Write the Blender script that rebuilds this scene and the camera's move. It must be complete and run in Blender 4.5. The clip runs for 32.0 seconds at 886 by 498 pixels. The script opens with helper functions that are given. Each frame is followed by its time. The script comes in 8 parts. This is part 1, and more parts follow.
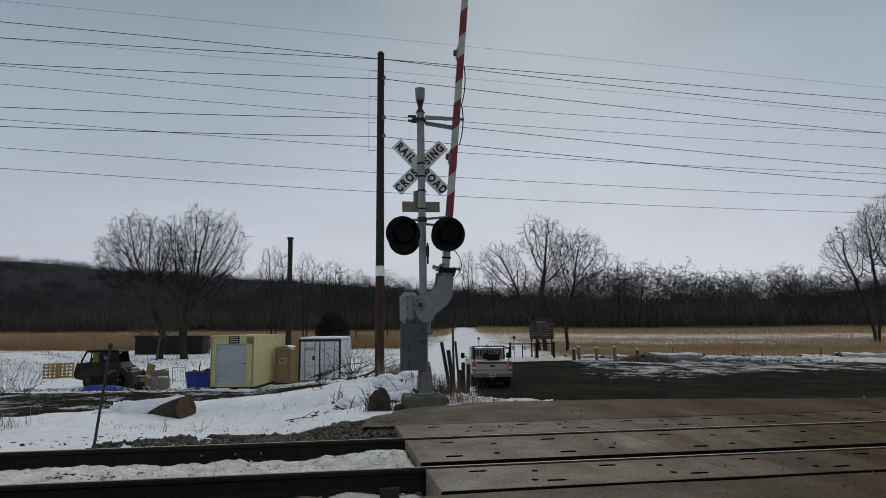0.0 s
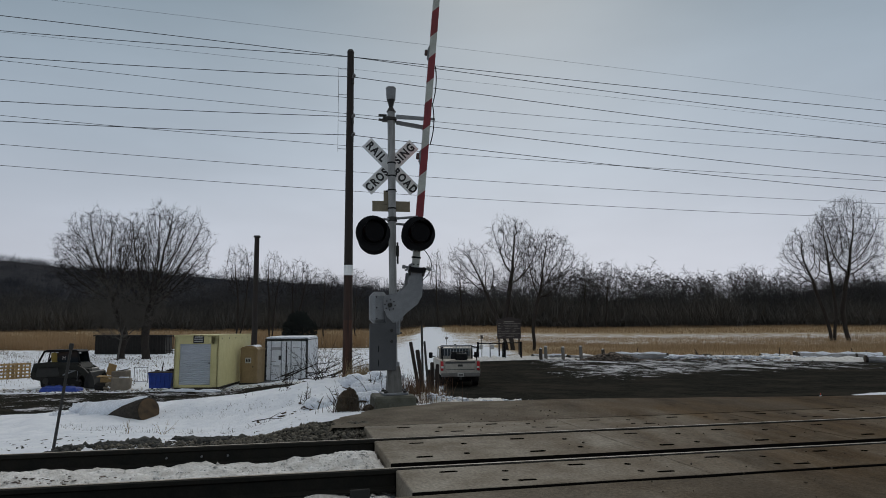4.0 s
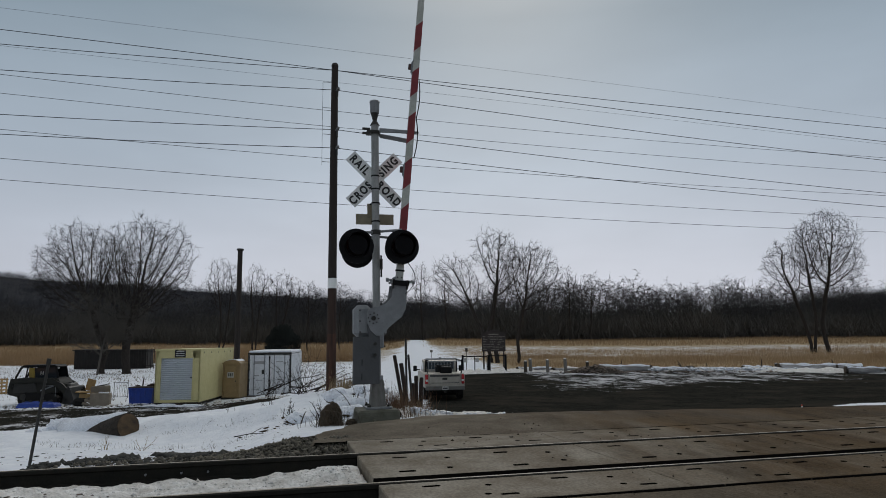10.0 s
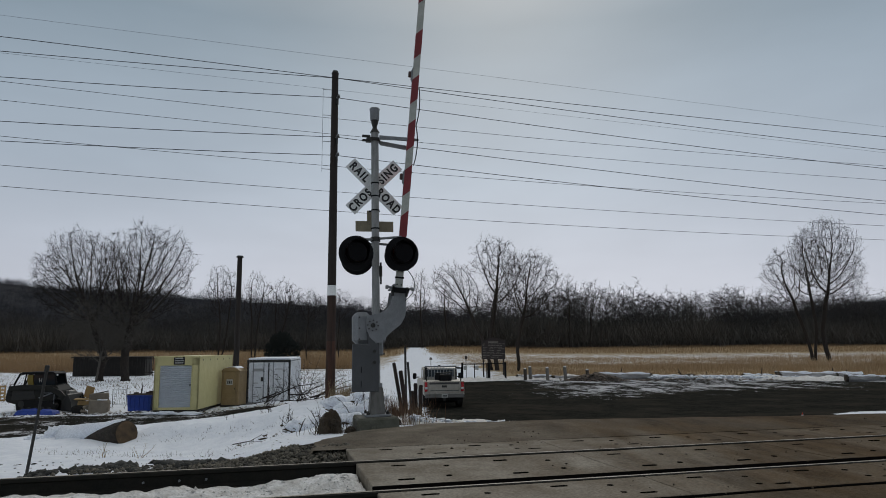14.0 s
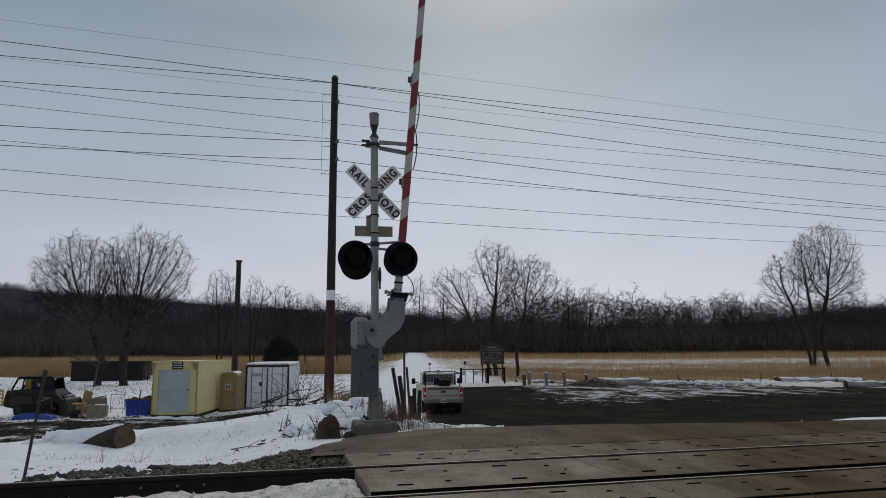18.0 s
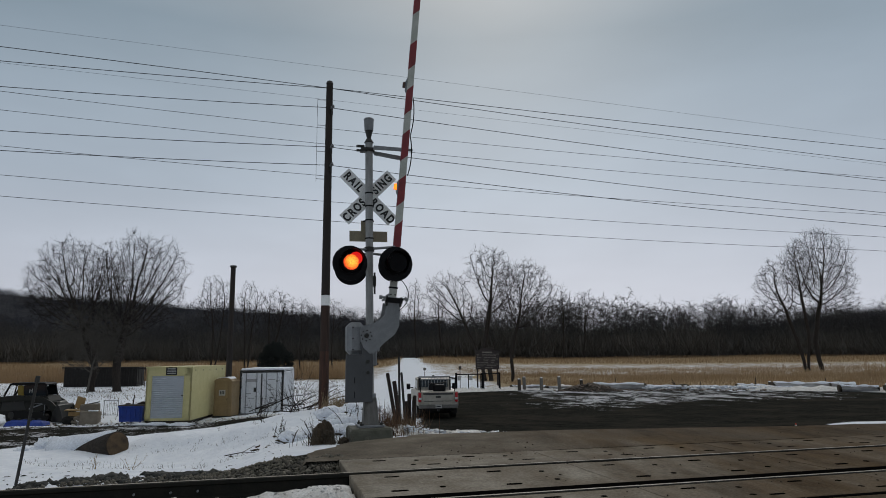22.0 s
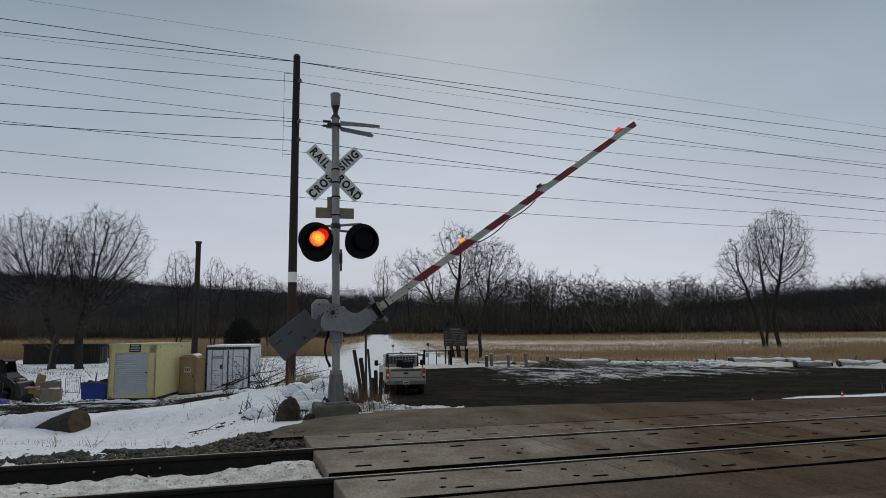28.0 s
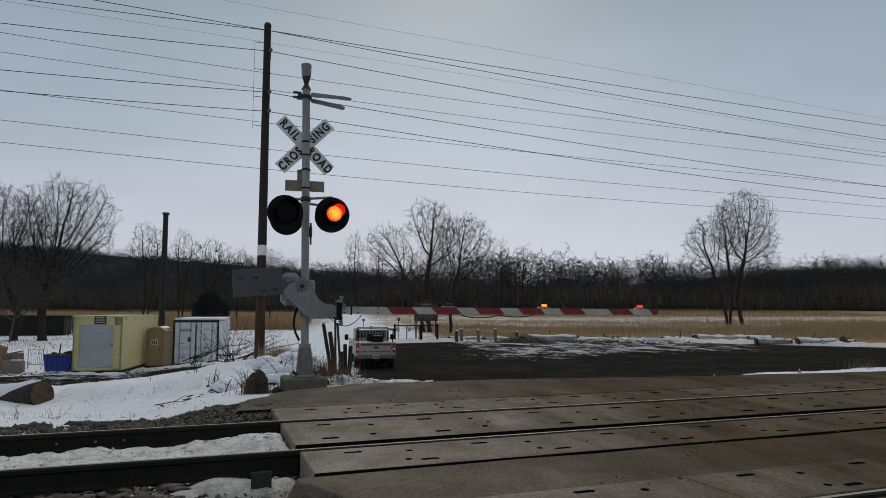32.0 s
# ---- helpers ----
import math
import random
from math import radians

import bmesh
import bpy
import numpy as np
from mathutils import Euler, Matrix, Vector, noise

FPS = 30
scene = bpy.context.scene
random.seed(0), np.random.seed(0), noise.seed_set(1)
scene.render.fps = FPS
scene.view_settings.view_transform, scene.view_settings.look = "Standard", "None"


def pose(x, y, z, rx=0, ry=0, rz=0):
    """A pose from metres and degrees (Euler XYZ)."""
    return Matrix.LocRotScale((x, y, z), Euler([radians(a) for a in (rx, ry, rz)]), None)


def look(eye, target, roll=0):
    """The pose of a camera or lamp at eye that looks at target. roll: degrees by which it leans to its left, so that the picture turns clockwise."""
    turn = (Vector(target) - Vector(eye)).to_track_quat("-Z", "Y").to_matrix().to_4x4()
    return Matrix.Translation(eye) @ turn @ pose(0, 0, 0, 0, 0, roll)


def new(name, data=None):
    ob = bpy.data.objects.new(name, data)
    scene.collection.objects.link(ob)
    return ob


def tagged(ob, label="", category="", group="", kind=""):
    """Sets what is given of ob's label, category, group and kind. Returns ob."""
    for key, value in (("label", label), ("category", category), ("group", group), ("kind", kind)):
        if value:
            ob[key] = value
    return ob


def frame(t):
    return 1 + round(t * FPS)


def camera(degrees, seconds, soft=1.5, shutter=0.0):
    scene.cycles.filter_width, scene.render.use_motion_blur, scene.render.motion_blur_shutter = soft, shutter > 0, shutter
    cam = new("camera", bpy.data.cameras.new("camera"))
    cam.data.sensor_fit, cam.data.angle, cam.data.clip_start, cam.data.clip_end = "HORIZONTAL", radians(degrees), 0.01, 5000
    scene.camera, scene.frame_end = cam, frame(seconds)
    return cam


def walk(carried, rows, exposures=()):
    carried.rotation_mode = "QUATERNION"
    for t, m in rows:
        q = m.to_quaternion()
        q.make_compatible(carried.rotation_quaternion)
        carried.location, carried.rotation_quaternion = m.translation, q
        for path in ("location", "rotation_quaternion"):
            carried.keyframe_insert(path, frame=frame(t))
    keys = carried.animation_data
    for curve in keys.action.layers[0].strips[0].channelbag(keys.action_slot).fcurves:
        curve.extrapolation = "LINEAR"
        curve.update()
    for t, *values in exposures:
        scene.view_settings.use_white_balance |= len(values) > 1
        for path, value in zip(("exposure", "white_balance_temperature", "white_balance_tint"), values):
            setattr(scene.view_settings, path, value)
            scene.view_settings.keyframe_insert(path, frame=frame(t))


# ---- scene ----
from mathutils import Quaternion

cam = camera(67.49, 32.0, soft=0.9)
EYE = 1.17  # the eye's height over the rail heads
# seconds, sway right, ahead and up, then tilt, roll and turn in degrees
PATH = [
    (0, -0.001, 0.005, -0.008, 6.800, 0.400, -0.000),
    (0.5, 0.018, -0.021, -0.003, 6.698, 0.151, 1.415),
    (1, -0.008, -0.013, -0.008, 6.724, -0.030, 5.980),
    (1.5, -0.033, -0.016, -0.004, 6.638, -0.243, 6.825),
    (2, -0.052, 0.017, -0.008, 6.022, -0.403, 4.061),
    (2.5, -0.051, 0.038, -0.002, 6.359, -0.064, 0.284),
    (3, -0.041, 0.047, -0.003, 6.585, 0.060, -1.946),
    (3.5, -0.037, 0.012, 0.002, 6.782, 0.267, -2.637),
    (5.5, -0.017, 0.012, 0.001, 6.461, 0.354, -2.945),
    (6, -0.018, 0.016, 0.002, 6.739, 0.282, -3.274),
    (6.5, -0.019, 0.014, 0.004, 7.036, 0.517, -3.468),
    (7, -0.013, 0.009, 0.003, 7.323, 0.552, -3.444),
    (7.5, -0.014, 0.012, 0.003, 7.542, 0.761, -3.429),
    (8, -0.018, 0.010, 0.004, 7.696, 0.716, -3.762),
    (8.5, -0.016, 0.012, 0.003, 7.653, 0.778, -4.086),
    (9, -0.012, 0.009, 0.002, 7.697, 0.730, -4.074),
    (9.5, -0.007, 0.008, 0.001, 7.784, 0.817, -3.916),
    (10, -0.015, 0.002, 0.004, 7.827, 0.576, -4.076),
    (10.5, -0.007, -0.000, 0.001, 7.842, 0.603, -4.079),
    (11, -0.006, 0.002, -0.006, 7.917, 0.507, -3.966),
    (11.5, 0.002, 0.016, -0.001, 7.880, 0.500, -3.847),
    (12, -0.003, 0.020, 0.001, 8.460, 0.447, -3.924),
    (12.5, -0.007, 0.012, 0.002, 8.467, 0.482, -3.889),
    (13, -0.008, 0.007, -0.001, 8.490, 0.586, -3.803),
    (13.5, -0.011, 0.007, 0.001, 8.468, 0.570, -3.919),
    (14, -0.013, 0.011, 0.001, 8.467, 0.496, -4.107),
    (14.5, -0.014, 0.011, -0.004, 8.533, 0.452, -4.073),
    (16.5, -0.006, 0.020, -0.000, 8.540, 0.425, -4.165),
    (17, -0.012, 0.013, 0.000, 8.830, 0.382, -4.157),
    (17.5, -0.012, 0.005, 0.004, 8.910, 0.383, -4.182),
    (18, -0.014, 0.010, 0.000, 8.899, 0.397, -4.198),
    (18.5, -0.014, 0.018, 0.005, 8.932, 0.376, -4.247),
    (19, -0.015, 0.013, 0.003, 9.083, 0.461, -4.292),
    (19.5, -0.012, 0.018, 0.000, 9.143, 0.558, -4.329),
    (20, -0.014, 0.017, -0.001, 9.107, 0.611, -4.375),
    (20.5, -0.008, 0.017, 0.002, 9.039, 0.653, -4.400),
    (21, -0.007, 0.017, 0.003, 9.195, 0.533, -4.473),
    (21.5, -0.010, 0.010, 0.005, 9.270, 0.506, -4.593),
    (22, -0.010, 0.009, 0.002, 9.326, 0.505, -4.620),
    (22.5, -0.014, 0.006, -0.001, 9.180, 0.562, -4.588),
    (23, -0.014, 0.001, 0.003, 9.104, 0.580, -4.764),
    (23.5, -0.013, -0.003, -0.001, 8.888, 0.509, -4.959),
    (24, -0.011, 0.000, 0.001, 8.822, 0.404, -5.140),
    (24.5, -0.014, 0.008, 0.003, 8.829, 0.474, -5.220),
    (25, -0.010, 0.003, 0.004, 8.812, 0.522, -5.322),
    (25.5, -0.001, 0.002, 0.007, 8.886, 0.645, -5.442),
    (27.5, 0.024, 0.002, 0.005, 7.734, 0.519, -7.068),
    (28, 0.032, -0.008, 0.002, 7.341, 0.509, -7.295),
    (28.5, 0.034, -0.006, -0.002, 6.988, 0.558, -8.066),
    (29, 0.051, -0.016, -0.004, 6.663, 0.765, -8.688),
    (29.5, 0.091, -0.037, -0.005, 6.370, 0.743, -9.032),
    (30, 0.116, -0.057, -0.006, 5.815, 0.404, -8.826),
    (30.5, 0.112, -0.059, -0.006, 4.991, 0.572, -8.483),
    (31, 0.073, -0.037, 0.000, 4.858, 0.111, -8.472),
    (31.5, 0.063, -0.028, -0.002, 5.007, 0.039, -9.257),
    (32, 0.056, -0.020, -0.002, 5.205, -0.045, -9.789),
]
walk(cam, [(t, pose(x, y, EYE + z, 90 + tilt, roll, turn)) for t, x, y, z, tilt, roll, turn in PATH])

# ---- world and light: an overcast winter day ----
world = bpy.data.worlds.new("overcast_sky")
scene.world = world
world.use_nodes = True
wn, wl = world.node_tree.nodes, world.node_tree.links
wn.clear()
SUN_UP, SUN_ROUND = radians(34), radians(10)
sky = wn.new("ShaderNodeTexSky")
sky.sky_type, sky.sun_disc, sky.sun_elevation, sky.sun_rotation = "NISHITA", False, SUN_UP, SUN_ROUND
sky.dust_density, sky.air_density = 4.0, 1.0
coord = wn.new("ShaderNodeTexCoord")
split = wn.new("ShaderNodeSeparateXYZ")
wl.new(coord.outputs["Generated"], split.inputs[0])
cloud = wn.new("ShaderNodeValToRGB")  # cloud deck: bright towards the horizon, greyer overhead
ramp = cloud.color_ramp
ramp.elements[0].position, ramp.elements[0].color = 0.0, (0.61, 0.63, 0.71, 1)
ramp.elements[1].position, ramp.elements[1].color = 1.0, (0.52, 0.525, 0.52, 1)
for at, col in ((0.12, (0.552, 0.595, 0.685, 1)), (0.25, (0.415, 0.487, 0.575, 1)), (0.45, (0.252, 0.33, 0.40, 1)), (0.62, (0.385, 0.415, 0.435, 1))):
    e = ramp.elements.new(at)
    e.color = col
wl.new(split.outputs["Z"], cloud.inputs[0])
stretch = wn.new("ShaderNodeMapping")
stretch.inputs["Scale"].default_value = (1.0, 1.0, 3.2)
wl.new(coord.outputs["Generated"], stretch.inputs[0])
puffs = wn.new("ShaderNodeTexNoise")
puffs.inputs["Scale"].default_value, puffs.inputs["Detail"].default_value, puffs.inputs["Roughness"].default_value = 2.3, 4.0, 0.5
wl.new(stretch.outputs[0], puffs.inputs["Vector"])
puff_range = wn.new("ShaderNodeMapRange")
puff_range.inputs["From Min"].default_value, puff_range.inputs["From Max"].default_value = 0.3, 0.7
puff_range.inputs["To Min"].default_value, puff_range.inputs["To Max"].default_value = 0.91, 1.09
wl.new(puffs.outputs["Fac"], puff_range.inputs["Value"])
side = wn.new("ShaderNodeMapRange")  # the deck is thinner, so brighter, on the sun's side
for key, val in (("From Min", -0.65), ("From Max", 0.10), ("To Min", 0.90), ("To Max", 1.0)):
    side.inputs[key].default_value = val
wl.new(split.outputs["X"], side.inputs["Value"])
puffed = wn.new("ShaderNodeMath")
puffed.operation = "MULTIPLY"
wl.new(puff_range.outputs[0], puffed.inputs[0])
wl.new(side.outputs[0], puffed.inputs[1])
deck = wn.new("ShaderNodeVectorMath")
deck.operation = "SCALE"
wl.new(cloud.outputs[0], deck.inputs[0])
wl.new(puffed.outputs[0], deck.inputs["Scale"])
deck_light = wn.new("ShaderNodeBackground")
deck_light.inputs["Strength"].default_value = 1.0
wl.new(deck.outputs[0], deck_light.inputs["Color"])
sky_light = wn.new("ShaderNodeBackground")
sky_light.inputs["Strength"].default_value = 0.05
wl.new(sky.outputs[0], sky_light.inputs["Color"])
both = wn.new("ShaderNodeMixShader")
both.inputs[0].default_value = 0.93
wl.new(sky_light.outputs[0], both.inputs[1])
wl.new(deck_light.outputs[0], both.inputs[2])
out = wn.new("ShaderNodeOutputWorld")
wl.new(both.outputs[0], out.inputs[0])

sun_data = bpy.data.lights.new("sun", "SUN")
sun_data.energy, sun_data.angle, sun_data.color = 0.65, radians(30), (1.0, 0.95, 0.90)
sun = new("sun", sun_data)
sun.matrix_world = look((0, 0, 50), (-50 * math.sin(SUN_ROUND), -50 * math.cos(SUN_ROUND), 50 - 50 * math.tan(SUN_UP)))
scene.view_settings.exposure = 0.0

# ---- materials ----
def material(name, base, rough=0.7, metal=0.0, other=None, scale=4.0, bump=0.0, fine=60.0, contrast=0.5, stretch=(1, 1, 1), per_object=0.0, spec=0.5, islands=0.0):
    """A surface of two colours mixed by coarse noise, with fine grain in colour and relief."""
    m = bpy.data.materials.new(name)
    m.use_nodes = True
    n, l = m.node_tree.nodes, m.node_tree.links
    b = n["Principled BSDF"]
    b.inputs["Metallic"].default_value = metal
    b.inputs["Specular IOR Level"].default_value = spec
    tc = n.new("ShaderNodeTexCoord")
    mp = n.new("ShaderNodeMapping")
    mp.inputs["Scale"].default_value = stretch
    l.new(tc.outputs["Object"], mp.inputs[0])
    coarse, grain = n.new("ShaderNodeTexNoise"), n.new("ShaderNodeTexNoise")
    coarse.inputs["Scale"].default_value, coarse.inputs["Detail"].default_value = scale, 6.0
    grain.inputs["Scale"].default_value, grain.inputs["Detail"].default_value = fine, 3.0
    for t in (coarse, grain):
        l.new(mp.outputs[0], t.inputs["Vector"])
    mr = n.new("ShaderNodeMapRange")
    mr.inputs["From Min"].default_value, mr.inputs["From Max"].default_value = 0.5 - 0.5 * contrast, 0.5 + 0.5 * contrast
    l.new(coarse.outputs["Fac"], mr.inputs["Value"])
    mix = n.new("ShaderNodeMix")
    mix.data_type = "RGBA"
    other = other or tuple(c * 0.72 for c in base)
    mix.inputs["A"].default_value, mix.inputs["B"].default_value = (*base, 1), (*other, 1)
    l.new(mr.outputs[0], mix.inputs["Factor"])
    hs = n.new("ShaderNodeHueSaturation")
    gr = n.new("ShaderNodeMapRange")
    gr.inputs["From Min"].default_value, gr.inputs["From Max"].default_value = 0.25, 0.75
    gr.inputs["To Min"].default_value, gr.inputs["To Max"].default_value = 0.82, 1.18
    l.new(grain.outputs["Fac"], gr.inputs["Value"])
    value = gr.outputs[0]
    if islands:
        geo = n.new("ShaderNodeNewGeometry")
        ri = n.new("ShaderNodeMapRange")
        ri.inputs["To Min"].default_value, ri.inputs["To Max"].default_value = 1 - islands, 1 + islands
        l.new(geo.outputs["Random Per Island"], ri.inputs["Value"])
        mi = n.new("ShaderNodeMath")
        mi.operation = "MULTIPLY"
        l.new(value, mi.inputs[0])
        l.new(ri.outputs[0], mi.inputs[1])
        value = mi.outputs[0]
    if per_object:
        info = n.new("ShaderNodeObjectInfo")
        rr = n.new("ShaderNodeMapRange")
        rr.inputs["To Min"].default_value, rr.inputs["To Max"].default_value = 1 - per_object, 1 + per_object
        l.new(info.outputs["Random"], rr.inputs["Value"])
        mul = n.new("ShaderNodeMath")
        mul.operation = "MULTIPLY"
        l.new(value, mul.inputs[0])
        l.new(rr.outputs[0], mul.inputs[1])
        value = mul.outputs[0]
    l.new(value, hs.inputs["Value"])
    l.new(mix.outputs["Result"], hs.inputs["Color"])
    l.new(hs.outputs[0], b.inputs["Base Color"])
    ro = n.new("ShaderNodeMapRange")
    ro.inputs["To Min"].default_value, ro.inputs["To Max"].default_value = max(0.03, rough - 0.12), min(1, rough + 0.12)
    l.new(coarse.outputs["Fac"], ro.inputs["Value"])
    l.new(ro.outputs[0], b.inputs["Roughness"])
    if bump:
        bp = n.new("ShaderNodeBump")
        bp.inputs["Strength"].default_value, bp.inputs["Distance"].default_value = 1.0, bump
        add = n.new("ShaderNodeMath")
        l.new(coarse.outputs["Fac"], add.inputs[0])
        l.new(grain.outputs["Fac"], add.inputs[1])
        l.new(add.outputs[0], bp.inputs["Height"])
        l.new(bp.outputs[0], b.inputs["Normal"])
    return m


def road_material(name, base, other, mud, bump):
    """A road surface: worn patches, fine grain, and brown mud carried over it along the way of the wheels."""
    m = bpy.data.materials.new(name)
    m.use_nodes = True
    n, l = m.node_tree.nodes, m.node_tree.links
    b = n["Principled BSDF"]
    b.inputs["Specular IOR Level"].default_value = 0.02
    geo = n.new("ShaderNodeNewGeometry")

    def field(scale, detail, stretch):
        mp, t = n.new("ShaderNodeMapping"), n.new("ShaderNodeTexNoise")
        mp.inputs["Rotation"].default_value = (0, 0, radians(-10))
        mp.inputs["Scale"].default_value = stretch
        t.inputs["Scale"].default_value, t.inputs["Detail"].default_value, t.inputs["Roughness"].default_value = scale, detail, 0.62
        l.new(geo.outputs["Position"], mp.inputs[0])
        l.new(mp.outputs[0], t.inputs["Vector"])
        return t.outputs["Fac"]

    def ranged(val, lo, hi, a=0.0, c=1.0):
        k = n.new("ShaderNodeMapRange")
        for key, v in (("From Min", lo), ("From Max", hi), ("To Min", a), ("To Max", c)):
            k.inputs[key].default_value = v
        l.new(val, k.inputs["Value"])
        return k.outputs[0]

    def blend(fac, a, c):
        k = n.new("ShaderNodeMix")
        k.data_type = "RGBA"
        l.new(fac, k.inputs["Factor"])
        for key, v in (("A", a), ("B", c)):
            if isinstance(v, tuple):
                k.inputs[key].default_value = (*v, 1)
            else:
                l.new(v, k.inputs[key])
        return k.outputs["Result"]

    worn, grain, tracks, blots = field(1.3, 7, (1, 1, 1)), field(38, 5, (1, 1, 1)), field(1.3, 6, (1, 0.20, 1)), field(0.8, 6, (1, 0.45, 1))
    split = n.new("ShaderNodeSeparateXYZ")
    l.new(geo.outputs["Position"], split.inputs[0])
    muddy = n.new("ShaderNodeMath")
    muddy.operation = "MULTIPLY"
    ragged = n.new("ShaderNodeMath")
    ragged.operation = "MULTIPLY_ADD"
    l.new(tracks, ragged.inputs[0])
    ragged.inputs[1].default_value = 5.0
    l.new(split.outputs["X"], ragged.inputs[2])
    l.new(ranged(tracks, 0.36, 0.58, 0.72, 1.0), muddy.inputs[0])
    l.new(ranged(ragged.outputs[0], 3.4, 6.4, 0.06, 1.0), muddy.inputs[1])
    colour = blend(ranged(worn, 0.36, 0.66), base, other)
    swirl = field(2.6, 7, (1, 0.30, 1))
    earth = blend(ranged(swirl, 0.36, 0.64), mud, tuple(c * 0.52 for c in mud))
    earth = blend(ranged(field(0.55, 5, (1, 0.35, 1)), 0.50, 0.68, 0.0, 0.75), earth, tuple(c * 1.45 for c in mud))
    colour = blend(muddy.outputs[0], colour, earth)
    colour = blend(ranged(blots, 0.50, 0.66, 0.0, 0.55), colour, other)
    hs = n.new("ShaderNodeHueSaturation")
    l.new(ranged(grain, 0.25, 0.75, 0.62, 1.38), hs.inputs["Value"])
    l.new(colour, hs.inputs["Color"])
    l.new(hs.outputs[0], b.inputs["Base Color"])
    l.new(ranged(worn, 0.3, 0.7, 0.95, 0.72), b.inputs["Roughness"])
    bp = n.new("ShaderNodeBump")
    bp.inputs["Distance"].default_value = bump
    l.new(grain, bp.inputs["Height"])
    l.new(bp.outputs[0], b.inputs["Normal"])
    return m


def lens_glow(name):
    """A lit lens: many small diodes, orange in the middle and deep red towards the rim."""
    m = bpy.data.materials.new(name)
    m.use_nodes = True
    n, l = m.node_tree.nodes, m.node_tree.links
    b = n["Principled BSDF"]
    b.inputs["Base Color"].default_value = (0.1, 0.01, 0.01, 1)
    tc, vo, ln = n.new("ShaderNodeTexCoord"), n.new("ShaderNodeTexVoronoi"), n.new("ShaderNodeVectorMath")
    vo.inputs["Scale"].default_value = 92
    ln.operation = "LENGTH"
    l.new(tc.outputs["Object"], vo.inputs["Vector"])
    l.new(tc.outputs["Object"], ln.inputs[0])
    ramp = n.new("ShaderNodeValToRGB")
    ramp.color_ramp.elements[0].position, ramp.color_ramp.elements[0].color = 0.0, (1.0, 0.42, 0.05, 1)
    ramp.color_ramp.elements[1].position, ramp.color_ramp.elements[1].color = 0.16, (0.75, 0.004, 0.004, 1)
    e = ramp.color_ramp.elements.new(0.105)
    e.color = (1.0, 0.20, 0.015, 1)
    e = ramp.color_ramp.elements.new(0.128)
    e.color = (1.0, 0.085, 0.010, 1)
    l.new(ln.outputs["Value"], ramp.inputs[0])
    dots, edge, mul = n.new("ShaderNodeMapRange"), n.new("ShaderNodeMapRange"), n.new("ShaderNodeMath")
    dots.inputs["From Max"].default_value, dots.inputs["To Min"].default_value, dots.inputs["To Max"].default_value = 0.80, 3.9, 0.25
    l.new(vo.outputs["Distance"], dots.inputs["Value"])
    edge.inputs["From Min"].default_value, edge.inputs["From Max"].default_value, edge.inputs["To Min"].default_value, edge.inputs["To Max"].default_value = 0.085, 0.13, 1.0, 0.45
    l.new(ln.outputs["Value"], edge.inputs["Value"])
    mul.operation = "MULTIPLY"
    l.new(dots.outputs[0], mul.inputs[0])
    l.new(edge.outputs[0], mul.inputs[1])
    l.new(ramp.outputs[0], b.inputs["Emission Color"])
    l.new(mul.outputs[0], b.inputs["Emission Strength"])
    return m


def glow(name, colour, strength, speckle=0.0):
    m = bpy.data.materials.new(name)
    m.use_nodes = True
    n, l = m.node_tree.nodes, m.node_tree.links
    b = n["Principled BSDF"]
    b.inputs["Base Color"].default_value = (0.3, 0.02, 0.01, 1)
    b.inputs["Emission Color"].default_value = (*colour, 1)
    b.inputs["Emission Strength"].default_value = strength
    if speckle:  # single diodes
        tc, vo, mr = n.new("ShaderNodeTexCoord"), n.new("ShaderNodeTexVoronoi"), n.new("ShaderNodeMapRange")
        vo.inputs["Scale"].default_value = speckle
        l.new(tc.outputs["Object"], vo.inputs["Vector"])
        mr.inputs["From Max"].default_value, mr.inputs["To Min"].default_value, mr.inputs["To Max"].default_value = 0.7, strength * 1.35, strength * 0.3
        l.new(vo.outputs["Distance"], mr.inputs["Value"])
        l.new(mr.outputs[0], b.inputs["Emission Strength"])
    return m


def clear(name, tint=(0.02, 0.025, 0.03), rough=0.05):
    m = bpy.data.materials.new(name)
    m.use_nodes = True
    b = m.node_tree.nodes["Principled BSDF"]
    b.inputs["Base Color"].default_value, b.inputs["Roughness"].default_value = (*tint, 1), rough
    return m


ASPHALT = road_material("worn_asphalt", (0.205, 0.178, 0.142), (0.108, 0.089, 0.067), (0.088, 0.061, 0.035), 0.014)
CONCRETE = road_material("crossing_concrete", (0.325, 0.296, 0.248), (0.168, 0.139, 0.104), (0.098, 0.067, 0.038), 0.003)
FOUNDATION = material("foundation_concrete", (0.105, 0.104, 0.082), 0.9, other=(0.058, 0.058, 0.04), scale=5, bump=0.01, fine=40)
SLOT = material("slot_dark", (0.010, 0.009, 0.008), 0.95, spec=0.0)
RAIL = material("rail_steel", (0.011, 0.012, 0.0105), 0.8, 0.0, other=(0.023, 0.021, 0.017), scale=6, bump=0.002, spec=0.12)
RAIL_TOP = material("rail_head_worn", (0.42, 0.375, 0.31), 0.6, 0.0, other=(0.27, 0.23, 0.18), scale=3, spec=0.25)
TIE = material("tie_wood", (0.055, 0.042, 0.032), 0.9, other=(0.10, 0.085, 0.07), scale=3, bump=0.01, fine=30, stretch=(1, 6, 6), per_object=0.25)
BALLAST = material("ballast_stone", (0.150, 0.132, 0.100), 0.9, other=(0.060, 0.056, 0.046), scale=9, bump=0.01, islands=0.65)
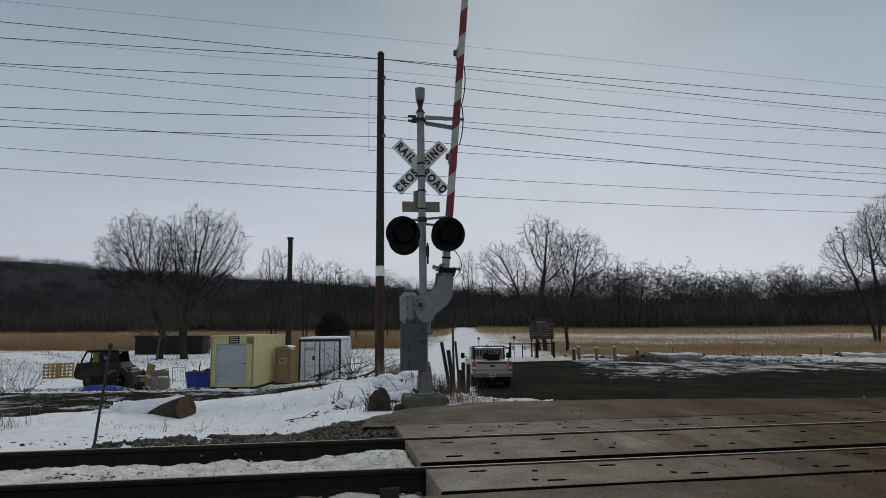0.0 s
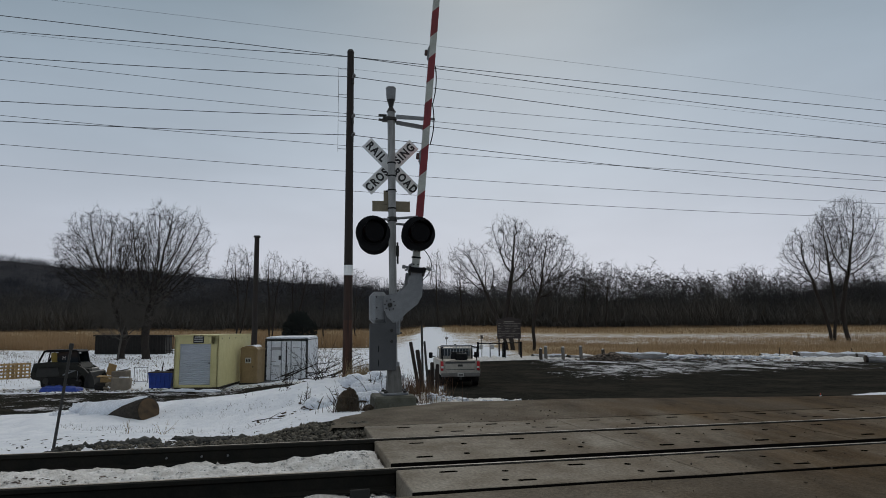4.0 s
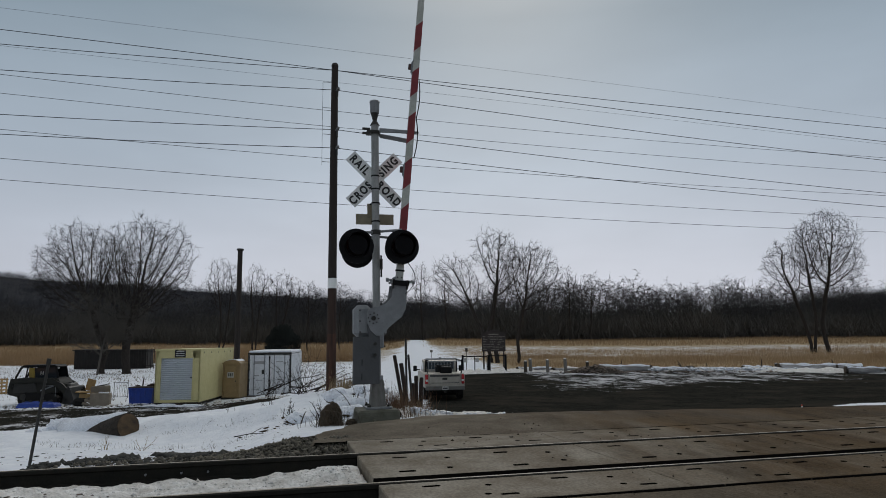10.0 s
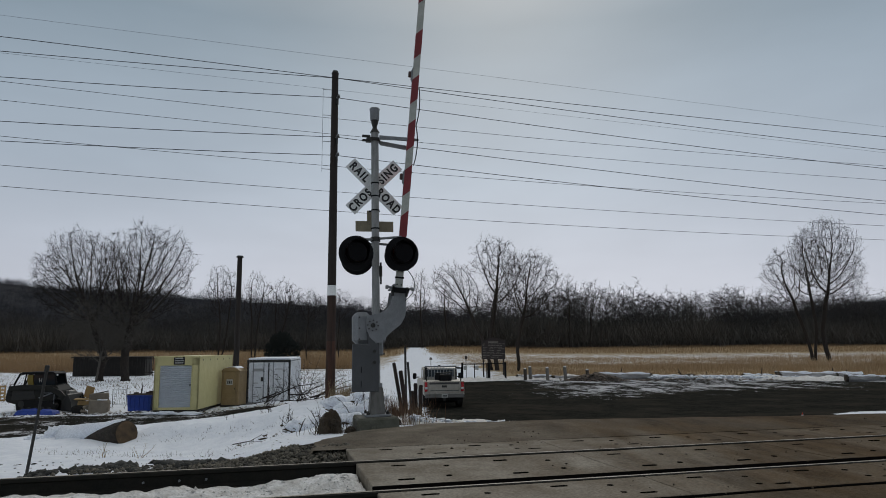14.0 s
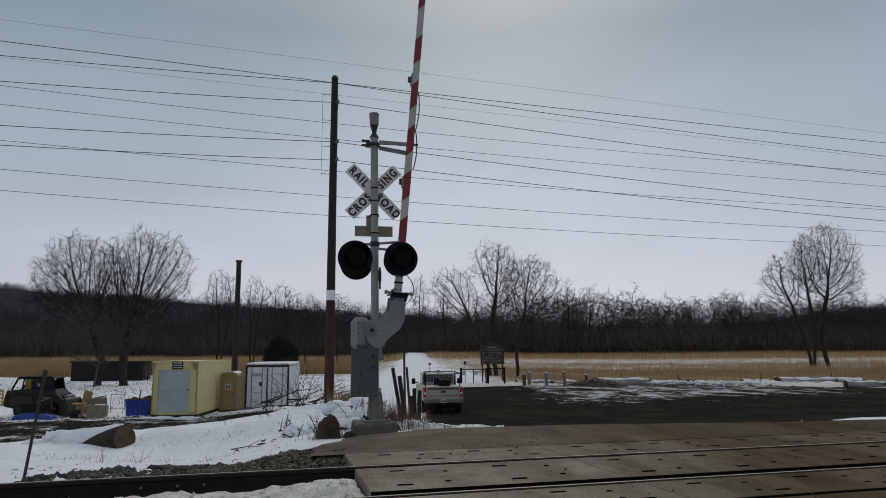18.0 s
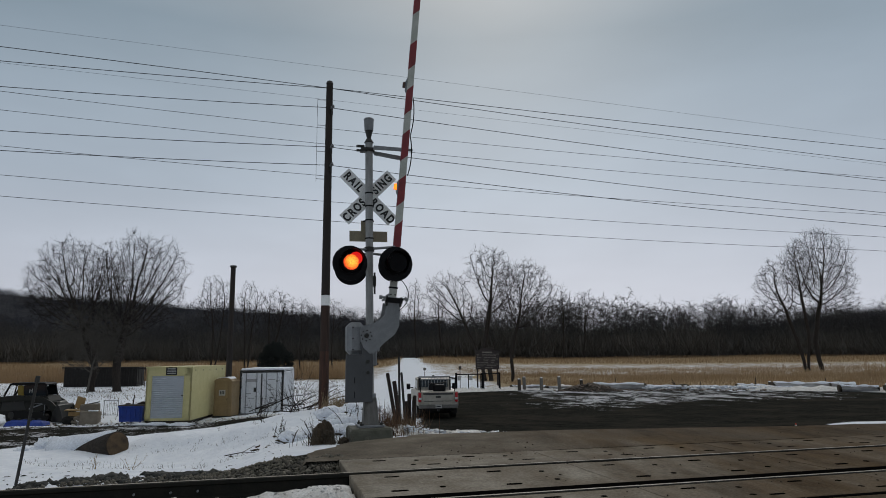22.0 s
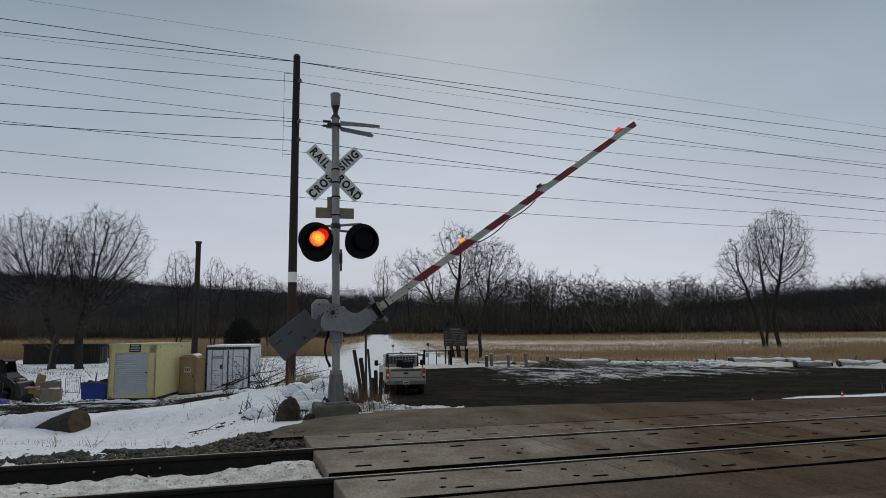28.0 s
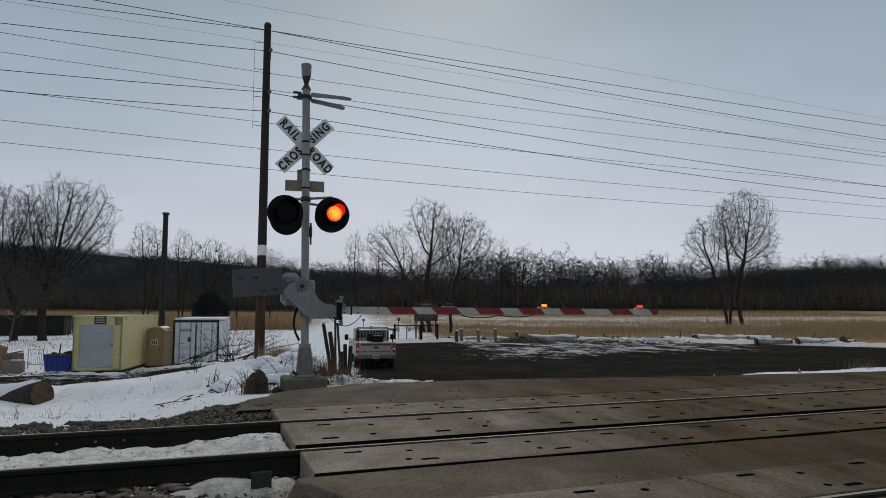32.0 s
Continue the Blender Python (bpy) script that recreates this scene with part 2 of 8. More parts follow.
CLOD = material("dark_clod", (0.052, 0.052, 0.045), 0.95, other=(0.024, 0.024, 0.022), scale=9, bump=0.01, islands=0.4)
TIE_RUBBLE = material("broken_tie_wood", (0.20, 0.155, 0.125), 0.9, other=(0.06, 0.047, 0.037), scale=6, bump=0.01, islands=0.6)
SNOW = material("snow", (0.84, 0.87, 0.92), 0.6, other=(0.70, 0.73, 0.79), scale=1.5, bump=0.03, fine=25)
DIRTY_SNOW = material("dirty_snow", (0.60, 0.59, 0.575), 0.7, other=(0.27, 0.25, 0.225), scale=4.5, bump=0.035, fine=25, contrast=0.45)
BED_SNOW = material("packed_snow", (0.80, 0.79, 0.77), 0.7, other=(0.50, 0.475, 0.44), scale=6, bump=0.03, fine=28, contrast=0.4)
POST_BROWN = material("rotten_post", (0.040, 0.025, 0.018), 0.95, other=(0.018, 0.013, 0.011), scale=5, bump=0.01, stretch=(4, 4, 1))
MAST = material("mast_paint", (0.34, 0.345, 0.34), 0.55, 0.0, other=(0.20, 0.205, 0.20), scale=5, bump=0.001, stretch=(3, 3, 0.7))
BASE_METAL = material("weathered_base", (0.175, 0.172, 0.160), 0.65, 0.0, other=(0.095, 0.090, 0.080), scale=6, bump=0.003, stretch=(3, 3, 0.8))
GALV = material("galvanised_steel", (0.24, 0.25, 0.26), 0.55, 0.2, other=(0.165, 0.175, 0.185), scale=7, bump=0.001)
WEIGHT = material("counterweight_paint", (0.066, 0.069, 0.074), 0.65, 0.0, other=(0.057, 0.060, 0.064), scale=5, bump=0.002)
BLACK = material("black_paint", (0.007, 0.007, 0.008), 0.55, other=(0.011, 0.011, 0.012), scale=6, spec=0.10)
RUBBER = material("rubber", (0.008, 0.008, 0.008), 0.8, other=(0.014, 0.013, 0.012), scale=8, spec=0.25)
SHEET_WHITE = material("white_sheeting", (0.80, 0.81, 0.80), 0.45, other=(0.68, 0.69, 0.68), scale=4)
SHEET_BACK = material("weathered_sign_back", (0.26, 0.225, 0.15), 0.6, other=(0.19, 0.165, 0.11), scale=6)
ARM_WHITE = material("arm_white", (0.50, 0.51, 0.47), 0.45, other=(0.36, 0.37, 0.33), scale=5)
ARM_RED = material("arm_red", (0.235, 0.014, 0.020), 0.45, other=(0.155, 0.010, 0.015), scale=5)
LETTER = material("letter_black", (0.012, 0.012, 0.012), 0.5)
LENS_OFF = material("lens_unlit", (0.004, 0.0035, 0.004), 0.4, other=(0.003, 0.003, 0.004), spec=0.08)
HOOD = material("hood_gloss", (0.005, 0.004, 0.004), 0.28, other=(0.008, 0.006, 0.006), spec=0.12)
LENS_ON = lens_glow("lens_lit")
# glows in place of the red reflection inside a lamp's hood
HOOD_GLINT = glow("hood_glint_glow", (1.0, 0.010, 0.006), 0.62)
AMBER_ON = glow("arm_lamp_lit", (1.0, 0.14, 0.008), 3.0)
RED_ON = glow("arm_tip_lamp_lit", (1.0, 0.035, 0.02), 1.0)
AMBER_OFF = material("arm_lamp_unlit", (0.06, 0.02, 0.012), 0.35)
POLE_WOOD = material("pole_wood", (0.085, 0.034, 0.019), 0.9, other=(0.019, 0.012, 0.009), scale=2.0, bump=0.006, fine=30, stretch=(5, 5, 0.35))
POLE_STAINED = material("stained_wood", (0.046, 0.023, 0.015), 0.9, other=(0.014, 0.010, 0.008), scale=2.0, bump=0.006, fine=30, stretch=(5, 5, 0.35))
POLE_DARK = material("creosote_wood", (0.016, 0.013, 0.012), 0.9, other=(0.028, 0.02, 0.016), scale=2.0, bump=0.006, fine=30, stretch=(5, 5, 0.35))
PORCELAIN = material("insulator_glaze", (0.16, 0.16, 0.165), 0.3)
WIRE = material("wire", (0.024, 0.025, 0.028), 0.7)
YELLOW_BOX = material("cream_yellow_paint", (0.62, 0.56, 0.28), 0.6, other=(0.53, 0.475, 0.23), scale=2.5, bump=0.002)
ROLL_DOOR = material("roller_door", (0.50, 0.53, 0.57), 0.5, other=(0.42, 0.45, 0.49), scale=2)
WHITE_BOX = material("container_white", (0.62, 0.645, 0.67), 0.55, other=(0.50, 0.51, 0.53), scale=2.2, bump=0.002)
TAN = material("tan_plastic", (0.27, 0.19, 0.095), 0.55, other=(0.21, 0.145, 0.07), scale=3)
BLUE = material("blue_plastic", (0.014, 0.052, 0.32), 0.45, other=(0.01, 0.035, 0.21), scale=4)
TARP = material("blue_tarp", (0.015, 0.06, 0.36), 0.5, other=(0.01, 0.04, 0.25), scale=5, bump=0.02)
SILVER = material("champagne_paint", (0.40, 0.375, 0.325), 0.4, 0.2, other=(0.27, 0.25, 0.215), scale=3)
BUMPER = material("bumper_steel", (0.15, 0.145, 0.135), 0.45, 0.3, other=(0.10, 0.097, 0.09), scale=4)
CHROME = material("bumper_chrome", (0.075, 0.075, 0.075), 0.4, 0.7)
GLASS = clear("dark_glass")
TAIL = material("tail_lamp_red", (0.42, 0.03, 0.035), 0.25)
LAMP_WHITE = material("lamp_clear", (0.6, 0.6, 0.6), 0.2)
BARK = material("bark", (0.050, 0.042, 0.036), 0.95, other=(0.028, 0.024, 0.022), scale=3, bump=0.02, stretch=(3, 3, 1), spec=0.1)
TWIG = material("twigs", (0.030, 0.026, 0.023), 0.95, other=(0.019, 0.017, 0.016), scale=0.3, spec=0.1)
# bluish and low in contrast: distance haze mixed into the woods' own colour
WOODS = material("hazed_far_woods", (0.068, 0.068, 0.075), 1.0, other=(0.045, 0.048, 0.058), scale=0.03, contrast=0.5, fine=0.8, spec=0.0)
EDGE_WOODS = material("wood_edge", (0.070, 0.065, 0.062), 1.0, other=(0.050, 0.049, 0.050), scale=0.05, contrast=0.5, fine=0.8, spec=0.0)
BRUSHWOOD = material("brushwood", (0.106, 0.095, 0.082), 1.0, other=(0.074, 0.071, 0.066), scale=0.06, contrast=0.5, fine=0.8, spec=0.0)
STUBBLE = material("dry_stubble", (0.20, 0.165, 0.12), 0.9, other=(0.10, 0.085, 0.065), scale=1.5)
FIELD_STRAW = material("field_straw", (0.40, 0.31, 0.20), 0.9, other=(0.26, 0.195, 0.12), scale=0.12, fine=3)
STRAW = material("dry_reed", (0.38, 0.250, 0.130), 0.9, other=(0.24, 0.155, 0.080), scale=0.09, contrast=0.5, fine=3)
LOT_STRAW = material("lot_straw", (0.46, 0.33, 0.195), 0.9, other=(0.28, 0.185, 0.10), scale=0.12, contrast=0.6, fine=3)
WEED = material("dry_weed", (0.34, 0.26, 0.15), 0.9, other=(0.18, 0.13, 0.08), scale=1.5)
RUSSET = material("russet_weed", (0.15, 0.082, 0.045), 0.95, other=(0.075, 0.045, 0.028), scale=2)
TUSSOCK = material("tussock", (0.085, 0.065, 0.042), 0.95, other=(0.04, 0.032, 0.024), scale=2)
NEEDLES = material("evergreen", (0.007, 0.010, 0.007), 0.9, other=(0.005, 0.008, 0.006), scale=4)
PALE_WOOD = material("pallet_wood", (0.42, 0.28, 0.12), 0.8, other=(0.30, 0.19, 0.08), scale=4, per_object=0.15)
LOG_BARK = material("log_bark", (0.055, 0.042, 0.03), 0.95, other=(0.028, 0.022, 0.018), scale=4, bump=0.03, stretch=(1, 3, 3))
FROSTED_BARK = material("frosted_bark", (0.50, 0.50, 0.51), 0.9, other=(0.10, 0.085, 0.07), scale=2.2, contrast=0.55, bump=0.03, stretch=(0.5, 2, 2))
LOG_END = material("cut_wood", (0.12, 0.072, 0.032), 0.85, other=(0.028, 0.020, 0.013), scale=5, bump=0.006)
STUMP = material("old_stump", (0.085, 0.056, 0.030), 0.95, other=(0.026, 0.021, 0.015), scale=7, bump=0.03)
TRUCK_YELLOW = material("plant_yellow", (0.50, 0.225, 0.022), 0.6, other=(0.36, 0.15, 0.018), scale=3, bump=0.002)
RUST_YELLOW = material("rusty_plant_yellow", (0.30, 0.125, 0.022), 0.75, other=(0.10, 0.045, 0.02), scale=4, bump=0.004)
LOADER_BODY = material("loader_body", (0.017, 0.018, 0.015), 0.6, other=(0.030, 0.029, 0.024), scale=4, spec=0.2)
LOADER_YELLOW = material("loader_yellow", (0.25, 0.18, 0.02), 0.5, other=(0.16, 0.11, 0.015), scale=4)
DARK_STEEL = material("dark_steel", (0.020, 0.021, 0.020), 0.6, 0.2, other=(0.035, 0.032, 0.028), scale=5)
DARK_WALL = material("dark_boards", (0.016, 0.013, 0.011), 0.9, other=(0.010, 0.009, 0.008), scale=3)
SIGN_BROWN = material("sign_brown", (0.026, 0.016, 0.013), 0.7, other=(0.018, 0.012, 0.010), scale=3)
SIGN_INK = material("sign_lettering", (0.16, 0.14, 0.12), 0.7)
ORANGE = material("cone_orange", (0.75, 0.06, 0.015), 0.5)
DIRT = material("dirt", (0.070, 0.056, 0.044), 0.95, other=(0.042, 0.035, 0.028), scale=3, bump=0.03)
RUBBLE = material("rubble", (0.27, 0.23, 0.18), 0.9, other=(0.17, 0.145, 0.115), scale=3, bump=0.02, per_object=0.25)
WOOD_POST = material("weathered_post", (0.075, 0.06, 0.047), 0.9, other=(0.04, 0.033, 0.028), scale=4, stretch=(3, 3, 1))
GREY_POST = material("grey_post", (0.19, 0.175, 0.155), 0.9, other=(0.12, 0.11, 0.10), scale=4, stretch=(3, 3, 1))
MARK_GREY = material("faded_lettering", (0.33, 0.33, 0.33), 0.8, other=(0.24, 0.24, 0.24), scale=6)
PAPER = material("notice_paper", (0.45, 0.45, 0.43), 0.8)


# ---- mesh helpers ----
def part(name, bm, mat, parent=None, label="", at=None, smooth=False):
    """One mesh object out of a bmesh, under a thing or a part."""
    me = bpy.data.meshes.new(name)
    bm.to_mesh(me)
    bm.free()
    return mesh_part(name, me, mat, parent, label, at, smooth)


def mesh_part(name, me, mat, parent=None, label="", at=None, smooth=False):
    for m in mat if isinstance(mat, (list, tuple)) else (mat,):
        me.materials.append(m)
    if smooth:
        me.polygons.foreach_set("use_smooth", [True] * len(me.polygons))
    ob = new(name, me)
    if parent is not None:
        ob.parent = parent
    if at is not None:
        ob.matrix_basis = at
    if label:
        tagged(ob, label)
    return ob


def thing(name, m, label, category, group="", kind=""):
    ob = new(name)
    ob.empty_display_size = 0.2
    ob.matrix_basis = m
    return tagged(ob, label, category, group, kind)


def box(bm, sx, sy, sz, x=0, y=0, z=0, rot=None, bevel=0.0):
    """A box of full sizes centred on x, y, z."""
    m = Matrix.Translation((x, y, z)) @ (rot or Matrix()) @ Matrix.Diagonal((sx, sy, sz, 1))
    made = bmesh.ops.create_cube(bm, size=1, matrix=m)
    if bevel:
        edges = list({e for v in made["verts"] for e in v.link_edges})
        bmesh.ops.bevel(bm, geom=edges, offset=bevel, segments=1, affect="EDGES")
    return bm


def rod(bm, a, b, r, r2=None, sides=8, caps=True):
    """A tapered rod from a to b."""
    a, b = Vector(a), Vector(b)
    d = b - a
    m = Matrix.Translation((a + b) / 2) @ d.to_track_quat("Z", "Y").to_matrix().to_4x4()
    bmesh.ops.create_cone(bm, cap_ends=caps, segments=sides, radius1=r, radius2=r if r2 is None else r2, depth=d.length, matrix=m)
    return bm


def prism(bm, outline, y0, y1):
    """An outline in the x-z plane given depth from y0 to y1."""
    front = [bm.verts.new((x, y0, z)) for x, z in outline]
    back = [bm.verts.new((x, y1, z)) for x, z in outline]
    bm.faces.new(front)
    bm.faces.new(back[::-1])
    for i in range(len(outline)):
        j = (i + 1) % len(outline)
        bm.faces.new((front[j], front[i], back[i], back[j]))
    bmesh.ops.recalc_face_normals(bm, faces=bm.faces)
    return bm


def fresh():
    return bmesh.new()


def arrays(name, verts, faces, attributes=None):
    """A mesh from numpy arrays of verts and of faces with equal corner counts."""
    verts, faces = np.asarray(verts, float), np.asarray(faces, int)
    me = bpy.data.meshes.new(name)
    k = faces.shape[1]
    me.vertices.add(len(verts))
    me.vertices.foreach_set("co", verts.ravel())
    me.loops.add(faces.size)
    me.loops.foreach_set("vertex_index", faces.ravel())
    me.polygons.add(len(faces))
    me.polygons.foreach_set("loop_start", np.arange(len(faces)) * k)
    me.update(calc_edges=True)
    for key, values in (attributes or {}).items():
        me.attributes.new(key, "FLOAT", "POINT").data.foreach_set("value", np.asarray(values, float))
    return me


def tube(name, points, r, mat, parent=None, label="", sides=6, smooth=True):
    """A bent hose, wire, limb or roll of snow along points: one closed skin; r is one radius or one for each point."""
    pts = [Vector(p) for p in points]
    radii = r if isinstance(r, (list, tuple)) else [r] * len(pts)
    vs, fs = [], []
    for k, p in enumerate(pts):
        d = (pts[min(k + 1, len(pts) - 1)] - pts[max(k - 1, 0)]).normalized()
        x = d.cross(Vector((0, 0, 1)))
        x = x.normalized() if x.length > 1e-4 else Vector((1, 0, 0))
        y = x.cross(d)
        for i in range(sides):
            a = 6.28318 * i / sides
            vs.append(tuple(p + x * (radii[k] * math.cos(a)) + y * (radii[k] * math.sin(a))))
        if k:
            for i in range(sides):
                j = (i + 1) % sides
                fs.append(((k - 1) * sides + i, k * sides + i, k * sides + j, (k - 1) * sides + j))
    me = bpy.data.meshes.new(name)
    me.from_pydata(vs, [], fs + [tuple(range(sides)), tuple(range(len(vs) - 1, len(vs) - 1 - sides, -1))])
    return mesh_part(name, me, mat, parent, label, smooth=smooth)


def lettering(text, size, mat, parent, m, thick=0.002, name="lettering", bold=0.0, spacing=1.0):
    cu = bpy.data.curves.new("letters", "FONT")
    cu.body, cu.size, cu.extrude, cu.align_x, cu.align_y = text, size, thick, "CENTER", "CENTER"
    cu.offset = bold
    cu.space_character = spacing
    tmp = bpy.data.objects.new("letters", cu)
    scene.collection.objects.link(tmp)
    me = bpy.data.meshes.new_from_object(tmp.evaluated_get(bpy.context.evaluated_depsgraph_get()))
    bpy.data.objects.remove(tmp)
    me.materials.clear()
    ob = mesh_part(name, me, mat, parent, "", m)
    return ob

# ---- the lie of the land ----
TRACK = radians(10.0)          # the track's bearing
TU, TV = Vector((math.cos(TRACK), math.sin(TRACK), 0)), Vector((-math.sin(TRACK), math.cos(TRACK), 0))
TO = Vector((-0.30, 6.53, 0))  # the crossing's edge on the far track's centre line
GAUGE = 1.52                   # between the middles of the rail heads


def along(u, v, z=0.0):
    """A place u metres along and v metres beyond the far track's centre line."""
    return TO + TU * u + TV * v + Vector((0, 0, z))


def smooth(a, b, t):
    s = np.clip((t - a) / (b - a), 0, 1)
    return s * s * (3 - 2 * s)


def wave(x, y, k, seed=0.0):
    """Slow unevenness between about -1 and 1."""
    return (np.sin(x * k + seed) * np.cos(y * k * 1.13 + seed * 2.1) + 0.6 * np.sin(x * k * 2.3 + y * k * 1.7 + seed * 3.3) + 0.35 * np.cos(x * k * 4.1 - y * k * 3.7 + seed)) / 1.95


ROAD_V = [(-60, -0.1), (-8, 0.0), (2.5, 0.0), (3.5, -0.008), (4.5, -0.045), (5.5, -0.125), (6.5, -0.25), (9, -0.67), (13.5, -1.38), (18, -1.50), (26, -1.58), (45, -1.85), (60, -1.98)]
YARD_V = [(-60, -0.5), (-3, -0.30), (1.2, -0.25), (1.5, -0.20), (2.2, -0.21), (3.2, -0.32), (5, -0.56), (7, -0.84), (12, -1.22), (18, -1.55), (24, -1.80), (30, -2.0), (45, -2.03), (60, -2.0)]
FAR_Y = [(60, 0), (90, 0.14), (120, 0.65), (200, 2.55), (250, 3.2), (4000, 3.2)]


def lane_height(v, u=0.0):
    """The road's height; it falls away sooner towards its far side."""
    tilt = (0.040 * smooth(1.0, 4.0, u) * smooth(11.0, 5.0, u) - 0.065 * smooth(1.5, -0.3, u)) * smooth(2.0, 4.5, v) * smooth(10.0, 6.5, v)
    v = np.where(np.asarray(v, float) > 1.7, 1.7 + (v - 1.7) * (1 + 0.072 * np.clip(u, 0, 12)), v)
    return np.interp(v, *zip(*ROAD_V)) + tilt


def land(x, y):
    """The ground's height."""
    x, y = np.asarray(x, float), np.asarray(y, float)
    dx, dy = x - TO.x, y - TO.y
    u, v = dx * TU.x + dy * TU.y, dx * TV.x + dy * TV.y
    road, yard = lane_height(v, u) - 0.06, np.interp(v, *zip(*YARD_V))
    spread = np.interp(v, (0, 6, 14, 30), (0.7, 1.6, 3.0, 4.0))
    w = smooth(-spread - 0.5, -0.35, u) * smooth(0.9, 2.6, v)
    z = yard + (road - yard) * w
    rough = smooth(2.2, 6, v) * (1 - smooth(8, 20, u) * 0.8) * (1 - 0.7 * w) * (1 - 0.6 * smooth(21, 27, v))
    z = z + rough * (0.10 * wave(x, y, 0.55, 1.0) + 0.05 * wave(x, y, 1.7, 2.0) + 0.022 * wave(x, y, 4.7, 6.0))
    z = z + 0.05 * smooth(-1.2, -0.1, u) * smooth(0.86, 1.15, v) * smooth(3.6, 2.4, v) * (u < 0.3)
    # snow bank pushed up along the yard's lane, highest behind the signal
    crest = np.interp(u, (-9, -3, 0, 0.8, 1.6), (14.2, 12.6, 10.8, 8.6, 7.2)) + 0.5 * wave(x, y, 0.5, 4.0)
    rise = np.interp(u, (-14, -9, -7, -4, -2.7, -0.2, 0.7, 1.5, 2.3), (0.05, 0.12, 0.17, 0.30, 0.36, 0.44, 0.46, 0.20, 0.0))
    z = z + rise * np.exp(-((v - crest) / np.where(v < crest, 1.9, 1.3)) ** 2) * (1 + 0.28 * wave(x, y, 1.3, 5.0))
    # narrow ridge of snow over fallen wood, beside the cut log
    z = z + 0.24 * np.exp(-((y - 18.5 + 0.42 * (x + 6.3)) / 0.55) ** 2) * smooth(-7.0, -6.0, x) * smooth(-1.7, -2.8, x) * (1 + 0.35 * wave(x, y, 2.1, 8.0))
    # snow heaped up behind the mast
    z = z + 0.34 * np.exp(-((x + 0.85) / 0.62) ** 4 - ((y - 14.5) / 0.62) ** 2) + 0.14 * np.exp(-((x + 0.95) / 0.75) ** 4 - ((y - 13.2) / 0.7) ** 2)
    # mound round the utility pole
    z = z + 0.95 * np.exp(-((u - 0.9) / 3.0) ** 2 - ((v - 18.3) / 3.6) ** 2)
    z = z + np.interp(y, *zip(*FAR_Y))
    # the lot and the field behind it lie a little higher than the yard
    z = z + np.interp(x, (-2, 4, 12, 22, 40, 60), (0, 0.38, 0.38, 0.30, 0.17, 0.10)) * np.interp(y, (28, 35, 55, 90, 130, 200, 260), (0, 0.32, 1.0, 1.3, 1.8, 2.4, 2.4))
    hill = np.interp(x, (-420, -334, -302, -267, -236, -206, -165, -121, -60, 20, 90, 180, 320), (33, 38, 40.5, 41.5, 40, 37, 33, 29.5, 25, 19, 6, 8, 24))
    z = z + hill * smooth(215, 400, y) + 1.2 * smooth(150, 300, y) * wave(x, y, 0.03, 7.0)
    return z


def bare(x, y):
    """Where wheels and the plough have left no snow: the lot, the yard's lanes, the track bed."""
    dx, dy = x - TO.x, y - TO.y
    u, v = dx * TU.x + dy * TU.y, dx * TV.x + dy * TV.y
    n = wave(x, y, 0.33, 11.0)
    lot = smooth(0.9, 2.1, x + 0.4 * n - 0.045 * (y - 30)) * smooth(62, 57, y + 0.23 * np.maximum(x - 15, 0) + 1.2 * n) * smooth(5.4, 6.8, v)
    lot *= 1 - smooth(16.8, 19.3, x + n) * smooth(28.5, 26.5, y - 0.15 * (x - 17) + 0.8 * n)
    lo, hi = np.interp(x, (-22, -15, -13, -9, -6), (16.5, 18.5, 22.0, 30.0, 33.4)), np.interp(x, (-22, -6), (34.4, 35.6))
    lane = smooth(lo - 0.8, lo + 0.8, y + 0.8 * n) * smooth(hi + 0.6, hi - 0.6, y + 0.5 * n) * smooth(-2.2, -4.6, x + n)
    lane2 = smooth(33.0, 33.7, y + 0.4 * n) * smooth(35.2, 34.6, y + 0.4 * n) * smooth(-16.5, -18.5, x + n)
    reach = np.interp(u, (-3.6, -2.8, -1.8, -0.3), (1.6, 2.4, 2.7, 2.4))
    bed = np.maximum(0.42 * smooth(1.55, 1.2, np.abs(v) - 0.1 * n), smooth(1.2, 1.35, v) * smooth(reach + 0.15, reach - 0.15, v + 0.2 * n) * np.interp(u, (-3.7, -2.2, -1.2), (0.0, 0.45, 1.0)))
    near = smooth(-1.5, -2.4, v) * 0.75
    return np.clip(np.maximum.reduce([lot, lane, 0.55 * lane2, bed, near]), 0, 1)


def straw(x, y):
    """How much dead grass shows through the snow."""
    n = wave(x, y, 0.11, 21.0)
    far = smooth(84, 100, y + 5 * n)
    trail = np.exp(-((x - 0.032 * y) / np.interp(y, (60, 200), (4.0, 2.2)) + 0.3 * n) ** 2)
    right = smooth(6, 14, x + 2 * n) * smooth(61, 64, y + 0.25 * np.maximum(x - 15, 0) + 1.5 * n) * (1.0 + 0.75 * smooth(98, 88, y + 4 * n))
    yard = (0.12 + 0.10 * smooth(44, 60, y)) * smooth(29, 34, y + 2 * n) * smooth(0, -5, x) + 0.10 * smooth(8, 12, y)
    return np.clip(np.maximum.reduce([(0.55 + 0.25 * smooth(135, 160, y)) * far, 0.53 * right, yard]) * (1 - trail), 0, 1)


def frost(x, y):
    """Where a thin dusting of snow lies over the lot's gravel."""
    n = wave(x, y, 0.21, 31.0)
    return smooth(32, 43, y - 0.25 * (x - 10) + 3 * n) * smooth(5, 13, x + n) * (0.35 + 0.65 * smooth(44, 26, x + 4 * n)) + 0.85 * smooth(-6, -9, x) * smooth(19, 22, y)


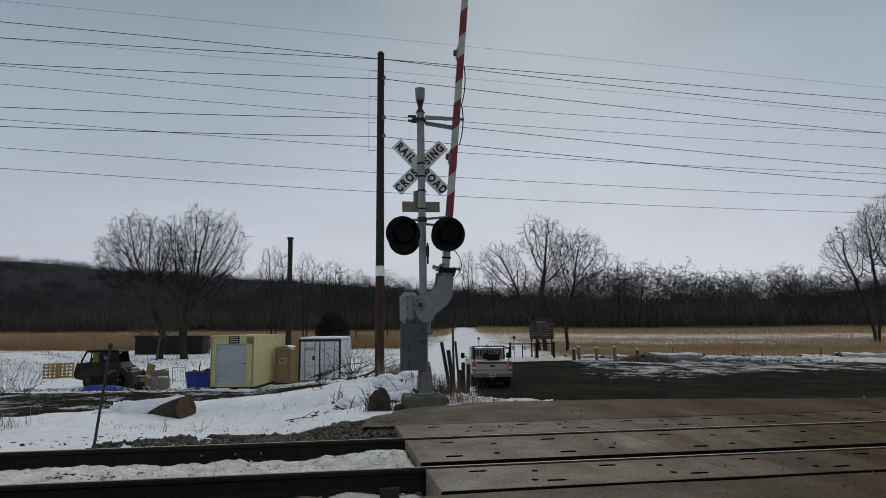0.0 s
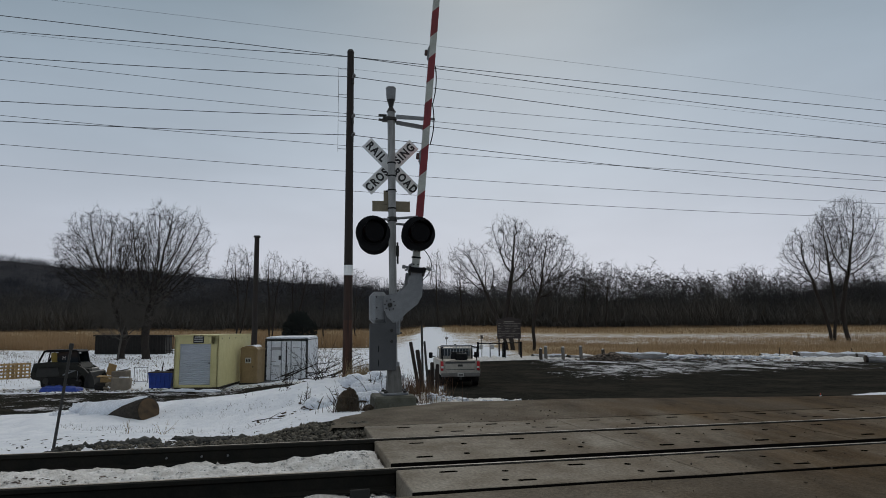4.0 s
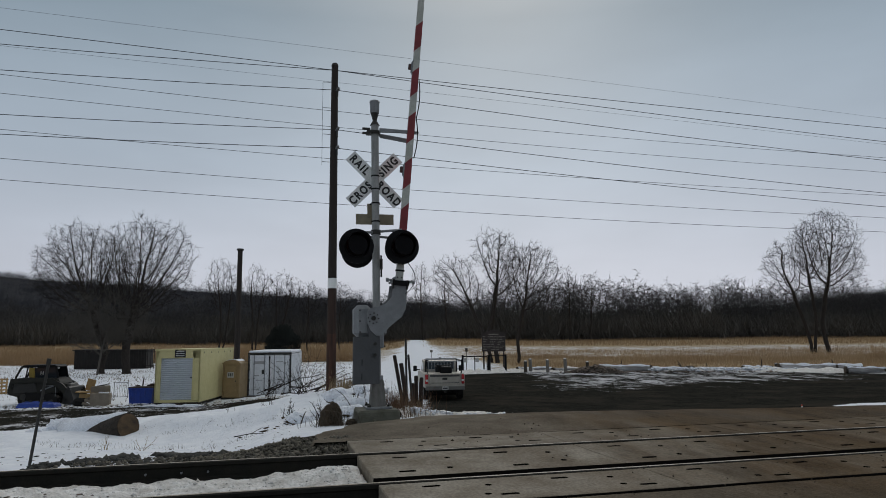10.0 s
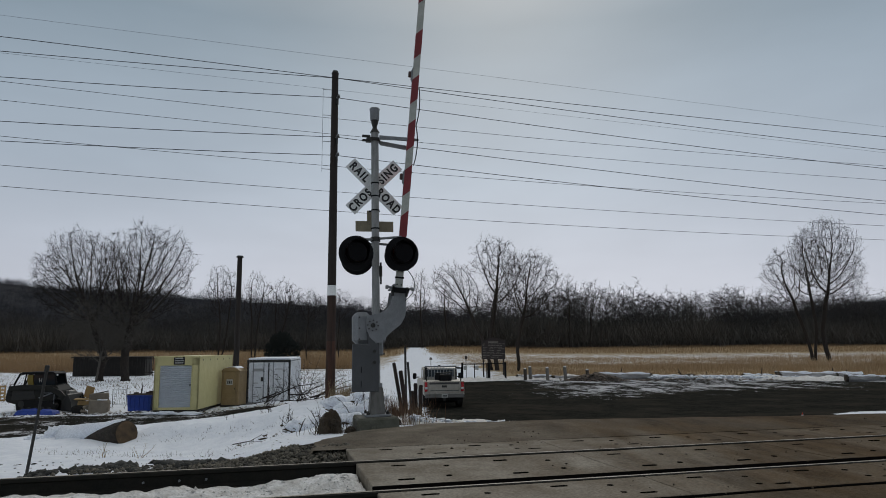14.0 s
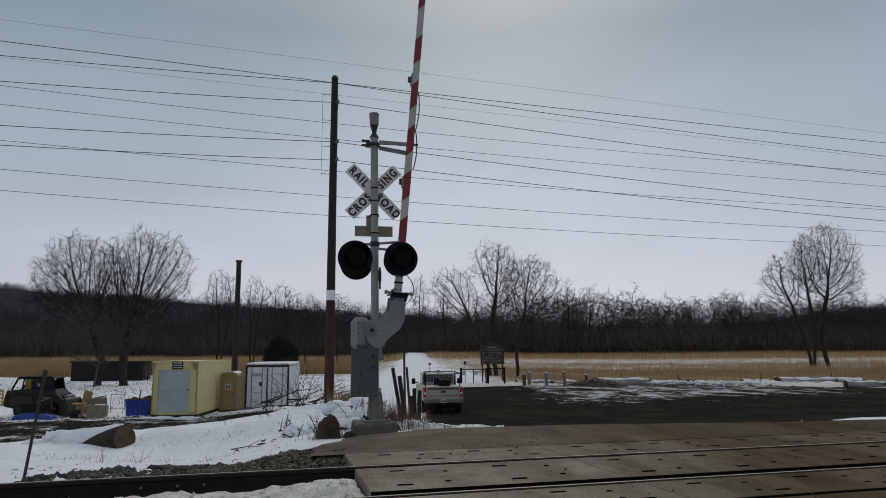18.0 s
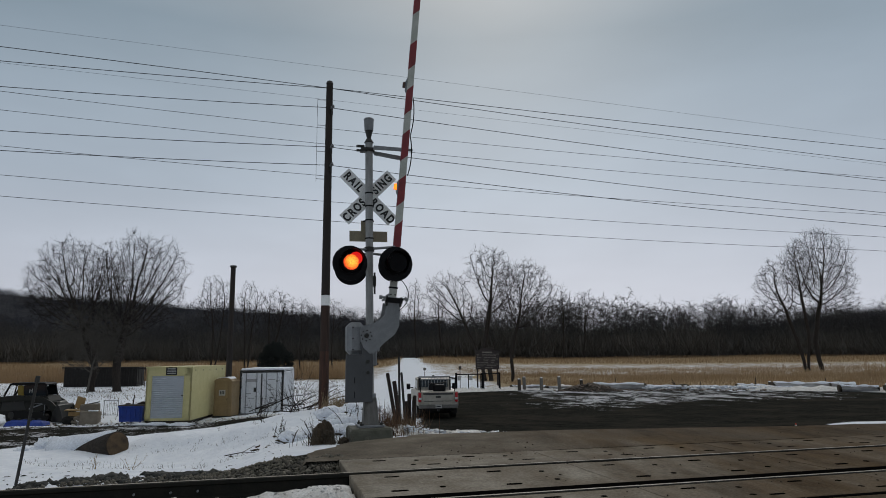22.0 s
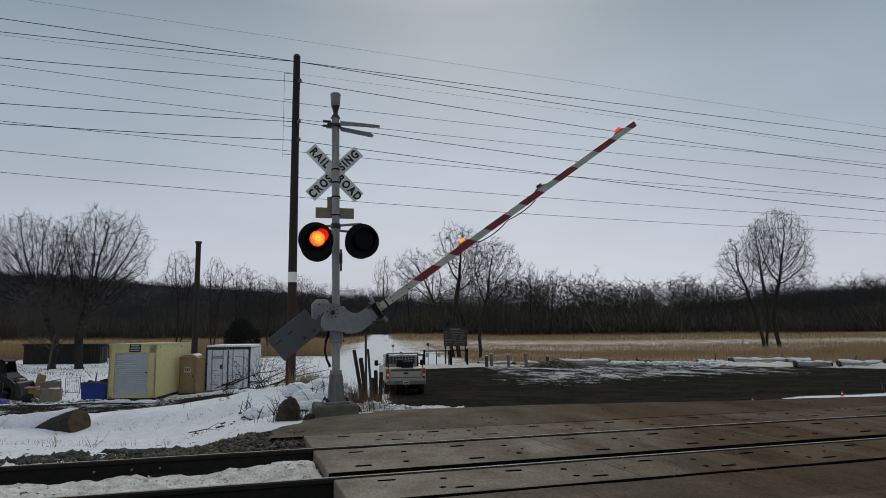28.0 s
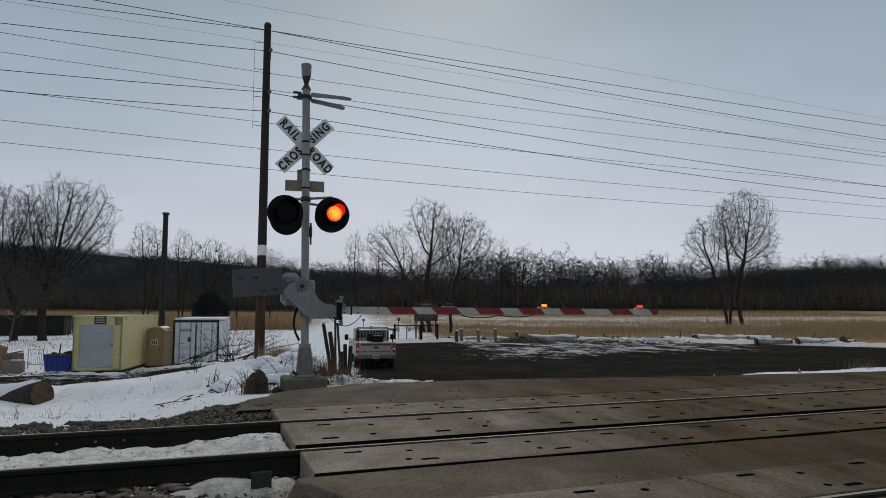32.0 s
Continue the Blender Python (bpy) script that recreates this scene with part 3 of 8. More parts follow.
def steps(*runs):
    """Grid lines: (from, to, step) runs set end to end."""
    c = [runs[0][0]]
    for a, b, s in runs:
        k = max(1, round((b - a) / s))
        c += [a + (b - a) * (i + 1) / k for i in range(k)]
    return np.array(c)


gx = steps((-3000, -450, 500), (-450, -100, 25), (-100, -26, 2.5), (-26, 12, 0.28), (12, 40, 0.8), (40, 100, 2.5), (100, 450, 25), (450, 3000, 500))
gy = steps((-600, -40, 140), (-40, 4, 4), (4, 22, 0.25), (22, 40, 0.5), (40, 130, 2), (130, 480, 12), (480, 3000, 420))
GX, GY = np.meshgrid(gx, gy)
GZ = land(GX, GY)
ids = np.arange(GX.size).reshape(GX.shape)
quads = np.stack([ids[:-1, :-1], ids[:-1, 1:], ids[1:, 1:], ids[1:, :-1]], -1).reshape(-1, 4)
WOODED = smooth(175, 215, GY + 12 * wave(GX, GY, 0.02, 3.0))
ground_mesh = arrays("ground", np.stack([GX, GY, GZ], -1).reshape(-1, 3), quads,
                     {"bare": bare(GX, GY).ravel(), "straw": straw(GX, GY).ravel(), "frost": frost(GX, GY).ravel(), "wooded": WOODED.ravel()})


def ground_material():
    """Snow that thins out to wet gravel, dead grass or a wood's floor."""
    m = bpy.data.materials.new("winter_ground")
    m.use_nodes = True
    n, l = m.node_tree.nodes, m.node_tree.links
    b = n["Principled BSDF"]
    b.inputs["Specular IOR Level"].default_value = 0.0

    def noise_at(scale, detail=5.0, rough=0.55):
        tc, t = n.new("ShaderNodeTexCoord"), n.new("ShaderNodeTexNoise")
        t.inputs["Scale"].default_value, t.inputs["Detail"].default_value, t.inputs["Roughness"].default_value = scale, detail, rough
        l.new(tc.outputs["Object"], t.inputs["Vector"])
        return t.outputs["Fac"]

    def attr(key):
        a = n.new("ShaderNodeAttribute")
        a.attribute_name = key
        return a.outputs["Fac"]

    def calc(op, a, c):
        k = n.new("ShaderNodeMath")
        k.operation = op
        for i, val in enumerate((a, c)):
            if isinstance(val, (int, float)):
                k.inputs[i].default_value = val
            else:
                l.new(val, k.inputs[i])
        return k.outputs[0]

    def ramp(val, lo, hi, a=0.0, c=1.0):
        k = n.new("ShaderNodeMapRange")
        for key, v in (("From Min", lo), ("From Max", hi), ("To Min", a), ("To Max", c)):
            k.inputs[key].default_value = v
        l.new(val, k.inputs["Value"])
        return k.outputs[0]

    def mix(fac, a, c):
        k = n.new("ShaderNodeMix")
        k.data_type = "RGBA"
        l.new(fac, k.inputs["Factor"])
        for key, v in (("A", a), ("B", c)):
            if isinstance(v, tuple):
                k.inputs[key].default_value = (*v, 1)
            else:
                l.new(v, k.inputs[key])
        return k.outputs["Result"]

    big, mid, fine, speck = noise_at(0.45, 6), noise_at(2.2, 6, 0.65), noise_at(14, 5, 0.6), noise_at(45, 3)
    snow = mix(ramp(mid, 0.35, 0.7), (0.88, 0.905, 0.945), (0.73, 0.765, 0.825))
    gravel = mix(ramp(mid, 0.3, 0.7), (0.032, 0.031, 0.0265), (0.012, 0.0127, 0.0112))
    gravel = mix(ramp(big, 0.46, 0.64, 0.0, 0.7), gravel, (0.043, 0.038, 0.031))
    gravel = mix(ramp(calc("ADD", speck, calc("MULTIPLY", calc("SUBTRACT", fine, 0.5), 0.8)), 0.55, 0.72, 0.0, 0.8), gravel, (0.058, 0.053, 0.044))
    grass = mix(ramp(mid, 0.35, 0.65), (0.44, 0.35, 0.225), (0.27, 0.205, 0.13))
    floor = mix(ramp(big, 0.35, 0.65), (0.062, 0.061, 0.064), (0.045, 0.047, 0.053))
    ragged = calc("ADD", calc("MULTIPLY", calc("SUBTRACT", big, 0.5), 0.55), calc("ADD", calc("MULTIPLY", calc("SUBTRACT", mid, 0.5), 0.75), calc("MULTIPLY", calc("SUBTRACT", fine, 0.5), 0.35)))
    is_bare = ramp(calc("ADD", attr("bare"), ragged), 0.44, 0.54)
    is_straw = ramp(calc("ADD", attr("straw"), ragged), 0.42, 0.62)
    streak = n.new("ShaderNodeTexNoise")
    streak.inputs["Scale"].default_value, streak.inputs["Detail"].default_value, streak.inputs["Roughness"].default_value = 1.7, 9.0, 0.7
    flat = n.new("ShaderNodeMapping")
    flat.inputs["Scale"].default_value = (0.34, 0.20, 1)
    tcs = n.new("ShaderNodeTexCoord")
    l.new(tcs.outputs["Object"], flat.inputs[0])
    l.new(flat.outputs[0], streak.inputs["Vector"])
    crust = calc("ADD", calc("ADD", streak.outputs["Fac"], calc("MULTIPLY", calc("SUBTRACT", mid, 0.5), 0.55)), calc("MULTIPLY", calc("SUBTRACT", attr("frost"), 1.0), 0.36))
    dusting = calc("MULTIPLY", ramp(calc("ADD", crust, calc("MULTIPLY", calc("SUBTRACT", fine, 0.5), 0.45)), 0.49, 0.57, 0.0, 0.9), ramp(attr("frost"), 0.02, 0.2))
    gravel = mix(dusting, gravel, (0.60, 0.60, 0.62))
    colour = mix(is_straw, snow, grass)
    colour = mix(is_bare, colour, gravel)
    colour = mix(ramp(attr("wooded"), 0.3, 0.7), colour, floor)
    l.new(colour, b.inputs["Base Color"])
    wet = ramp(calc("ADD", mid, calc("MULTIPLY", big, 0.6)), 0.62, 0.95, 0.9, 0.5)
    rough = n.new("ShaderNodeMix")
    l.new(is_bare, rough.inputs["Factor"])
    rough.inputs["A"].default_value = 0.8
    l.new(wet, rough.inputs["B"])
    l.new(rough.outputs["Result"], b.inputs["Roughness"])
    bp = n.new("ShaderNodeBump")
    bp.inputs["Distance"].default_value = 0.085
    l.new(calc("ADD", mid, calc("MULTIPLY", fine, 0.30)), bp.inputs["Height"])
    l.new(bp.outputs[0], b.inputs["Normal"])
    return m


ground = tagged(mesh_part("ground", ground_mesh, ground_material(), smooth=True), "snow-covered ground with bare wet gravel and dead grass", "ground", kind="structure")

# ---- tracks and the crossing's surface ----
def track_pose(u, v, z=0.0, turn=0.0):
    p = along(u, v, z)
    return pose(p.x, p.y, p.z, 0, 0, math.degrees(TRACK) + turn)


def rail_mesh(length):
    """A flat-bottomed rail lying along x, its head at z 0."""
    half = [(0.036, -0.009), (0.036, -0.038), (0.009, -0.055), (0.009, -0.145), (0.070, -0.163), (0.070, -0.178)]
    ring = [(-0.017, 0.0), (0.017, 0.0)] + half + [(-y, z) for y, z in half[::-1]]
    bm = fresh()
    a = [bm.verts.new((-length / 2, y, z)) for y, z in ring]
    b = [bm.verts.new((length / 2, y, z)) for y, z in ring]
    k = len(ring)
    for i in range(k):
        f = bm.faces.new((a[i], a[(i + 1) % k], b[(i + 1) % k], b[i]))
        f.material_index = 1 if i == 0 else 0
    bm.faces.new(a)
    bm.faces.new(b[::-1])
    bmesh.ops.recalc_face_normals(bm, faces=bm.faces)
    return bm


rng = random.Random(5)


def tie_mesh():
    bm = box(fresh(), 0.23, 2.55, 0.17, bevel=0.012)
    for v in bm.verts:
        v.co += Vector((rng.uniform(-1, 1), rng.uniform(-1, 1), rng.uniform(-1, 1))) * 0.006
    return bm


def build_track(name, v0, label, first, last):
    t = thing(name, track_pose(0, v0), label, "railway track", kind="structure")
    for side in (-1, 1):
        r = part("rail", rail_mesh(140), (RAIL, RAIL_TOP), t, "dark rusty rail with a worn bright head")
        r.matrix_basis = pose(0, side * GAUGE / 2, 0)
    tie = part("tie", tie_mesh(), TIE, t)
    tie.matrix_basis = pose(first, 0, -0.272)
    u = first
    spike_at = []
    while u < last - 0.5:
        u += 0.53
        t2 = new("tie", tie.data)
        t2.parent = t
        t2.matrix_basis = pose(u + rng.uniform(-0.03, 0.03), rng.uniform(-0.05, 0.05), -0.272 + rng.uniform(-0.008, 0.004), 0, 0, rng.uniform(-1.5, 1.5))
        spike_at.append(u)
    return t, spike_at


far_track, far_ties = build_track("track_far", 0.0, "railway track with dark rails, half buried in snow", -13.0, -0.4)
near_track, near_ties = build_track("track_near", -4.06, "railway track crossing the road before the signal", -6.0, -0.4)

plate = part("tie_plate", box(fresh(), 0.20, 0.36, 0.014, bevel=0.004), RAIL, far_track)
plate.matrix_basis = pose(far_ties[-1], -GAUGE / 2, -0.181)
for u in far_ties[-14:-1]:
    p2 = new("tie_plate", plate.data)
    p2.parent = far_track
    p2.matrix_basis = pose(u, -GAUGE / 2, -0.181)
# bolts on the rail joint, and a steel angle left by the track
bolt_bm = rod(fresh(), (0, 0, 0), (0, -0.025, 0), 0.011, sides=6)
bolt = part("joint_bolt", bolt_bm, GALV, far_track, at=pose(-4.65, -GAUGE / 2 - 0.010, -0.10))
for u in (-4.35, -4.22, -3.84, -3.73):
    b2 = new("joint_bolt", bolt.data)
    b2.parent = far_track
    b2.matrix_basis = pose(u, -GAUGE / 2 - 0.010, -0.10)
for u in (-2.05, -1.72, -1.47):
    b2 = new("joint_bolt", bolt.data)
    b2.parent = far_track
    b2.matrix_basis = pose(u, GAUGE / 2 - 0.010, -0.10)


def sheet(name, us, vs, height, mat, label="", category="", kind="", group=""):
    """A surface over a grid in track coordinates; height(u, v) or None leaves a cell out."""
    verts, index = [], {}
    for i, u in enumerate(us):
        for j, v in enumerate(vs):
            z = height(u, v)
            if z is not None:
                index[i, j] = len(verts)
                verts.append(tuple(along(u, v, z)))
    faces = []
    for i in range(len(us) - 1):
        for j in range(len(vs) - 1):
            c = [(i, j), (i + 1, j), (i + 1, j + 1), (i, j + 1)]
            if all(k in index for k in c):
                faces.append([index[k] for k in c])
    ob = mesh_part(name, arrays(name, verts, faces), mat, smooth=True)
    return tagged(ob, label, category, group, kind)


# snow packed between the rails and heaped against the crossing's end
def bed_snow(u, v):
    lump = 0.020 * wave(u, v, 2.3, 3.0) + 0.020 * wave(u, v, 6.5, 1.0) + 0.018 * wave(u, v, 17, 4.0) + 0.008 * wave(u, v, 41, 2.0)
    heap = 0.07 * math.exp(-((u + 0.25) / 0.25) ** 2) * (1 if v > -0.1 else 0.4)
    edge = 0.50 + 0.07 * float(wave(u, 0.0, 3.1, 2.0)) + 0.04 * float(wave(u, 0.0, 11.0, 5.0))
    side = 0.10 * float(smooth(edge - 0.03, edge + 0.09, v)) + 0.045 * (min(0.0, v) / 0.66) ** 4
    hole = 0.07 * max(0.0, float(wave(u, v, 1.5, 9.0)) - 0.40)
    return float(-0.118 + lump + heap - side - hole)


sheet("snow_between_rails", steps((-15, -6, 0.08), (-6, -0.02, 0.04)), steps((-0.68, 0.68, 0.04)), bed_snow, BED_SNOW, "lumpy snow packed between the rails", "snow", kind="stuff")


def edge_snow(u, v):
    d = math.hypot((u + 0.50) / 0.95, (v + 1.08) / 0.42) + 0.25 * float(wave(u, v, 3.2, 6.0))
    return float(-0.36 + 0.24 * max(0.0, 1 - d * d) + 0.035 * wave(u, v, 9, 2.0) + 0.02 * wave(u, v, 23, 5.0)) if d < 1.5 else None


sheet("snow_heap", steps((-2.4, -0.06, 0.06)), steps((-1.75, -0.80, 0.06)), edge_snow, DIRTY_SNOW, "small heap of dirty snow beside the rail", "snow", kind="stuff")
angle = thing("steel_angle", track_pose(-0.34, -1.27, -0.22, 2), "short dark steel angle lying beside the track", "scrap steel")
bm = box(fresh(), 0.15, 0.012, 0.20, 0, 0, 0.08, bevel=0.003)
part("leg", bm, DARK_STEEL, angle)
part("flange", box(fresh(), 0.15, 0.12, 0.012, 0, 0.062, -0.02, bevel=0.003), DARK_STEEL, angle)


# loose stones of the ballast shoulder
def stones(name, count, place, size, mat, label, kind="stuff", seed=3, flat=1.0):
    """Many broken stones in one mesh: place(rng) gives x, y, z."""
    r = random.Random(seed)
    base = np.array([(1, 0, 0), (-1, 0, 0), (0, 1, 0), (0, -1, 0), (0, 0, 1), (0, 0, -1)], float)
    tri = np.array([(0, 2, 4), (2, 1, 4), (1, 3, 4), (3, 0, 4), (2, 0, 5), (1, 2, 5), (3, 1, 5), (0, 3, 5)])
    vs, fs = [], []
    for k in range(count):
        p = place(r)
        if p is None:
            continue
        s = size * r.uniform(0.45, 1.0) if r.random() < 0.8 else size * r.uniform(1.0, 1.7)
        shape = base * np.array([r.uniform(0.6, 1.2), r.uniform(0.6, 1.2), r.uniform(0.4, 0.9) * flat]) * s + np.array([[r.uniform(-0.35, 0.35) * s * q for q in (1, 1, flat)] for _ in range(6)])
        a = r.uniform(0, 6.28)
        rot = np.array([(math.cos(a), -math.sin(a), 0), (math.sin(a), math.cos(a), 0), (0, 0, 1)])
        fs.append(tri + 6 * len(vs))
        vs.append(shape @ rot.T + np.array(p))
    ob = mesh_part(name, arrays(name, np.concatenate(vs), np.concatenate(fs)), mat)
    return tagged(ob, label, "gravel", kind=kind)


SHOULDER = [(-3.6, 1.4), (-3.3, 1.8), (-2.8, 2.3), (-1.8, 2.5), (-0.9, 2.35), (-0.3, 2.2), (0.2, 2.2)]


def shoulder(r):
    u = 0.1 - 3.6 * r.random() ** 0.9
    top = float(np.interp(u, *zip(*SHOULDER))) + 0.22 * float(wave(u, 0, 3.4, 2.0))
    v = 0.90 + (top - 0.90) * r.random() ** 0.85
    if r.random() < 0.75 * float(smooth(-1.3, -2.2, u)) + 0.5 * float(smooth(0.1, 0.5, wave(u * 1.0, v * 1.6, 3.1, 4.0))) * float(smooth(-0.5, -1.5, u)):
        return None
    p = along(u, v)
    return p.x, p.y, float(land(p.x, p.y)) + 0.015 + 0.02 * r.random()


def between(r):
    u, v = -0.3 - 5.5 * r.random(), -0.86 - 1.3 * r.random()
    p = along(u, v)
    return p.x, p.y, float(land(p.x, p.y)) + 0.10 * r.random()


def spoil(r):  # dark clods at the shoulder's thin end
    u = -3.5 + 2.1 * r.random()
    v = 1.7 + float(np.interp(u, (-3.5, -2.9, -2.2, -1.4), (0.8, 2.4, 2.2, 1.0))) * r.random()
    if float(wave(u * 1.6, v * 0.7, 3.3, 1.0)) < -0.05:
        return None
    p = along(u, v)
    return p.x, p.y, float(land(p.x, p.y)) + 0.02


def strays(r):  # single stones on the snow beyond
    u, v = -0.4 - 4.5 * r.random(), 2.6 + 1.2 * r.random() ** 2
    p = along(u, v)
    return p.x, p.y, float(land(p.x, p.y)) + 0.01


stones("ballast_shoulder", 9500, shoulder, 0.024, BALLAST, "grey ballast stones on the track's shoulder")
stones("ballast_between_tracks", 5000, between, 0.024, BALLAST, "grey ballast stones between the tracks", seed=8)
stones("ballast_clods", 620, spoil, 0.066, CLOD, "dark stones and clods showing through the snow", seed=11, flat=0.7)
stones("stray_stones", 22, strays, 0.032, CLOD, "single dark stones lying on the snow", seed=12)


def splinters(r):
    u, v = -0.9 - 5.0 * r.random(), -0.92 - 0.8 * r.random()
    p = along(u, v)
    return p.x, p.y, float(land(p.x, p.y)) + 0.095 + 0.02 * r.random()


stones("tie_rubble", 650, splinters, 0.075, TIE_RUBBLE, "pale broken wood and stones over the tie ends", seed=14, flat=0.28)


def crumbs(r):  # broken snow along the rail and round the heap
    if r.random() < 0.25:
        u, v = -0.1 - 5.5 * r.random() ** 1.6, -0.5 + 0.9 * r.random()
        z = bed_snow(u, v) + 0.004
    else:
        u, v = -0.15 - 1.2 * r.random() ** 1.3, -0.85 - 0.55 * r.random()
        z = -0.24 + 0.06 * r.random()
    p = along(u, v)
    return p.x, p.y, z


stones("snow_crumbs", 1500, crumbs, 0.017, BED_SNOW, "crumbs of broken snow along the rail", seed=19)

def bed_dirt(r):  # dirt and splinters melted out of the snow between the rails
    u, v = -2.2 - 6.5 * r.random() ** 0.8, -0.62 + 0.75 * r.random()
    if float(wave(u * 1.3, v * 2.0, 2.4, 7.0)) < 0.12:
        return None
    p = along(u, v)
    return p.x, p.y, bed_snow(u, v) + 0.003


stones("bed_dirt", 1500, bed_dirt, 0.028, TIE_RUBBLE, "dirt and splinters melted out of the snow between the rails", seed=47, flat=0.45)

# road surface: asphalt between and beyond the concrete panels
LEFT_EDGE = [(-60, -0.3), (1.7, -0.35), (2.4, -0.32), (3.2, 0.0), (3.9, 0.40), (4.3, 1.35), (5.5, 1.9), (7, 2.6), (13, 3.5)]


def road_sheet(name, vs, left, right, height, cells, label):
    """A road surface whose left edge wanders and slopes off into the ground."""
    verts, faces = [], []
    for v in vs:
        l0 = left(v)
        for k in range(cells + 1):
            f = k / cells
            u = l0 + (right - l0) * f ** 2.2
            p = along(u - (0.16 if k == 0 else 0.0), v, height(u, v))
            if k == 0:
                p.z = min(p.z - 0.04, float(land(p.x, p.y)) - 0.03)
            elif k == 1:
                p.z -= 0.02
            verts.append(tuple(p))
    n = cells + 1
    for i in range(len(vs) - 1):
        for k in range(cells):
            a = i * n + k
            faces.append((a, a + 1, a + n + 1, a + n))
    return tagged(mesh_part(name, arrays(name, verts, faces), ASPHALT, smooth=True), label, "road", kind="structure")


def far_left(v):
    return float(np.interp(v, *zip(*LEFT_EDGE))) + 0.10 * float(wave(v, 0.0, 2.7, 2.0)) + 0.04 * float(wave(v, 0.0, 9.0, 1.0))


road_sheet("road_beyond_track", steps((1.722, 7.5, 0.07), (7.5, 13, 0.4)), far_left, 15.0, lambda u, v: float(lane_height(v, u)) - 0.012 + 0.008 * float(wave(u, v, 1.3, 5.0)), 60, "worn brown-grey asphalt road falling away beyond the track")
road_sheet("road_between_tracks", steps((-2.55, -1.665, 0.045)), lambda v: -0.14 - 0.30 * (v + 1.6) + 0.06 * float(wave(v, 0.0, 6.0, 3.0)), 15.0, lambda u, v: -0.012 + 0.008 * float(wave(u, v, 1.3, 8.0)), 60, "worn asphalt between the two tracks")
sheet("road_before_track", steps((-2.0, 15, 0.5)), steps((-60, -5.7, 1.5)), lambda u, v: float(lane_height(v)) - 0.012, ASPHALT, "worn asphalt road before the tracks", "road", kind="structure")

crossing = thing("crossing_surface", track_pose(0, 0), "concrete crossing panels with steel rails set between them", "crossing", kind="structure")


def panel_mesh(length, width):
    """A concrete panel, top at z 0, with lifting slots sunk into it."""
    bm = box(fresh(), length - 0.007, width, 0.24, 0, 0, -0.12, bevel=0.008)
    bmesh.ops.subdivide_edges(bm, edges=[e for e in bm.edges if e.calc_length() > 0.5], cuts=9)
    for v in bm.verts:
        rim = max(abs(v.co.x) / (length / 2), abs(v.co.y) / (width / 2))
        if rim > 0.97 and v.co.z > -0.03:
            chip = max(0.0, noise.noise(v.co * 5.0 + Vector((3, 1, 2)))) ** 2
            v.co += Vector((-v.co.x * 0.012, -v.co.y * 0.03, -0.03)) * chip
    return bm


PANEL = 2.44
kinds = {}
ROWS = [("gauge_panel", 0.058, 1.21), ("field_panel", 1.262, 0.87), ("field_panel", -1.215, 0.78), ("gauge_panel", -4.002, 1.21), ("field_panel", -2.89, 0.68), ("field_panel", -5.23, 0.68)]
slot_bm = fresh()
rod(slot_bm, (-0.055, 0, -0.05), (-0.055, 0, 0.0015), 0.025, sides=8)
rod(slot_bm, (0.055, 0, -0.05), (0.055, 0, 0.0015), 0.025, sides=8)
box(slot_bm, 0.11, 0.050, 0.0515, 0, 0, -0.02425)
slot_mesh = bpy.data.meshes.new("lifting_slot")
slot_bm.to_mesh(slot_mesh)
slot_mesh.materials.append(SLOT)
pin_bm = rod(fresh(), (0, 0, -0.05), (0, 0, 0.0015), 0.03, sides=8)
pin_mesh = bpy.data.meshes.new("pin_hole")
pin_bm.to_mesh(pin_mesh)
pin_mesh.materials.append(SLOT)
for name, v, w in ROWS:
    if (name, w) not in kinds:
        me = bpy.data.meshes.new(name)
        bm = panel_mesh(PANEL, w)
        bm.to_mesh(me)
        me.materials.append(CONCRETE)
        kinds[name, w] = me
    for k in range(6):
        ob = new(name, kinds[name, w])
        ob.parent = crossing
        ob.matrix_basis = pose(PANEL * (k + 0.5), v, -0.004 + rng.uniform(-0.004, 0.002), rng.uniform(-0.12, 0.12), rng.uniform(-0.08, 0.08), 0)
        spots = [(-0.8, 0.22), (0.35, 0.22), (-0.25, -0.22), (0.9, -0.22)] if w < 1 else [(-0.85, 0.36), (0.25, 0.36), (-0.85, -0.36), (0.25, -0.36)]
        for a, c in spots:
            s = new("lifting_slot", slot_mesh)
            s.parent = ob
            s.matrix_basis = pose(a + rng.uniform(-0.04, 0.04), c, 0)
        for a, c in ((-0.35, spots[0][1] * 0.6), (0.75, spots[0][1] * 0.6), (-0.45, -spots[0][1] * 0.8), (0.72, -spots[0][1] * 0.7)):
            s = new("pin_hole", pin_mesh)
            s.parent = ob
            s.matrix_basis = pose(a, c, 0)

for v in (-1.614, 1.7095, -0.556, -4.616):
    f = part("edge_joint", box(fresh(), 14.6, 0.016, 0.10, 7.3, 0, -0.056), SLOT, crossing, "dark rubber edge of a panel")
    f.matrix_basis = pose(0, v, 0)
# dark rubber in the grooves beside the rails
for v in (0.0, -4.06):
    for v0, v1 in ((-0.722, -0.549), (0.664, 0.722), (0.798, 0.826), (-0.822, -0.798)):
        f = part("flange_filler", box(fresh(), 14.6, v1 - v0, 0.12, 7.3, 0, -0.108), SLOT, crossing, "dark rubber flange filler")
        f.matrix_basis = pose(0, v + (v0 + v1) / 2, 0)


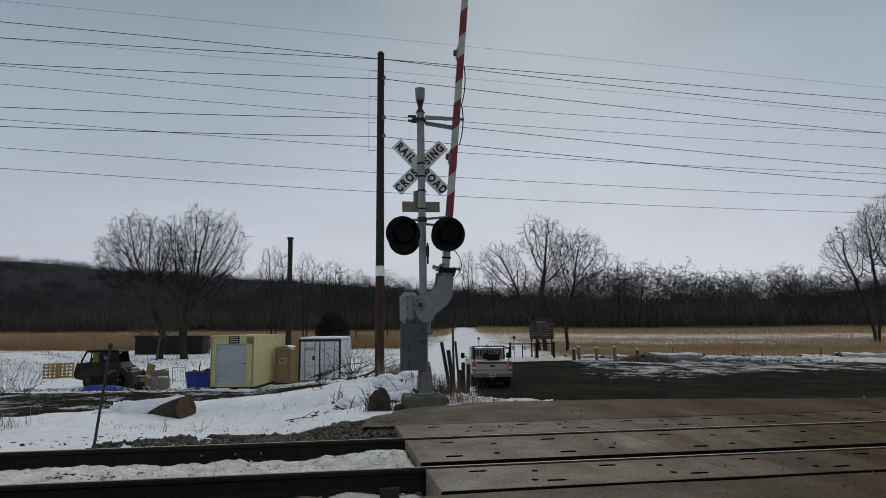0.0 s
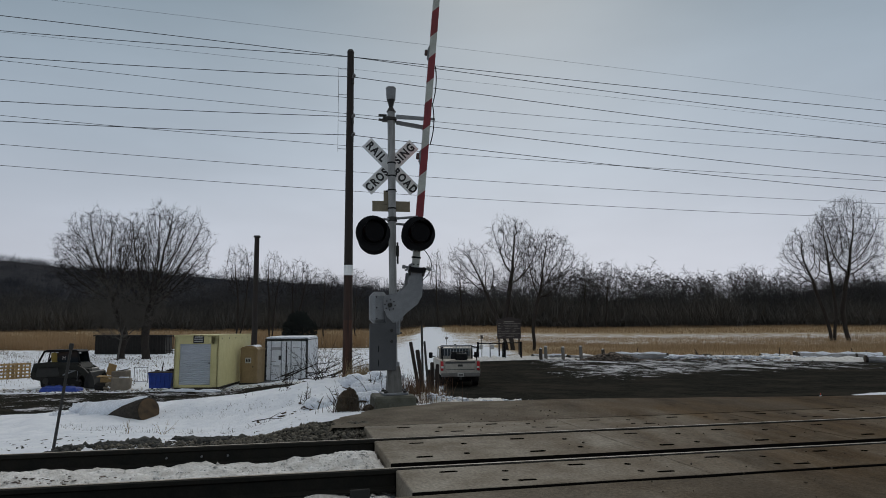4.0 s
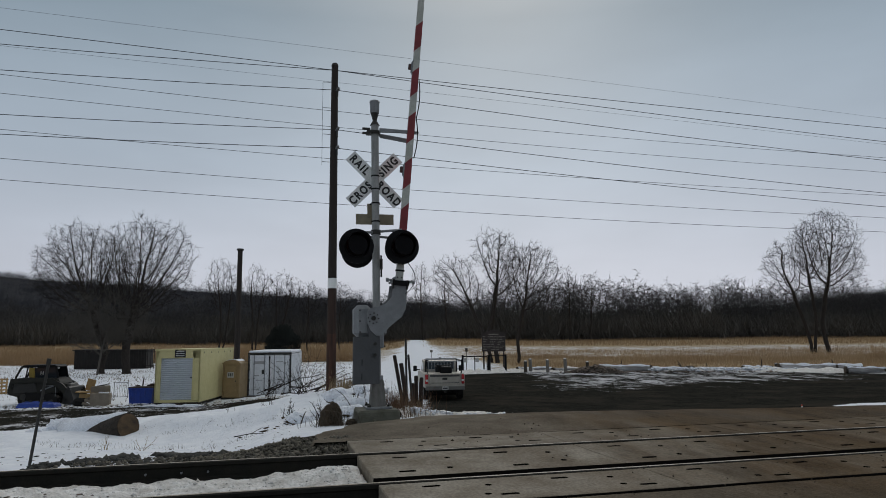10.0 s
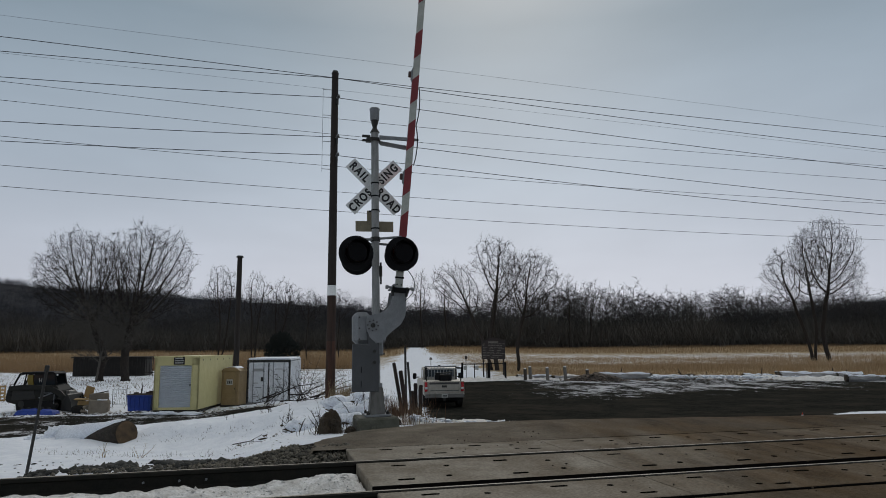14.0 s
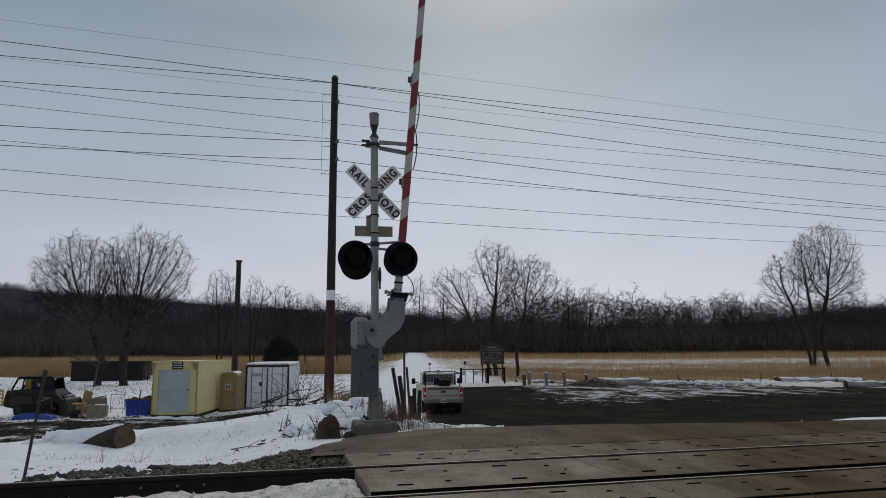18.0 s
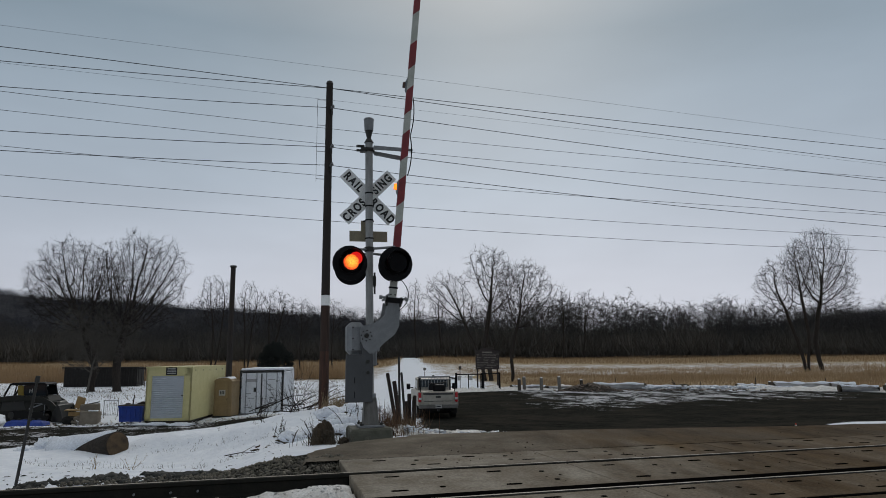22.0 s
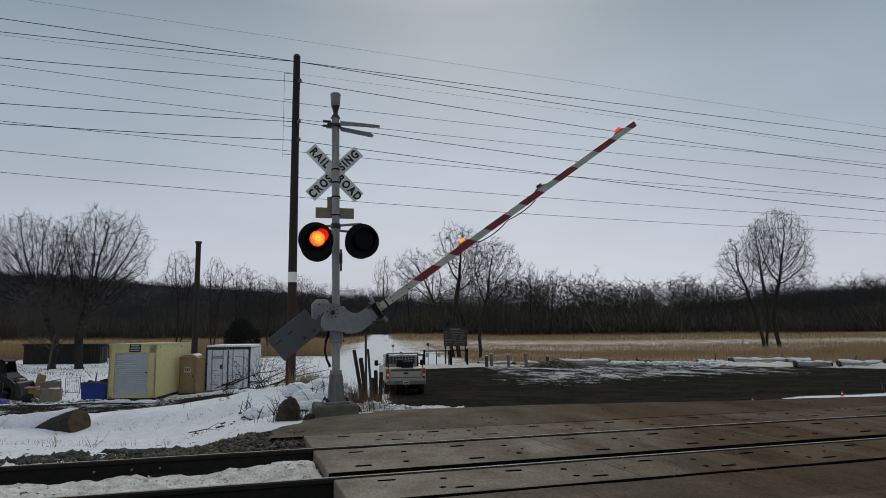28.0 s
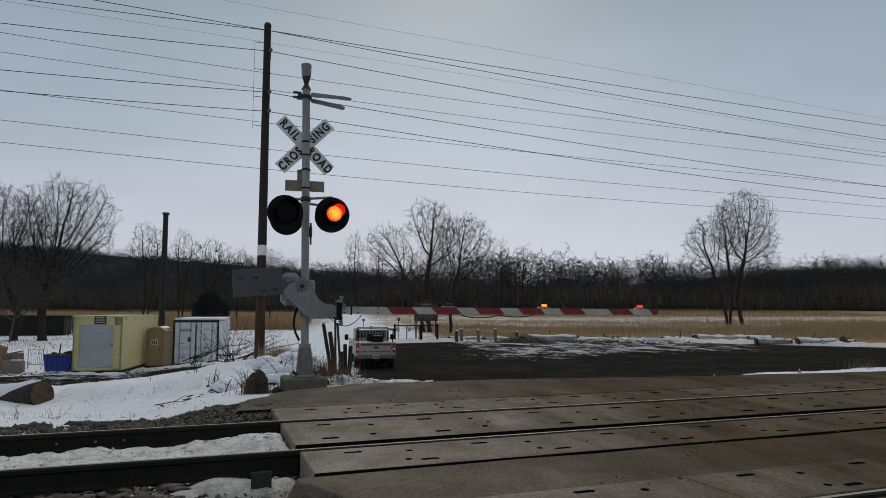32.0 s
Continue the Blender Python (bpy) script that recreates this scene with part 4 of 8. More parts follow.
def mud_crumbs(r):  # small clods dropped by wheels
    u, v = 1.0 + 10.5 * r.random(), r.choice((0.05, 1.25, -1.2, -2.1, 2.4)) + r.gauss(0, 0.35)
    if float(wave(u, v, 1.1, 3.0)) < -0.1 or abs(abs(v) - 0.76) < 0.12:
        return None
    p = along(u, v)
    return p.x, p.y, float(lane_height(v, u)) - 0.001


stones("mud_crumbs", 420, mud_crumbs, 0.012, STUMP, "small clods of mud dropped on the crossing", seed=23)


def near_bed(r):  # ballast round the near track
    u, v = -7.0 * r.random(), -2.1 - 4.2 * r.random()
    p = along(u, v)
    if -5.7 < v and u > -0.15 - 0.3 * (v + 1.6) * (v > -2.6):
        return None
    return p.x, p.y, float(land(p.x, p.y)) + 0.02 + 0.04 * r.random()


stones("ballast_near_track", 9000, near_bed, 0.030, BALLAST, "grey ballast stones round the near track", seed=31)

# ---- the crossing signal ----
MAST_X, MAST_Y = -0.31, 11.32
DEG = math.degrees(TRACK)
signal = thing("crossing_signal", pose(MAST_X, MAST_Y, 0, 0, -0.75, DEG), "grey crossing signal mast with crossbuck and two round black lamps", "crossing signal")

part("pole", rod(fresh(), (0, 0, 0.42), (0, 0, 4.925), 0.066, sides=20), MAST, signal, "grey painted steel pole, peeling", smooth=False)
bm = fresh()
bmesh.ops.create_cone(bm, cap_ends=True, segments=4, radius1=0.185, radius2=0.135, depth=0.46, matrix=pose(0, 0, 0.31, 0, 0, 45))
bmesh.ops.bevel(bm, geom=bm.edges[:], offset=0.015, segments=2, affect="EDGES")
part("junction_base", bm, BASE_METAL, signal, "tapered cast metal base")
part("base_flange", box(fresh(), 0.42, 0.42, 0.035, 0, 0, 0.085, bevel=0.006), GALV, signal)
part("collar", rod(fresh(), (0, 0, 0.53), (0, 0, 0.60), 0.10, sides=20), GALV, signal)
for i in range(4):
    x, y = (0.16 if i % 2 else -0.16), (0.16 if i // 2 else -0.16)
    part("anchor_bolt", rod(rod(fresh(), (x, y, 0.02), (x, y, 0.16), 0.014, sides=6), (x, y, 0.103), (x, y, 0.135), 0.034, sides=6), DARK_STEEL, signal)

foundation = thing("mast_foundation", pose(MAST_X - 0.02, MAST_Y, 0, 0, 0, DEG), "weathered concrete block under the signal mast", "foundation")
bm = box(fresh(), 0.68, 0.74, 0.62, 0.0, 0, -0.245, bevel=0.03)
bmesh.ops.subdivide_edges(bm, edges=bm.edges[:], cuts=4, use_grid_fill=True)
for v in bm.verts:
    v.co += 0.012 * noise.noise_vector(v.co * 6)
part("block", bm, FOUNDATION, foundation)

# bell on the mast's top
bell = part("bell", rod(rod(fresh(), (0, 0, 5.145), (0, 0, 5.345), 0.078, 0.088, 16), (0, 0, 5.345), (0, 0, 5.37), 0.094, 0.080, 16), GALV, signal, "grey electronic bell")
part("bell_neck", rod(rod(fresh(), (0, 0, 5.005), (0, 0, 5.145), 0.035, 0.07, 10), (0, 0, 4.925), (0, 0, 5.005), 0.085, 0.04, 12), DARK_STEEL, signal)

# rest for the raised arm
rest = part("arm_rest", box(fresh(), 0.24, 0.20, 0.05, -0.03, 0, 4.79, bevel=0.006), DARK_STEEL, signal, "two-pronged bracket that steadies the raised arm")
part("prong", prism(fresh(), [(0.06, 4.83), (0.62, 4.815), (0.75, 4.80), (0.75, 4.77), (0.06, 4.76)], -0.165, -0.125), GALV, rest)
part("prong", prism(fresh(), [(0.06, 4.79), (0.60, 4.72), (0.68, 4.68), (0.66, 4.64), (0.10, 4.72)], 0.02, 0.06), GALV, rest)
for dz in (0.035, -0.045):
    part("clamp_bar", box(fresh(), 0.14, 0.05, 0.032, -0.16, -0.07, 4.80 + dz, bevel=0.005), DARK_STEEL, rest)

# crossbuck
def blade(turn, words):
    w, h = 1.19, 0.228
    m = pose(0.0, 0.095 if turn < 0 else 0.110, 3.97, 90, 0, 0) @ pose(0, 0, 0, 0, 0, turn)
    bm = box(fresh(), w, h, 0.004)
    bl = part("crossbuck_blade", bm, SHEET_WHITE, signal, "white reflective blade with black letters", at=m)
    for text, at in words:
        lettering(text, 0.197, LETTER, bl, pose(at, -0.004, 0.004) @ Matrix.Diagonal((0.80, 1.0, 1.0, 1.0)), 0.001, bold=0.0085, spacing=1.30)
    return bl


blade(-45, (("RAIL", -0.365), ("ROAD", 0.35)))
blade(45, (("CROS", -0.345), ("SING", 0.345)))
for z in (4.01, 3.78, 3.53):
    part("band_clamp", rod(fresh(), (0, 0, z - 0.012), (0, 0, z + 0.012), 0.074, sides=20), BLACK, signal)
part("clamp_strut", box(fresh(), 0.19, 0.03, 0.025, 0, 0.08, 3.53, bevel=0.004), BLACK, signal)
tracks_sign = part("tracks_sign", box(fresh(), 0.66, 0.006, 0.185, 0, 0.10, 3.265), SHEET_BACK, signal, "beige weathered plate seen from behind")
part("sign_strap", box(fresh(), 0.085, 0.012, 0.24, -0.09, 0.09, 3.42), SHEET_BACK, tracks_sign)
part("band_clamp", rod(fresh(), (0, 0, 3.20), (0, 0, 3.222), 0.074, sides=20), BLACK, signal)

# lamps
part("lamp_crossarm", rod(fresh(), (0.0, 0.0, 3.02), (-0.37, -0.24, 2.98), 0.022, sides=8), GALV, signal)
part("lamp_crossarm", rod(fresh(), (0.0, 0.0, 3.03), (0.40, -0.26, 3.03), 0.022, sides=8), GALV, signal)
part("lamp_crossarm", rod(fresh(), (0.0, 0.05, 2.96), (0.38, 0.12, 2.94), 0.022, sides=8), GALV, signal)
part("lamp_crossarm", rod(fresh(), (0.0, 0.05, 2.96), (-0.37, 0.12, 2.92), 0.022, sides=8), GALV, signal)
part("crossarm_hub", rod(fresh(), (0, 0, 2.98), (0, 0, 3.06), 0.085, sides=16), DARK_STEEL, signal)
part("conduit", rod(rod(fresh(), (0.085, -0.02, 2.25), (0.085, -0.02, 2.62), 0.016, sides=8), (0.085, -0.02, 2.38), (0.085, -0.02, 2.56), 0.026, sides=8), DARK_STEEL, signal)


def disc(bm, r, y0, y1, z=0.0, x=0.0, sides=32):
    return rod(bm, (x, y0, z), (x, y1, z), r, sides=sides)


LENSES = {}
for side, name in ((-1, "left"), (1, "right")):
    c, behind = ((-0.367, -0.30, 2.740), (-0.302, 0.10, 2.695)) if side < 0 else ((0.401, -0.30, 2.736), (0.449, 0.10, 2.753))
    bm = disc(fresh(), 0.292, -0.005, 0.008)
    bg = part("lamp_background", bm, BLACK, signal, "round black lamp background", at=pose(*c, 0, 0, 4))
    part("lamp_background", disc(fresh(), 0.278, 0.0, 0.010), BLACK, signal, "round black background of the lamp behind", at=pose(*behind, 0, 0, -8))
    part("lamp_housing", disc(disc(fresh(), 0.16, 0.01, 0.095), 0.05, -0.03, 0.01, 0.20), BLACK, bg)
    # hood: open half tube round the lens
    hood = fresh()
    n = 28
    ring = [[], []]
    for i in range(n + 1):
        a = radians(-52 + 284 * i / n)
        for k, (y, r) in enumerate(((-0.008, 0.185), (-0.30, 0.20))):
            short = 1.0 if k == 0 else 0.35 + 0.65 * max(0.0, math.sin(a)) ** 0.5
            ring[k].append((r * math.cos(a), y * short if k else y, r * math.sin(a)))
    va = [hood.verts.new(p) for p in ring[0]]
    vb = [hood.verts.new(p) for p in ring[1]]
    for i in range(n):
        hood.faces.new((va[i], va[i + 1], vb[i + 1], vb[i]))
    bmesh.ops.solidify(hood, geom=hood.faces[:], thickness=0.006)
    part("hood", hood, HOOD, bg)
    # lens that turns its lit or its dark face outwards
    bm = disc(fresh(), 0.150, -0.008, 0.0, sides=64)
    rod(bm, (0.010, 0.0, -0.008), (0.010, 0.008, -0.008), 0.128, sides=64)
    bmesh.ops.remove_doubles(bm, verts=bm.verts[:], dist=1e-5)
    for f in bm.faces:
        f.material_index = 1 if f.calc_center_median().y > 0.0035 else 0
    # red glowing disc, off to one side, for the lens's reflection in the hood
    ring = disc(fresh(), 0.108, 0.001, 0.006, 0.056, -0.066, 48)
    for f in ring.faces:
        f.material_index = 2 if f.calc_center_median().y > 0.005 else 0
    side_mesh = bpy.data.meshes.new("hood_glint")
    ring.to_mesh(side_mesh)
    bm.from_mesh(side_mesh)
    lens = part("lens", bm, (LENS_OFF, LENS_ON, HOOD_GLINT), bg, "round signal lens of many small diodes", at=pose(0, -0.165, 0))
    LENSES[name] = lens
    part("lens_rim", rod(fresh(), (0, -0.010, 0), (0, -0.045, 0), 0.183, sides=32, caps=False), BLACK, bg)
    # tube added to block the glow of the lens's turned-away lit face
    part("glow_shield", rod(fresh(), (0, -0.006, 0), (0, -0.172, 0), 0.1506, sides=64, caps=False), BLACK, bg)

# gate mechanism
mech = part("mechanism_case", box(fresh(), 0.30, 0.34, 0.54, -0.245, 0.02, 1.505, bevel=0.075), GALV, signal, "grey gate mechanism case")
part("case_cover", disc(fresh(), 0.15, -0.09, 0.14, 1.545, -0.08, 28), GALV, mech)
part("case_body", box(fresh(), 0.30, 0.24, 0.40, 0.02, 0.08, 1.46, bevel=0.04), GALV, mech)
for dz in (0.0, 0.18, -0.18):
    part("cover_bolt", rod(fresh(), (-0.30, -0.15, 1.505 + dz), (-0.30, -0.165, 1.505 + dz), 0.014, sides=6), DARK_STEEL, mech)
part("mounting_saddle", box(fresh(), 0.22, 0.22, 0.30, 0, 0.02, 1.20, bevel=0.02), GALV, signal)
tube("conduit_hose", [(-0.10, 0.0, 1.24), (-0.17, -0.03, 1.08), (-0.19, -0.05, 0.92), (-0.16, -0.07, 0.78), (-0.10, -0.06, 0.66)], 0.022, RUBBER, signal, "black flexible conduit")
part("foot_bracket", box(fresh(), 0.09, 0.06, 0.03, 0.09, -0.04, 1.08, bevel=0.006), DARK_STEEL, signal)
part("foot_bracket", box(fresh(), 0.09, 0.06, 0.03, 0.09, -0.04, 1.21, bevel=0.006), DARK_STEEL, signal)

# gate arm, counterweight and yoke: they turn as one about the shaft
PIVOT = (-0.39, 11.17, 1.545)
gate = thing("crossing_gate", pose(*PIVOT, 0, 0, DEG), "crossing gate with red and white striped arm and grey counterweight", "crossing gate")
YOKE = [(-0.29, -0.08), (-0.20, 0.03), (-0.06, 0.10), (0.10, 0.115), (0.16, 0.06), (0.20, -0.06), (0.26, -0.19), (0.38, -0.28), (0.60, -0.295), (0.60, -0.525), (0.20, -0.53), (0.06, -0.47), (-0.12, -0.28), (-0.27, -0.16)]
yoke = part("yoke", prism(fresh(), YOKE, -0.085, -0.045), GALV, gate, "grey cast yoke plate")
part("yoke_lip", prism(fresh(), [(0.58, -0.27), (0.66, -0.27), (0.66, -0.55), (0.58, -0.55)], -0.13, 0.03), BLACK, yoke)
part("yoke_back", prism(fresh(), YOKE, 0.34, 0.375), GALV, gate, "grey cast yoke plate")
part("shaft", disc(disc(fresh(), 0.038, -0.115, -0.08), 0.020, -0.14, -0.10), DARK_STEEL, gate)
for i in range(8):
    a = i * math.pi / 4
    part("shaft_bolt", rod(fresh(), (0.085 * math.cos(a), -0.083, 0.085 * math.sin(a)), (0.085 * math.cos(a), -0.102, 0.085 * math.sin(a)), 0.013, sides=6), DARK_STEEL, gate)
for x, z in ((0.62, -0.24), (0.66, -0.58), (0.70, -0.30)):
    part("clevis_bolt", rod(fresh(), (x, -0.15, z), (x, 0.05, z), 0.022, sides=8), GALV, gate)
part("clamp_bar", rod(rod(rod(fresh(), (0.655, -0.10, -0.60), (0.655, -0.10, -0.20), 0.020, sides=10), (0.655, -0.10, -0.645), (0.655, -0.10, -0.60), 0.034, sides=10), (0.655, -0.10, -0.20), (0.655, -0.10, -0.155), 0.034, sides=10), GALV, gate, "grey clamp bar across the arm's root")
for z in (-0.285, -0.52):
    part("clamp_plate", box(fresh(), 0.16, 0.10, 0.035, 0.60, -0.08, z, bevel=0.006), DARK_STEEL, gate)
weight = part("counterweight", box(fresh(), 0.77, 0.09, 0.44, -0.69, -0.02, 0.105, bevel=0.008), WEIGHT, gate, "flat dark grey counterweight plates", at=pose(0, 0, 0, 0, -4.4, 0))
part("weight_arm", prism(fresh(), [(-0.10, 0.10), (-0.62, 0.02), (-0.62, -0.12), (-0.10, -0.10)], -0.068, 0.03), WEIGHT, gate, at=pose(0, 0, 0, 0, -4.4, 0))
for x in (-0.42, -0.60):
    part("weight_bolt", disc(fresh(), 0.028, -0.10, -0.06, -0.03, x, 10), DARK_STEEL, weight)
for x in (-0.95, -0.72):
    part("weight_mark", box(fresh(), 0.10, 0.004, 0.012, x, -0.0665, 0.18), BLACK, weight)
ROOT, TIP, ARM_Z = 0.62, 7.03, -0.39


def arm_height(s):
    return 0.125 - 0.018 * (s - ROOT) / (TIP - ROOT)


bm = fresh()
prism(bm, [(ROOT, ARM_Z - arm_height(ROOT) / 2), (TIP, ARM_Z - arm_height(TIP) / 2), (TIP, ARM_Z + arm_height(TIP) / 2), (ROOT, ARM_Z + arm_height(ROOT) / 2)], -0.045, 0.012)
arm = part("arm", bm, ARM_WHITE, gate, "long tapered arm with slanted red and white stripes")
for s0, s1 in [(1.50, 1.96), (2.31, 2.78), (3.13, 3.62), (3.99, 4.45), (4.85, 5.33), (5.92, 6.40), (6.86, TIP)]:
    h0, h1 = arm_height(s0) / 2 + 0.002, arm_height(s1) / 2 + 0.002
    slant = 0.06
    e = min(s1 + slant, TIP + 0.002)
    top = min(s1 - slant, TIP + 0.002)
    out_line = [(s0 + slant, ARM_Z - h0), (e, ARM_Z - h1), (top if s1 < TIP else e, ARM_Z + h1), (s0 - slant, ARM_Z + h0)]
    part("red_stripe", prism(fresh(), out_line, -0.047, 0.014), ARM_RED, arm)
for s in (0.72, 0.95, 1.30):
    for dz in (0.035, -0.035):
        part("arm_bolt", disc(fresh(), 0.014, -0.055, -0.04, ARM_Z + dz, s, 8), DARK_STEEL, arm)
part("cable_clip", box(fresh(), 0.03, 0.07, 0.15, 0.84, -0.02, ARM_Z, bevel=0.004), BLACK, arm)


def swag(a, b, drop, n=8):
    a, b = Vector(a), Vector(b)
    return [a + (b - a) * (i / n) - Vector((0, 0, 4 * drop * (i / n) * (1 - i / n))) for i in range(n + 1)]


tube("arm_cable", swag((2.82, -0.055, -0.47), (3.55, -0.055, -0.46), 0.045) + swag((3.55, -0.055, -0.46), (4.25, -0.055, -0.46), 0.035), 0.010, BLACK, gate, "black lamp cable looping under the arm")
tube("root_cable", swag((0.45, -0.12, -0.50), (1.02, -0.06, -0.46), 0.17), 0.007, BLACK, gate, "thin cable to the arm's root")
tube("arm_top_cable", [(2.6, -0.02, -0.35), (3.4, -0.02, -0.345), (4.4, -0.02, -0.348), (5.4, -0.02, -0.352), (6.4, -0.02, -0.355)], 0.007, BLACK, gate)
ARM_LENSES = {}
for key, s in (("inner", 2.60), ("middle", 4.49), ("tip", 6.62)):
    base = part("arm_lamp", prism(fresh(), [(s - 0.14, ARM_Z + arm_height(s) / 2 + 0.003), (s + 0.14, ARM_Z + arm_height(s) / 2 + 0.003), (s + 0.085, ARM_Z + arm_height(s) / 2 + 0.030), (s - 0.085, ARM_Z + arm_height(s) / 2 + 0.030)], -0.045, 0.012), GALV, gate, "small lamp on the arm")
    if key == "tip":
        part("lamp_lens", box(fresh(), 0.12, 0.06, 0.055, s, -0.02, ARM_Z + arm_height(s) / 2 + 0.052, bevel=0.012), RED_ON, base, "red lens, lit")
        continue
    bm = box(fresh(), 0.11, 0.05, 0.055, 0, 0, 0, bevel=0.012)
    for f in bm.faces:
        f.material_index = 1 if f.calc_center_median().y > 0.004 else 0
    ARM_LENSES[key] = (part("lamp_lens", bm, (AMBER_OFF, AMBER_ON), base, "amber lens"), s, ARM_Z + arm_height(s) / 2 + 0.052)

# ---- poles and wires ----
def at_land(x, y, dz=0.0):
    return float(land(x, y)) + dz


def utility_pole(name, x, y, top, r0, r1, label, lean=0.0):
    z0 = at_land(x, y, -0.3)
    t = thing(name, pose(x, y, z0, 0, lean, 0), label, "utility pole")
    return t, z0, top - z0


pole, PZ, PH = utility_pole("utility_pole", -2.37, 25.0, 11.86, 0.16, 0.12, "tall dark wooden utility pole with a white band")
part("lower_shaft", rod(fresh(), (0, 0, 0), (0, 0, 1.45 - PZ), 0.185, 0.175, 14), POLE_WOOD, pole, "reddish brown lower part")
part("middle_shaft", rod(fresh(), (0, 0, 1.45 - PZ), (0, 0, 3.13 - PZ), 0.175, 0.165, 14), POLE_STAINED, pole, "dark stained part under the band")
part("white_band", rod(fresh(), (0, 0, 3.13 - PZ), (0, 0, 3.51 - PZ), 0.170, 0.169, 14), SHEET_WHITE, pole, "white painted band")
part("upper_shaft", rod(fresh(), (0, 0, 3.51 - PZ), (0, 0, PH), 0.163, 0.128, 14), POLE_DARK, pole, "dark upper part")
part("pole_cap", rod(fresh(), (0, 0, PH), (0, 0, PH + 0.10), 0.145, 0.10, 12), DARK_STEEL, pole)
for z in (10.84, 9.25, 8.52):
    part("insulator", rod(rod(fresh(), (0.10, -0.12, z - PZ - 0.05), (0.16, -0.20, z - PZ), 0.05, 0.065, 10), (0.16, -0.20, z - PZ), (0.17, -0.21, z - PZ + 0.08), 0.07, 0.03, 10), PORCELAIN, pole)
    part("insulator_bracket", box(fresh(), 0.07, 0.12, 0.26, 0.12, -0.12, z - PZ - 0.16, bevel=0.01), DARK_STEEL, pole)
for z in (11.2, 10.16, 9.1, 8.0):
    part("stand_off", rod(fresh(), (-0.14, 0.05, z - PZ), (-0.46, 0.05, z - PZ + 0.02), 0.012, sides=6), GALV, pole)
tube("ground_wire", [(-0.46, 0.05, z - PZ) for z in (11.25, 10.2, 9.1, 7.9)], 0.006, WIRE, pole, sides=4)

pole2, P2Z, P2H = utility_pole("utility_pole", -10.63, 46.0, 7.48, 0.2, 0.17, "dark wooden pole without wires behind the yard")
part("shaft", rod(fresh(), (0, 0, 0), (0, 0, P2H), 0.205, 0.165, 12), POLE_DARK, pole2)
part("pole_cap", rod(fresh(), (0, 0, P2H - 0.06), (0, 0, P2H + 0.05), 0.25, 0.22, 12), DARK_STEEL, pole2)

PU = Vector((math.cos(TRACK), math.sin(TRACK), 0))


def wire(points, back, label, r=0.011):
    """A wire along the pole line: heights at given distances from the pole, sagging evenly between its supports."""
    fit2 = []
    o = Vector((-2.37, 25.0, 0)) + Vector((-math.sin(TRACK), math.cos(TRACK), 0)) * back
    (s0, z0), (s1, z1), (s2, z2) = points
    dense = [s0 + (s2 - s0) * i / 40 for i in range(41)]
    for s in dense:
        a = z0 * (s - s1) * (s - s2) / ((s0 - s1) * (s0 - s2)) + z1 * (s - s0) * (s - s2) / ((s1 - s0) * (s1 - s2)) + z2 * (s - s0) * (s - s1) / ((s2 - s0) * (s2 - s1))
        fit2.append(tuple(o + PU * s + Vector((0, 0, a))))
    w = thing("overhead_wire", pose(0, 0, 0), label, "wire", "overhead wires")
    tube("strand", fit2, r, WIRE, w, sides=5)


# wires tied to the pole: one span to each side, heights read at the pole, near it and at the span's end
TIED = [(11.64, 12.07, 11.16), (11.64, 11.53, 10.49), (10.84, 10.59, 9.55), (9.25, 9.00, 7.93), (8.52, 8.30, 7.25)]
for zp, zl, zr in TIED:
    for end, z in ((-11.8, zl), (25.8, zr)):
        # the span runs on past the view and climbs back to the next pole's height
        slope = (z - zp) / end
        wire([(0.0, zp), (end, z), (end * 2.4, zp + slope * end * 2.4 * 0.55 + (0.3 if end < 0 else 0.0))], -0.10, "thin black overhead wire tied to the utility pole", 0.013)
# wires of a line that passes behind the pole
PASSING = [(10.66, 10.20, 9.88), (9.97, 9.55, 9.14), (8.66, 8.25, 7.96), (7.62, 7.23, 6.85), (6.87, 6.46, 6.15)]
for zl, zp, zr in PASSING:
    a = [(-11.8, zl), (0.0, zp), (25.8, zr)]
    wire(a, 0.5, "thin overhead wire passing behind the pole", 0.009)
    (s0, z0), (s1, z1), (s2, z2) = a
    wire([(s0, z0), (s0 - 12, z0 + (z0 - z1) * 1.06), (s0 - 26, z0 + (z0 - z1) * 2.4)], 0.5, "thin overhead wire passing behind the pole", 0.009)
    wire([(s2, z2), (s2 + 16, z2 + (z2 - z1) * 0.55), (s2 + 40, z2 + (z2 - z1) * 1.2)], 0.5, "thin overhead wire passing behind the pole", 0.009)
# two wires higher up, farther back
for zl, zp, zr, back in ((17.5, 16.6, 14.9, 14.0), (19.7, 18.7, 17.0, 14.0)):
    wire([(-25, zl), (8, zp), (60, zr)], back, "thin pale overhead wire high above the road", 0.007)

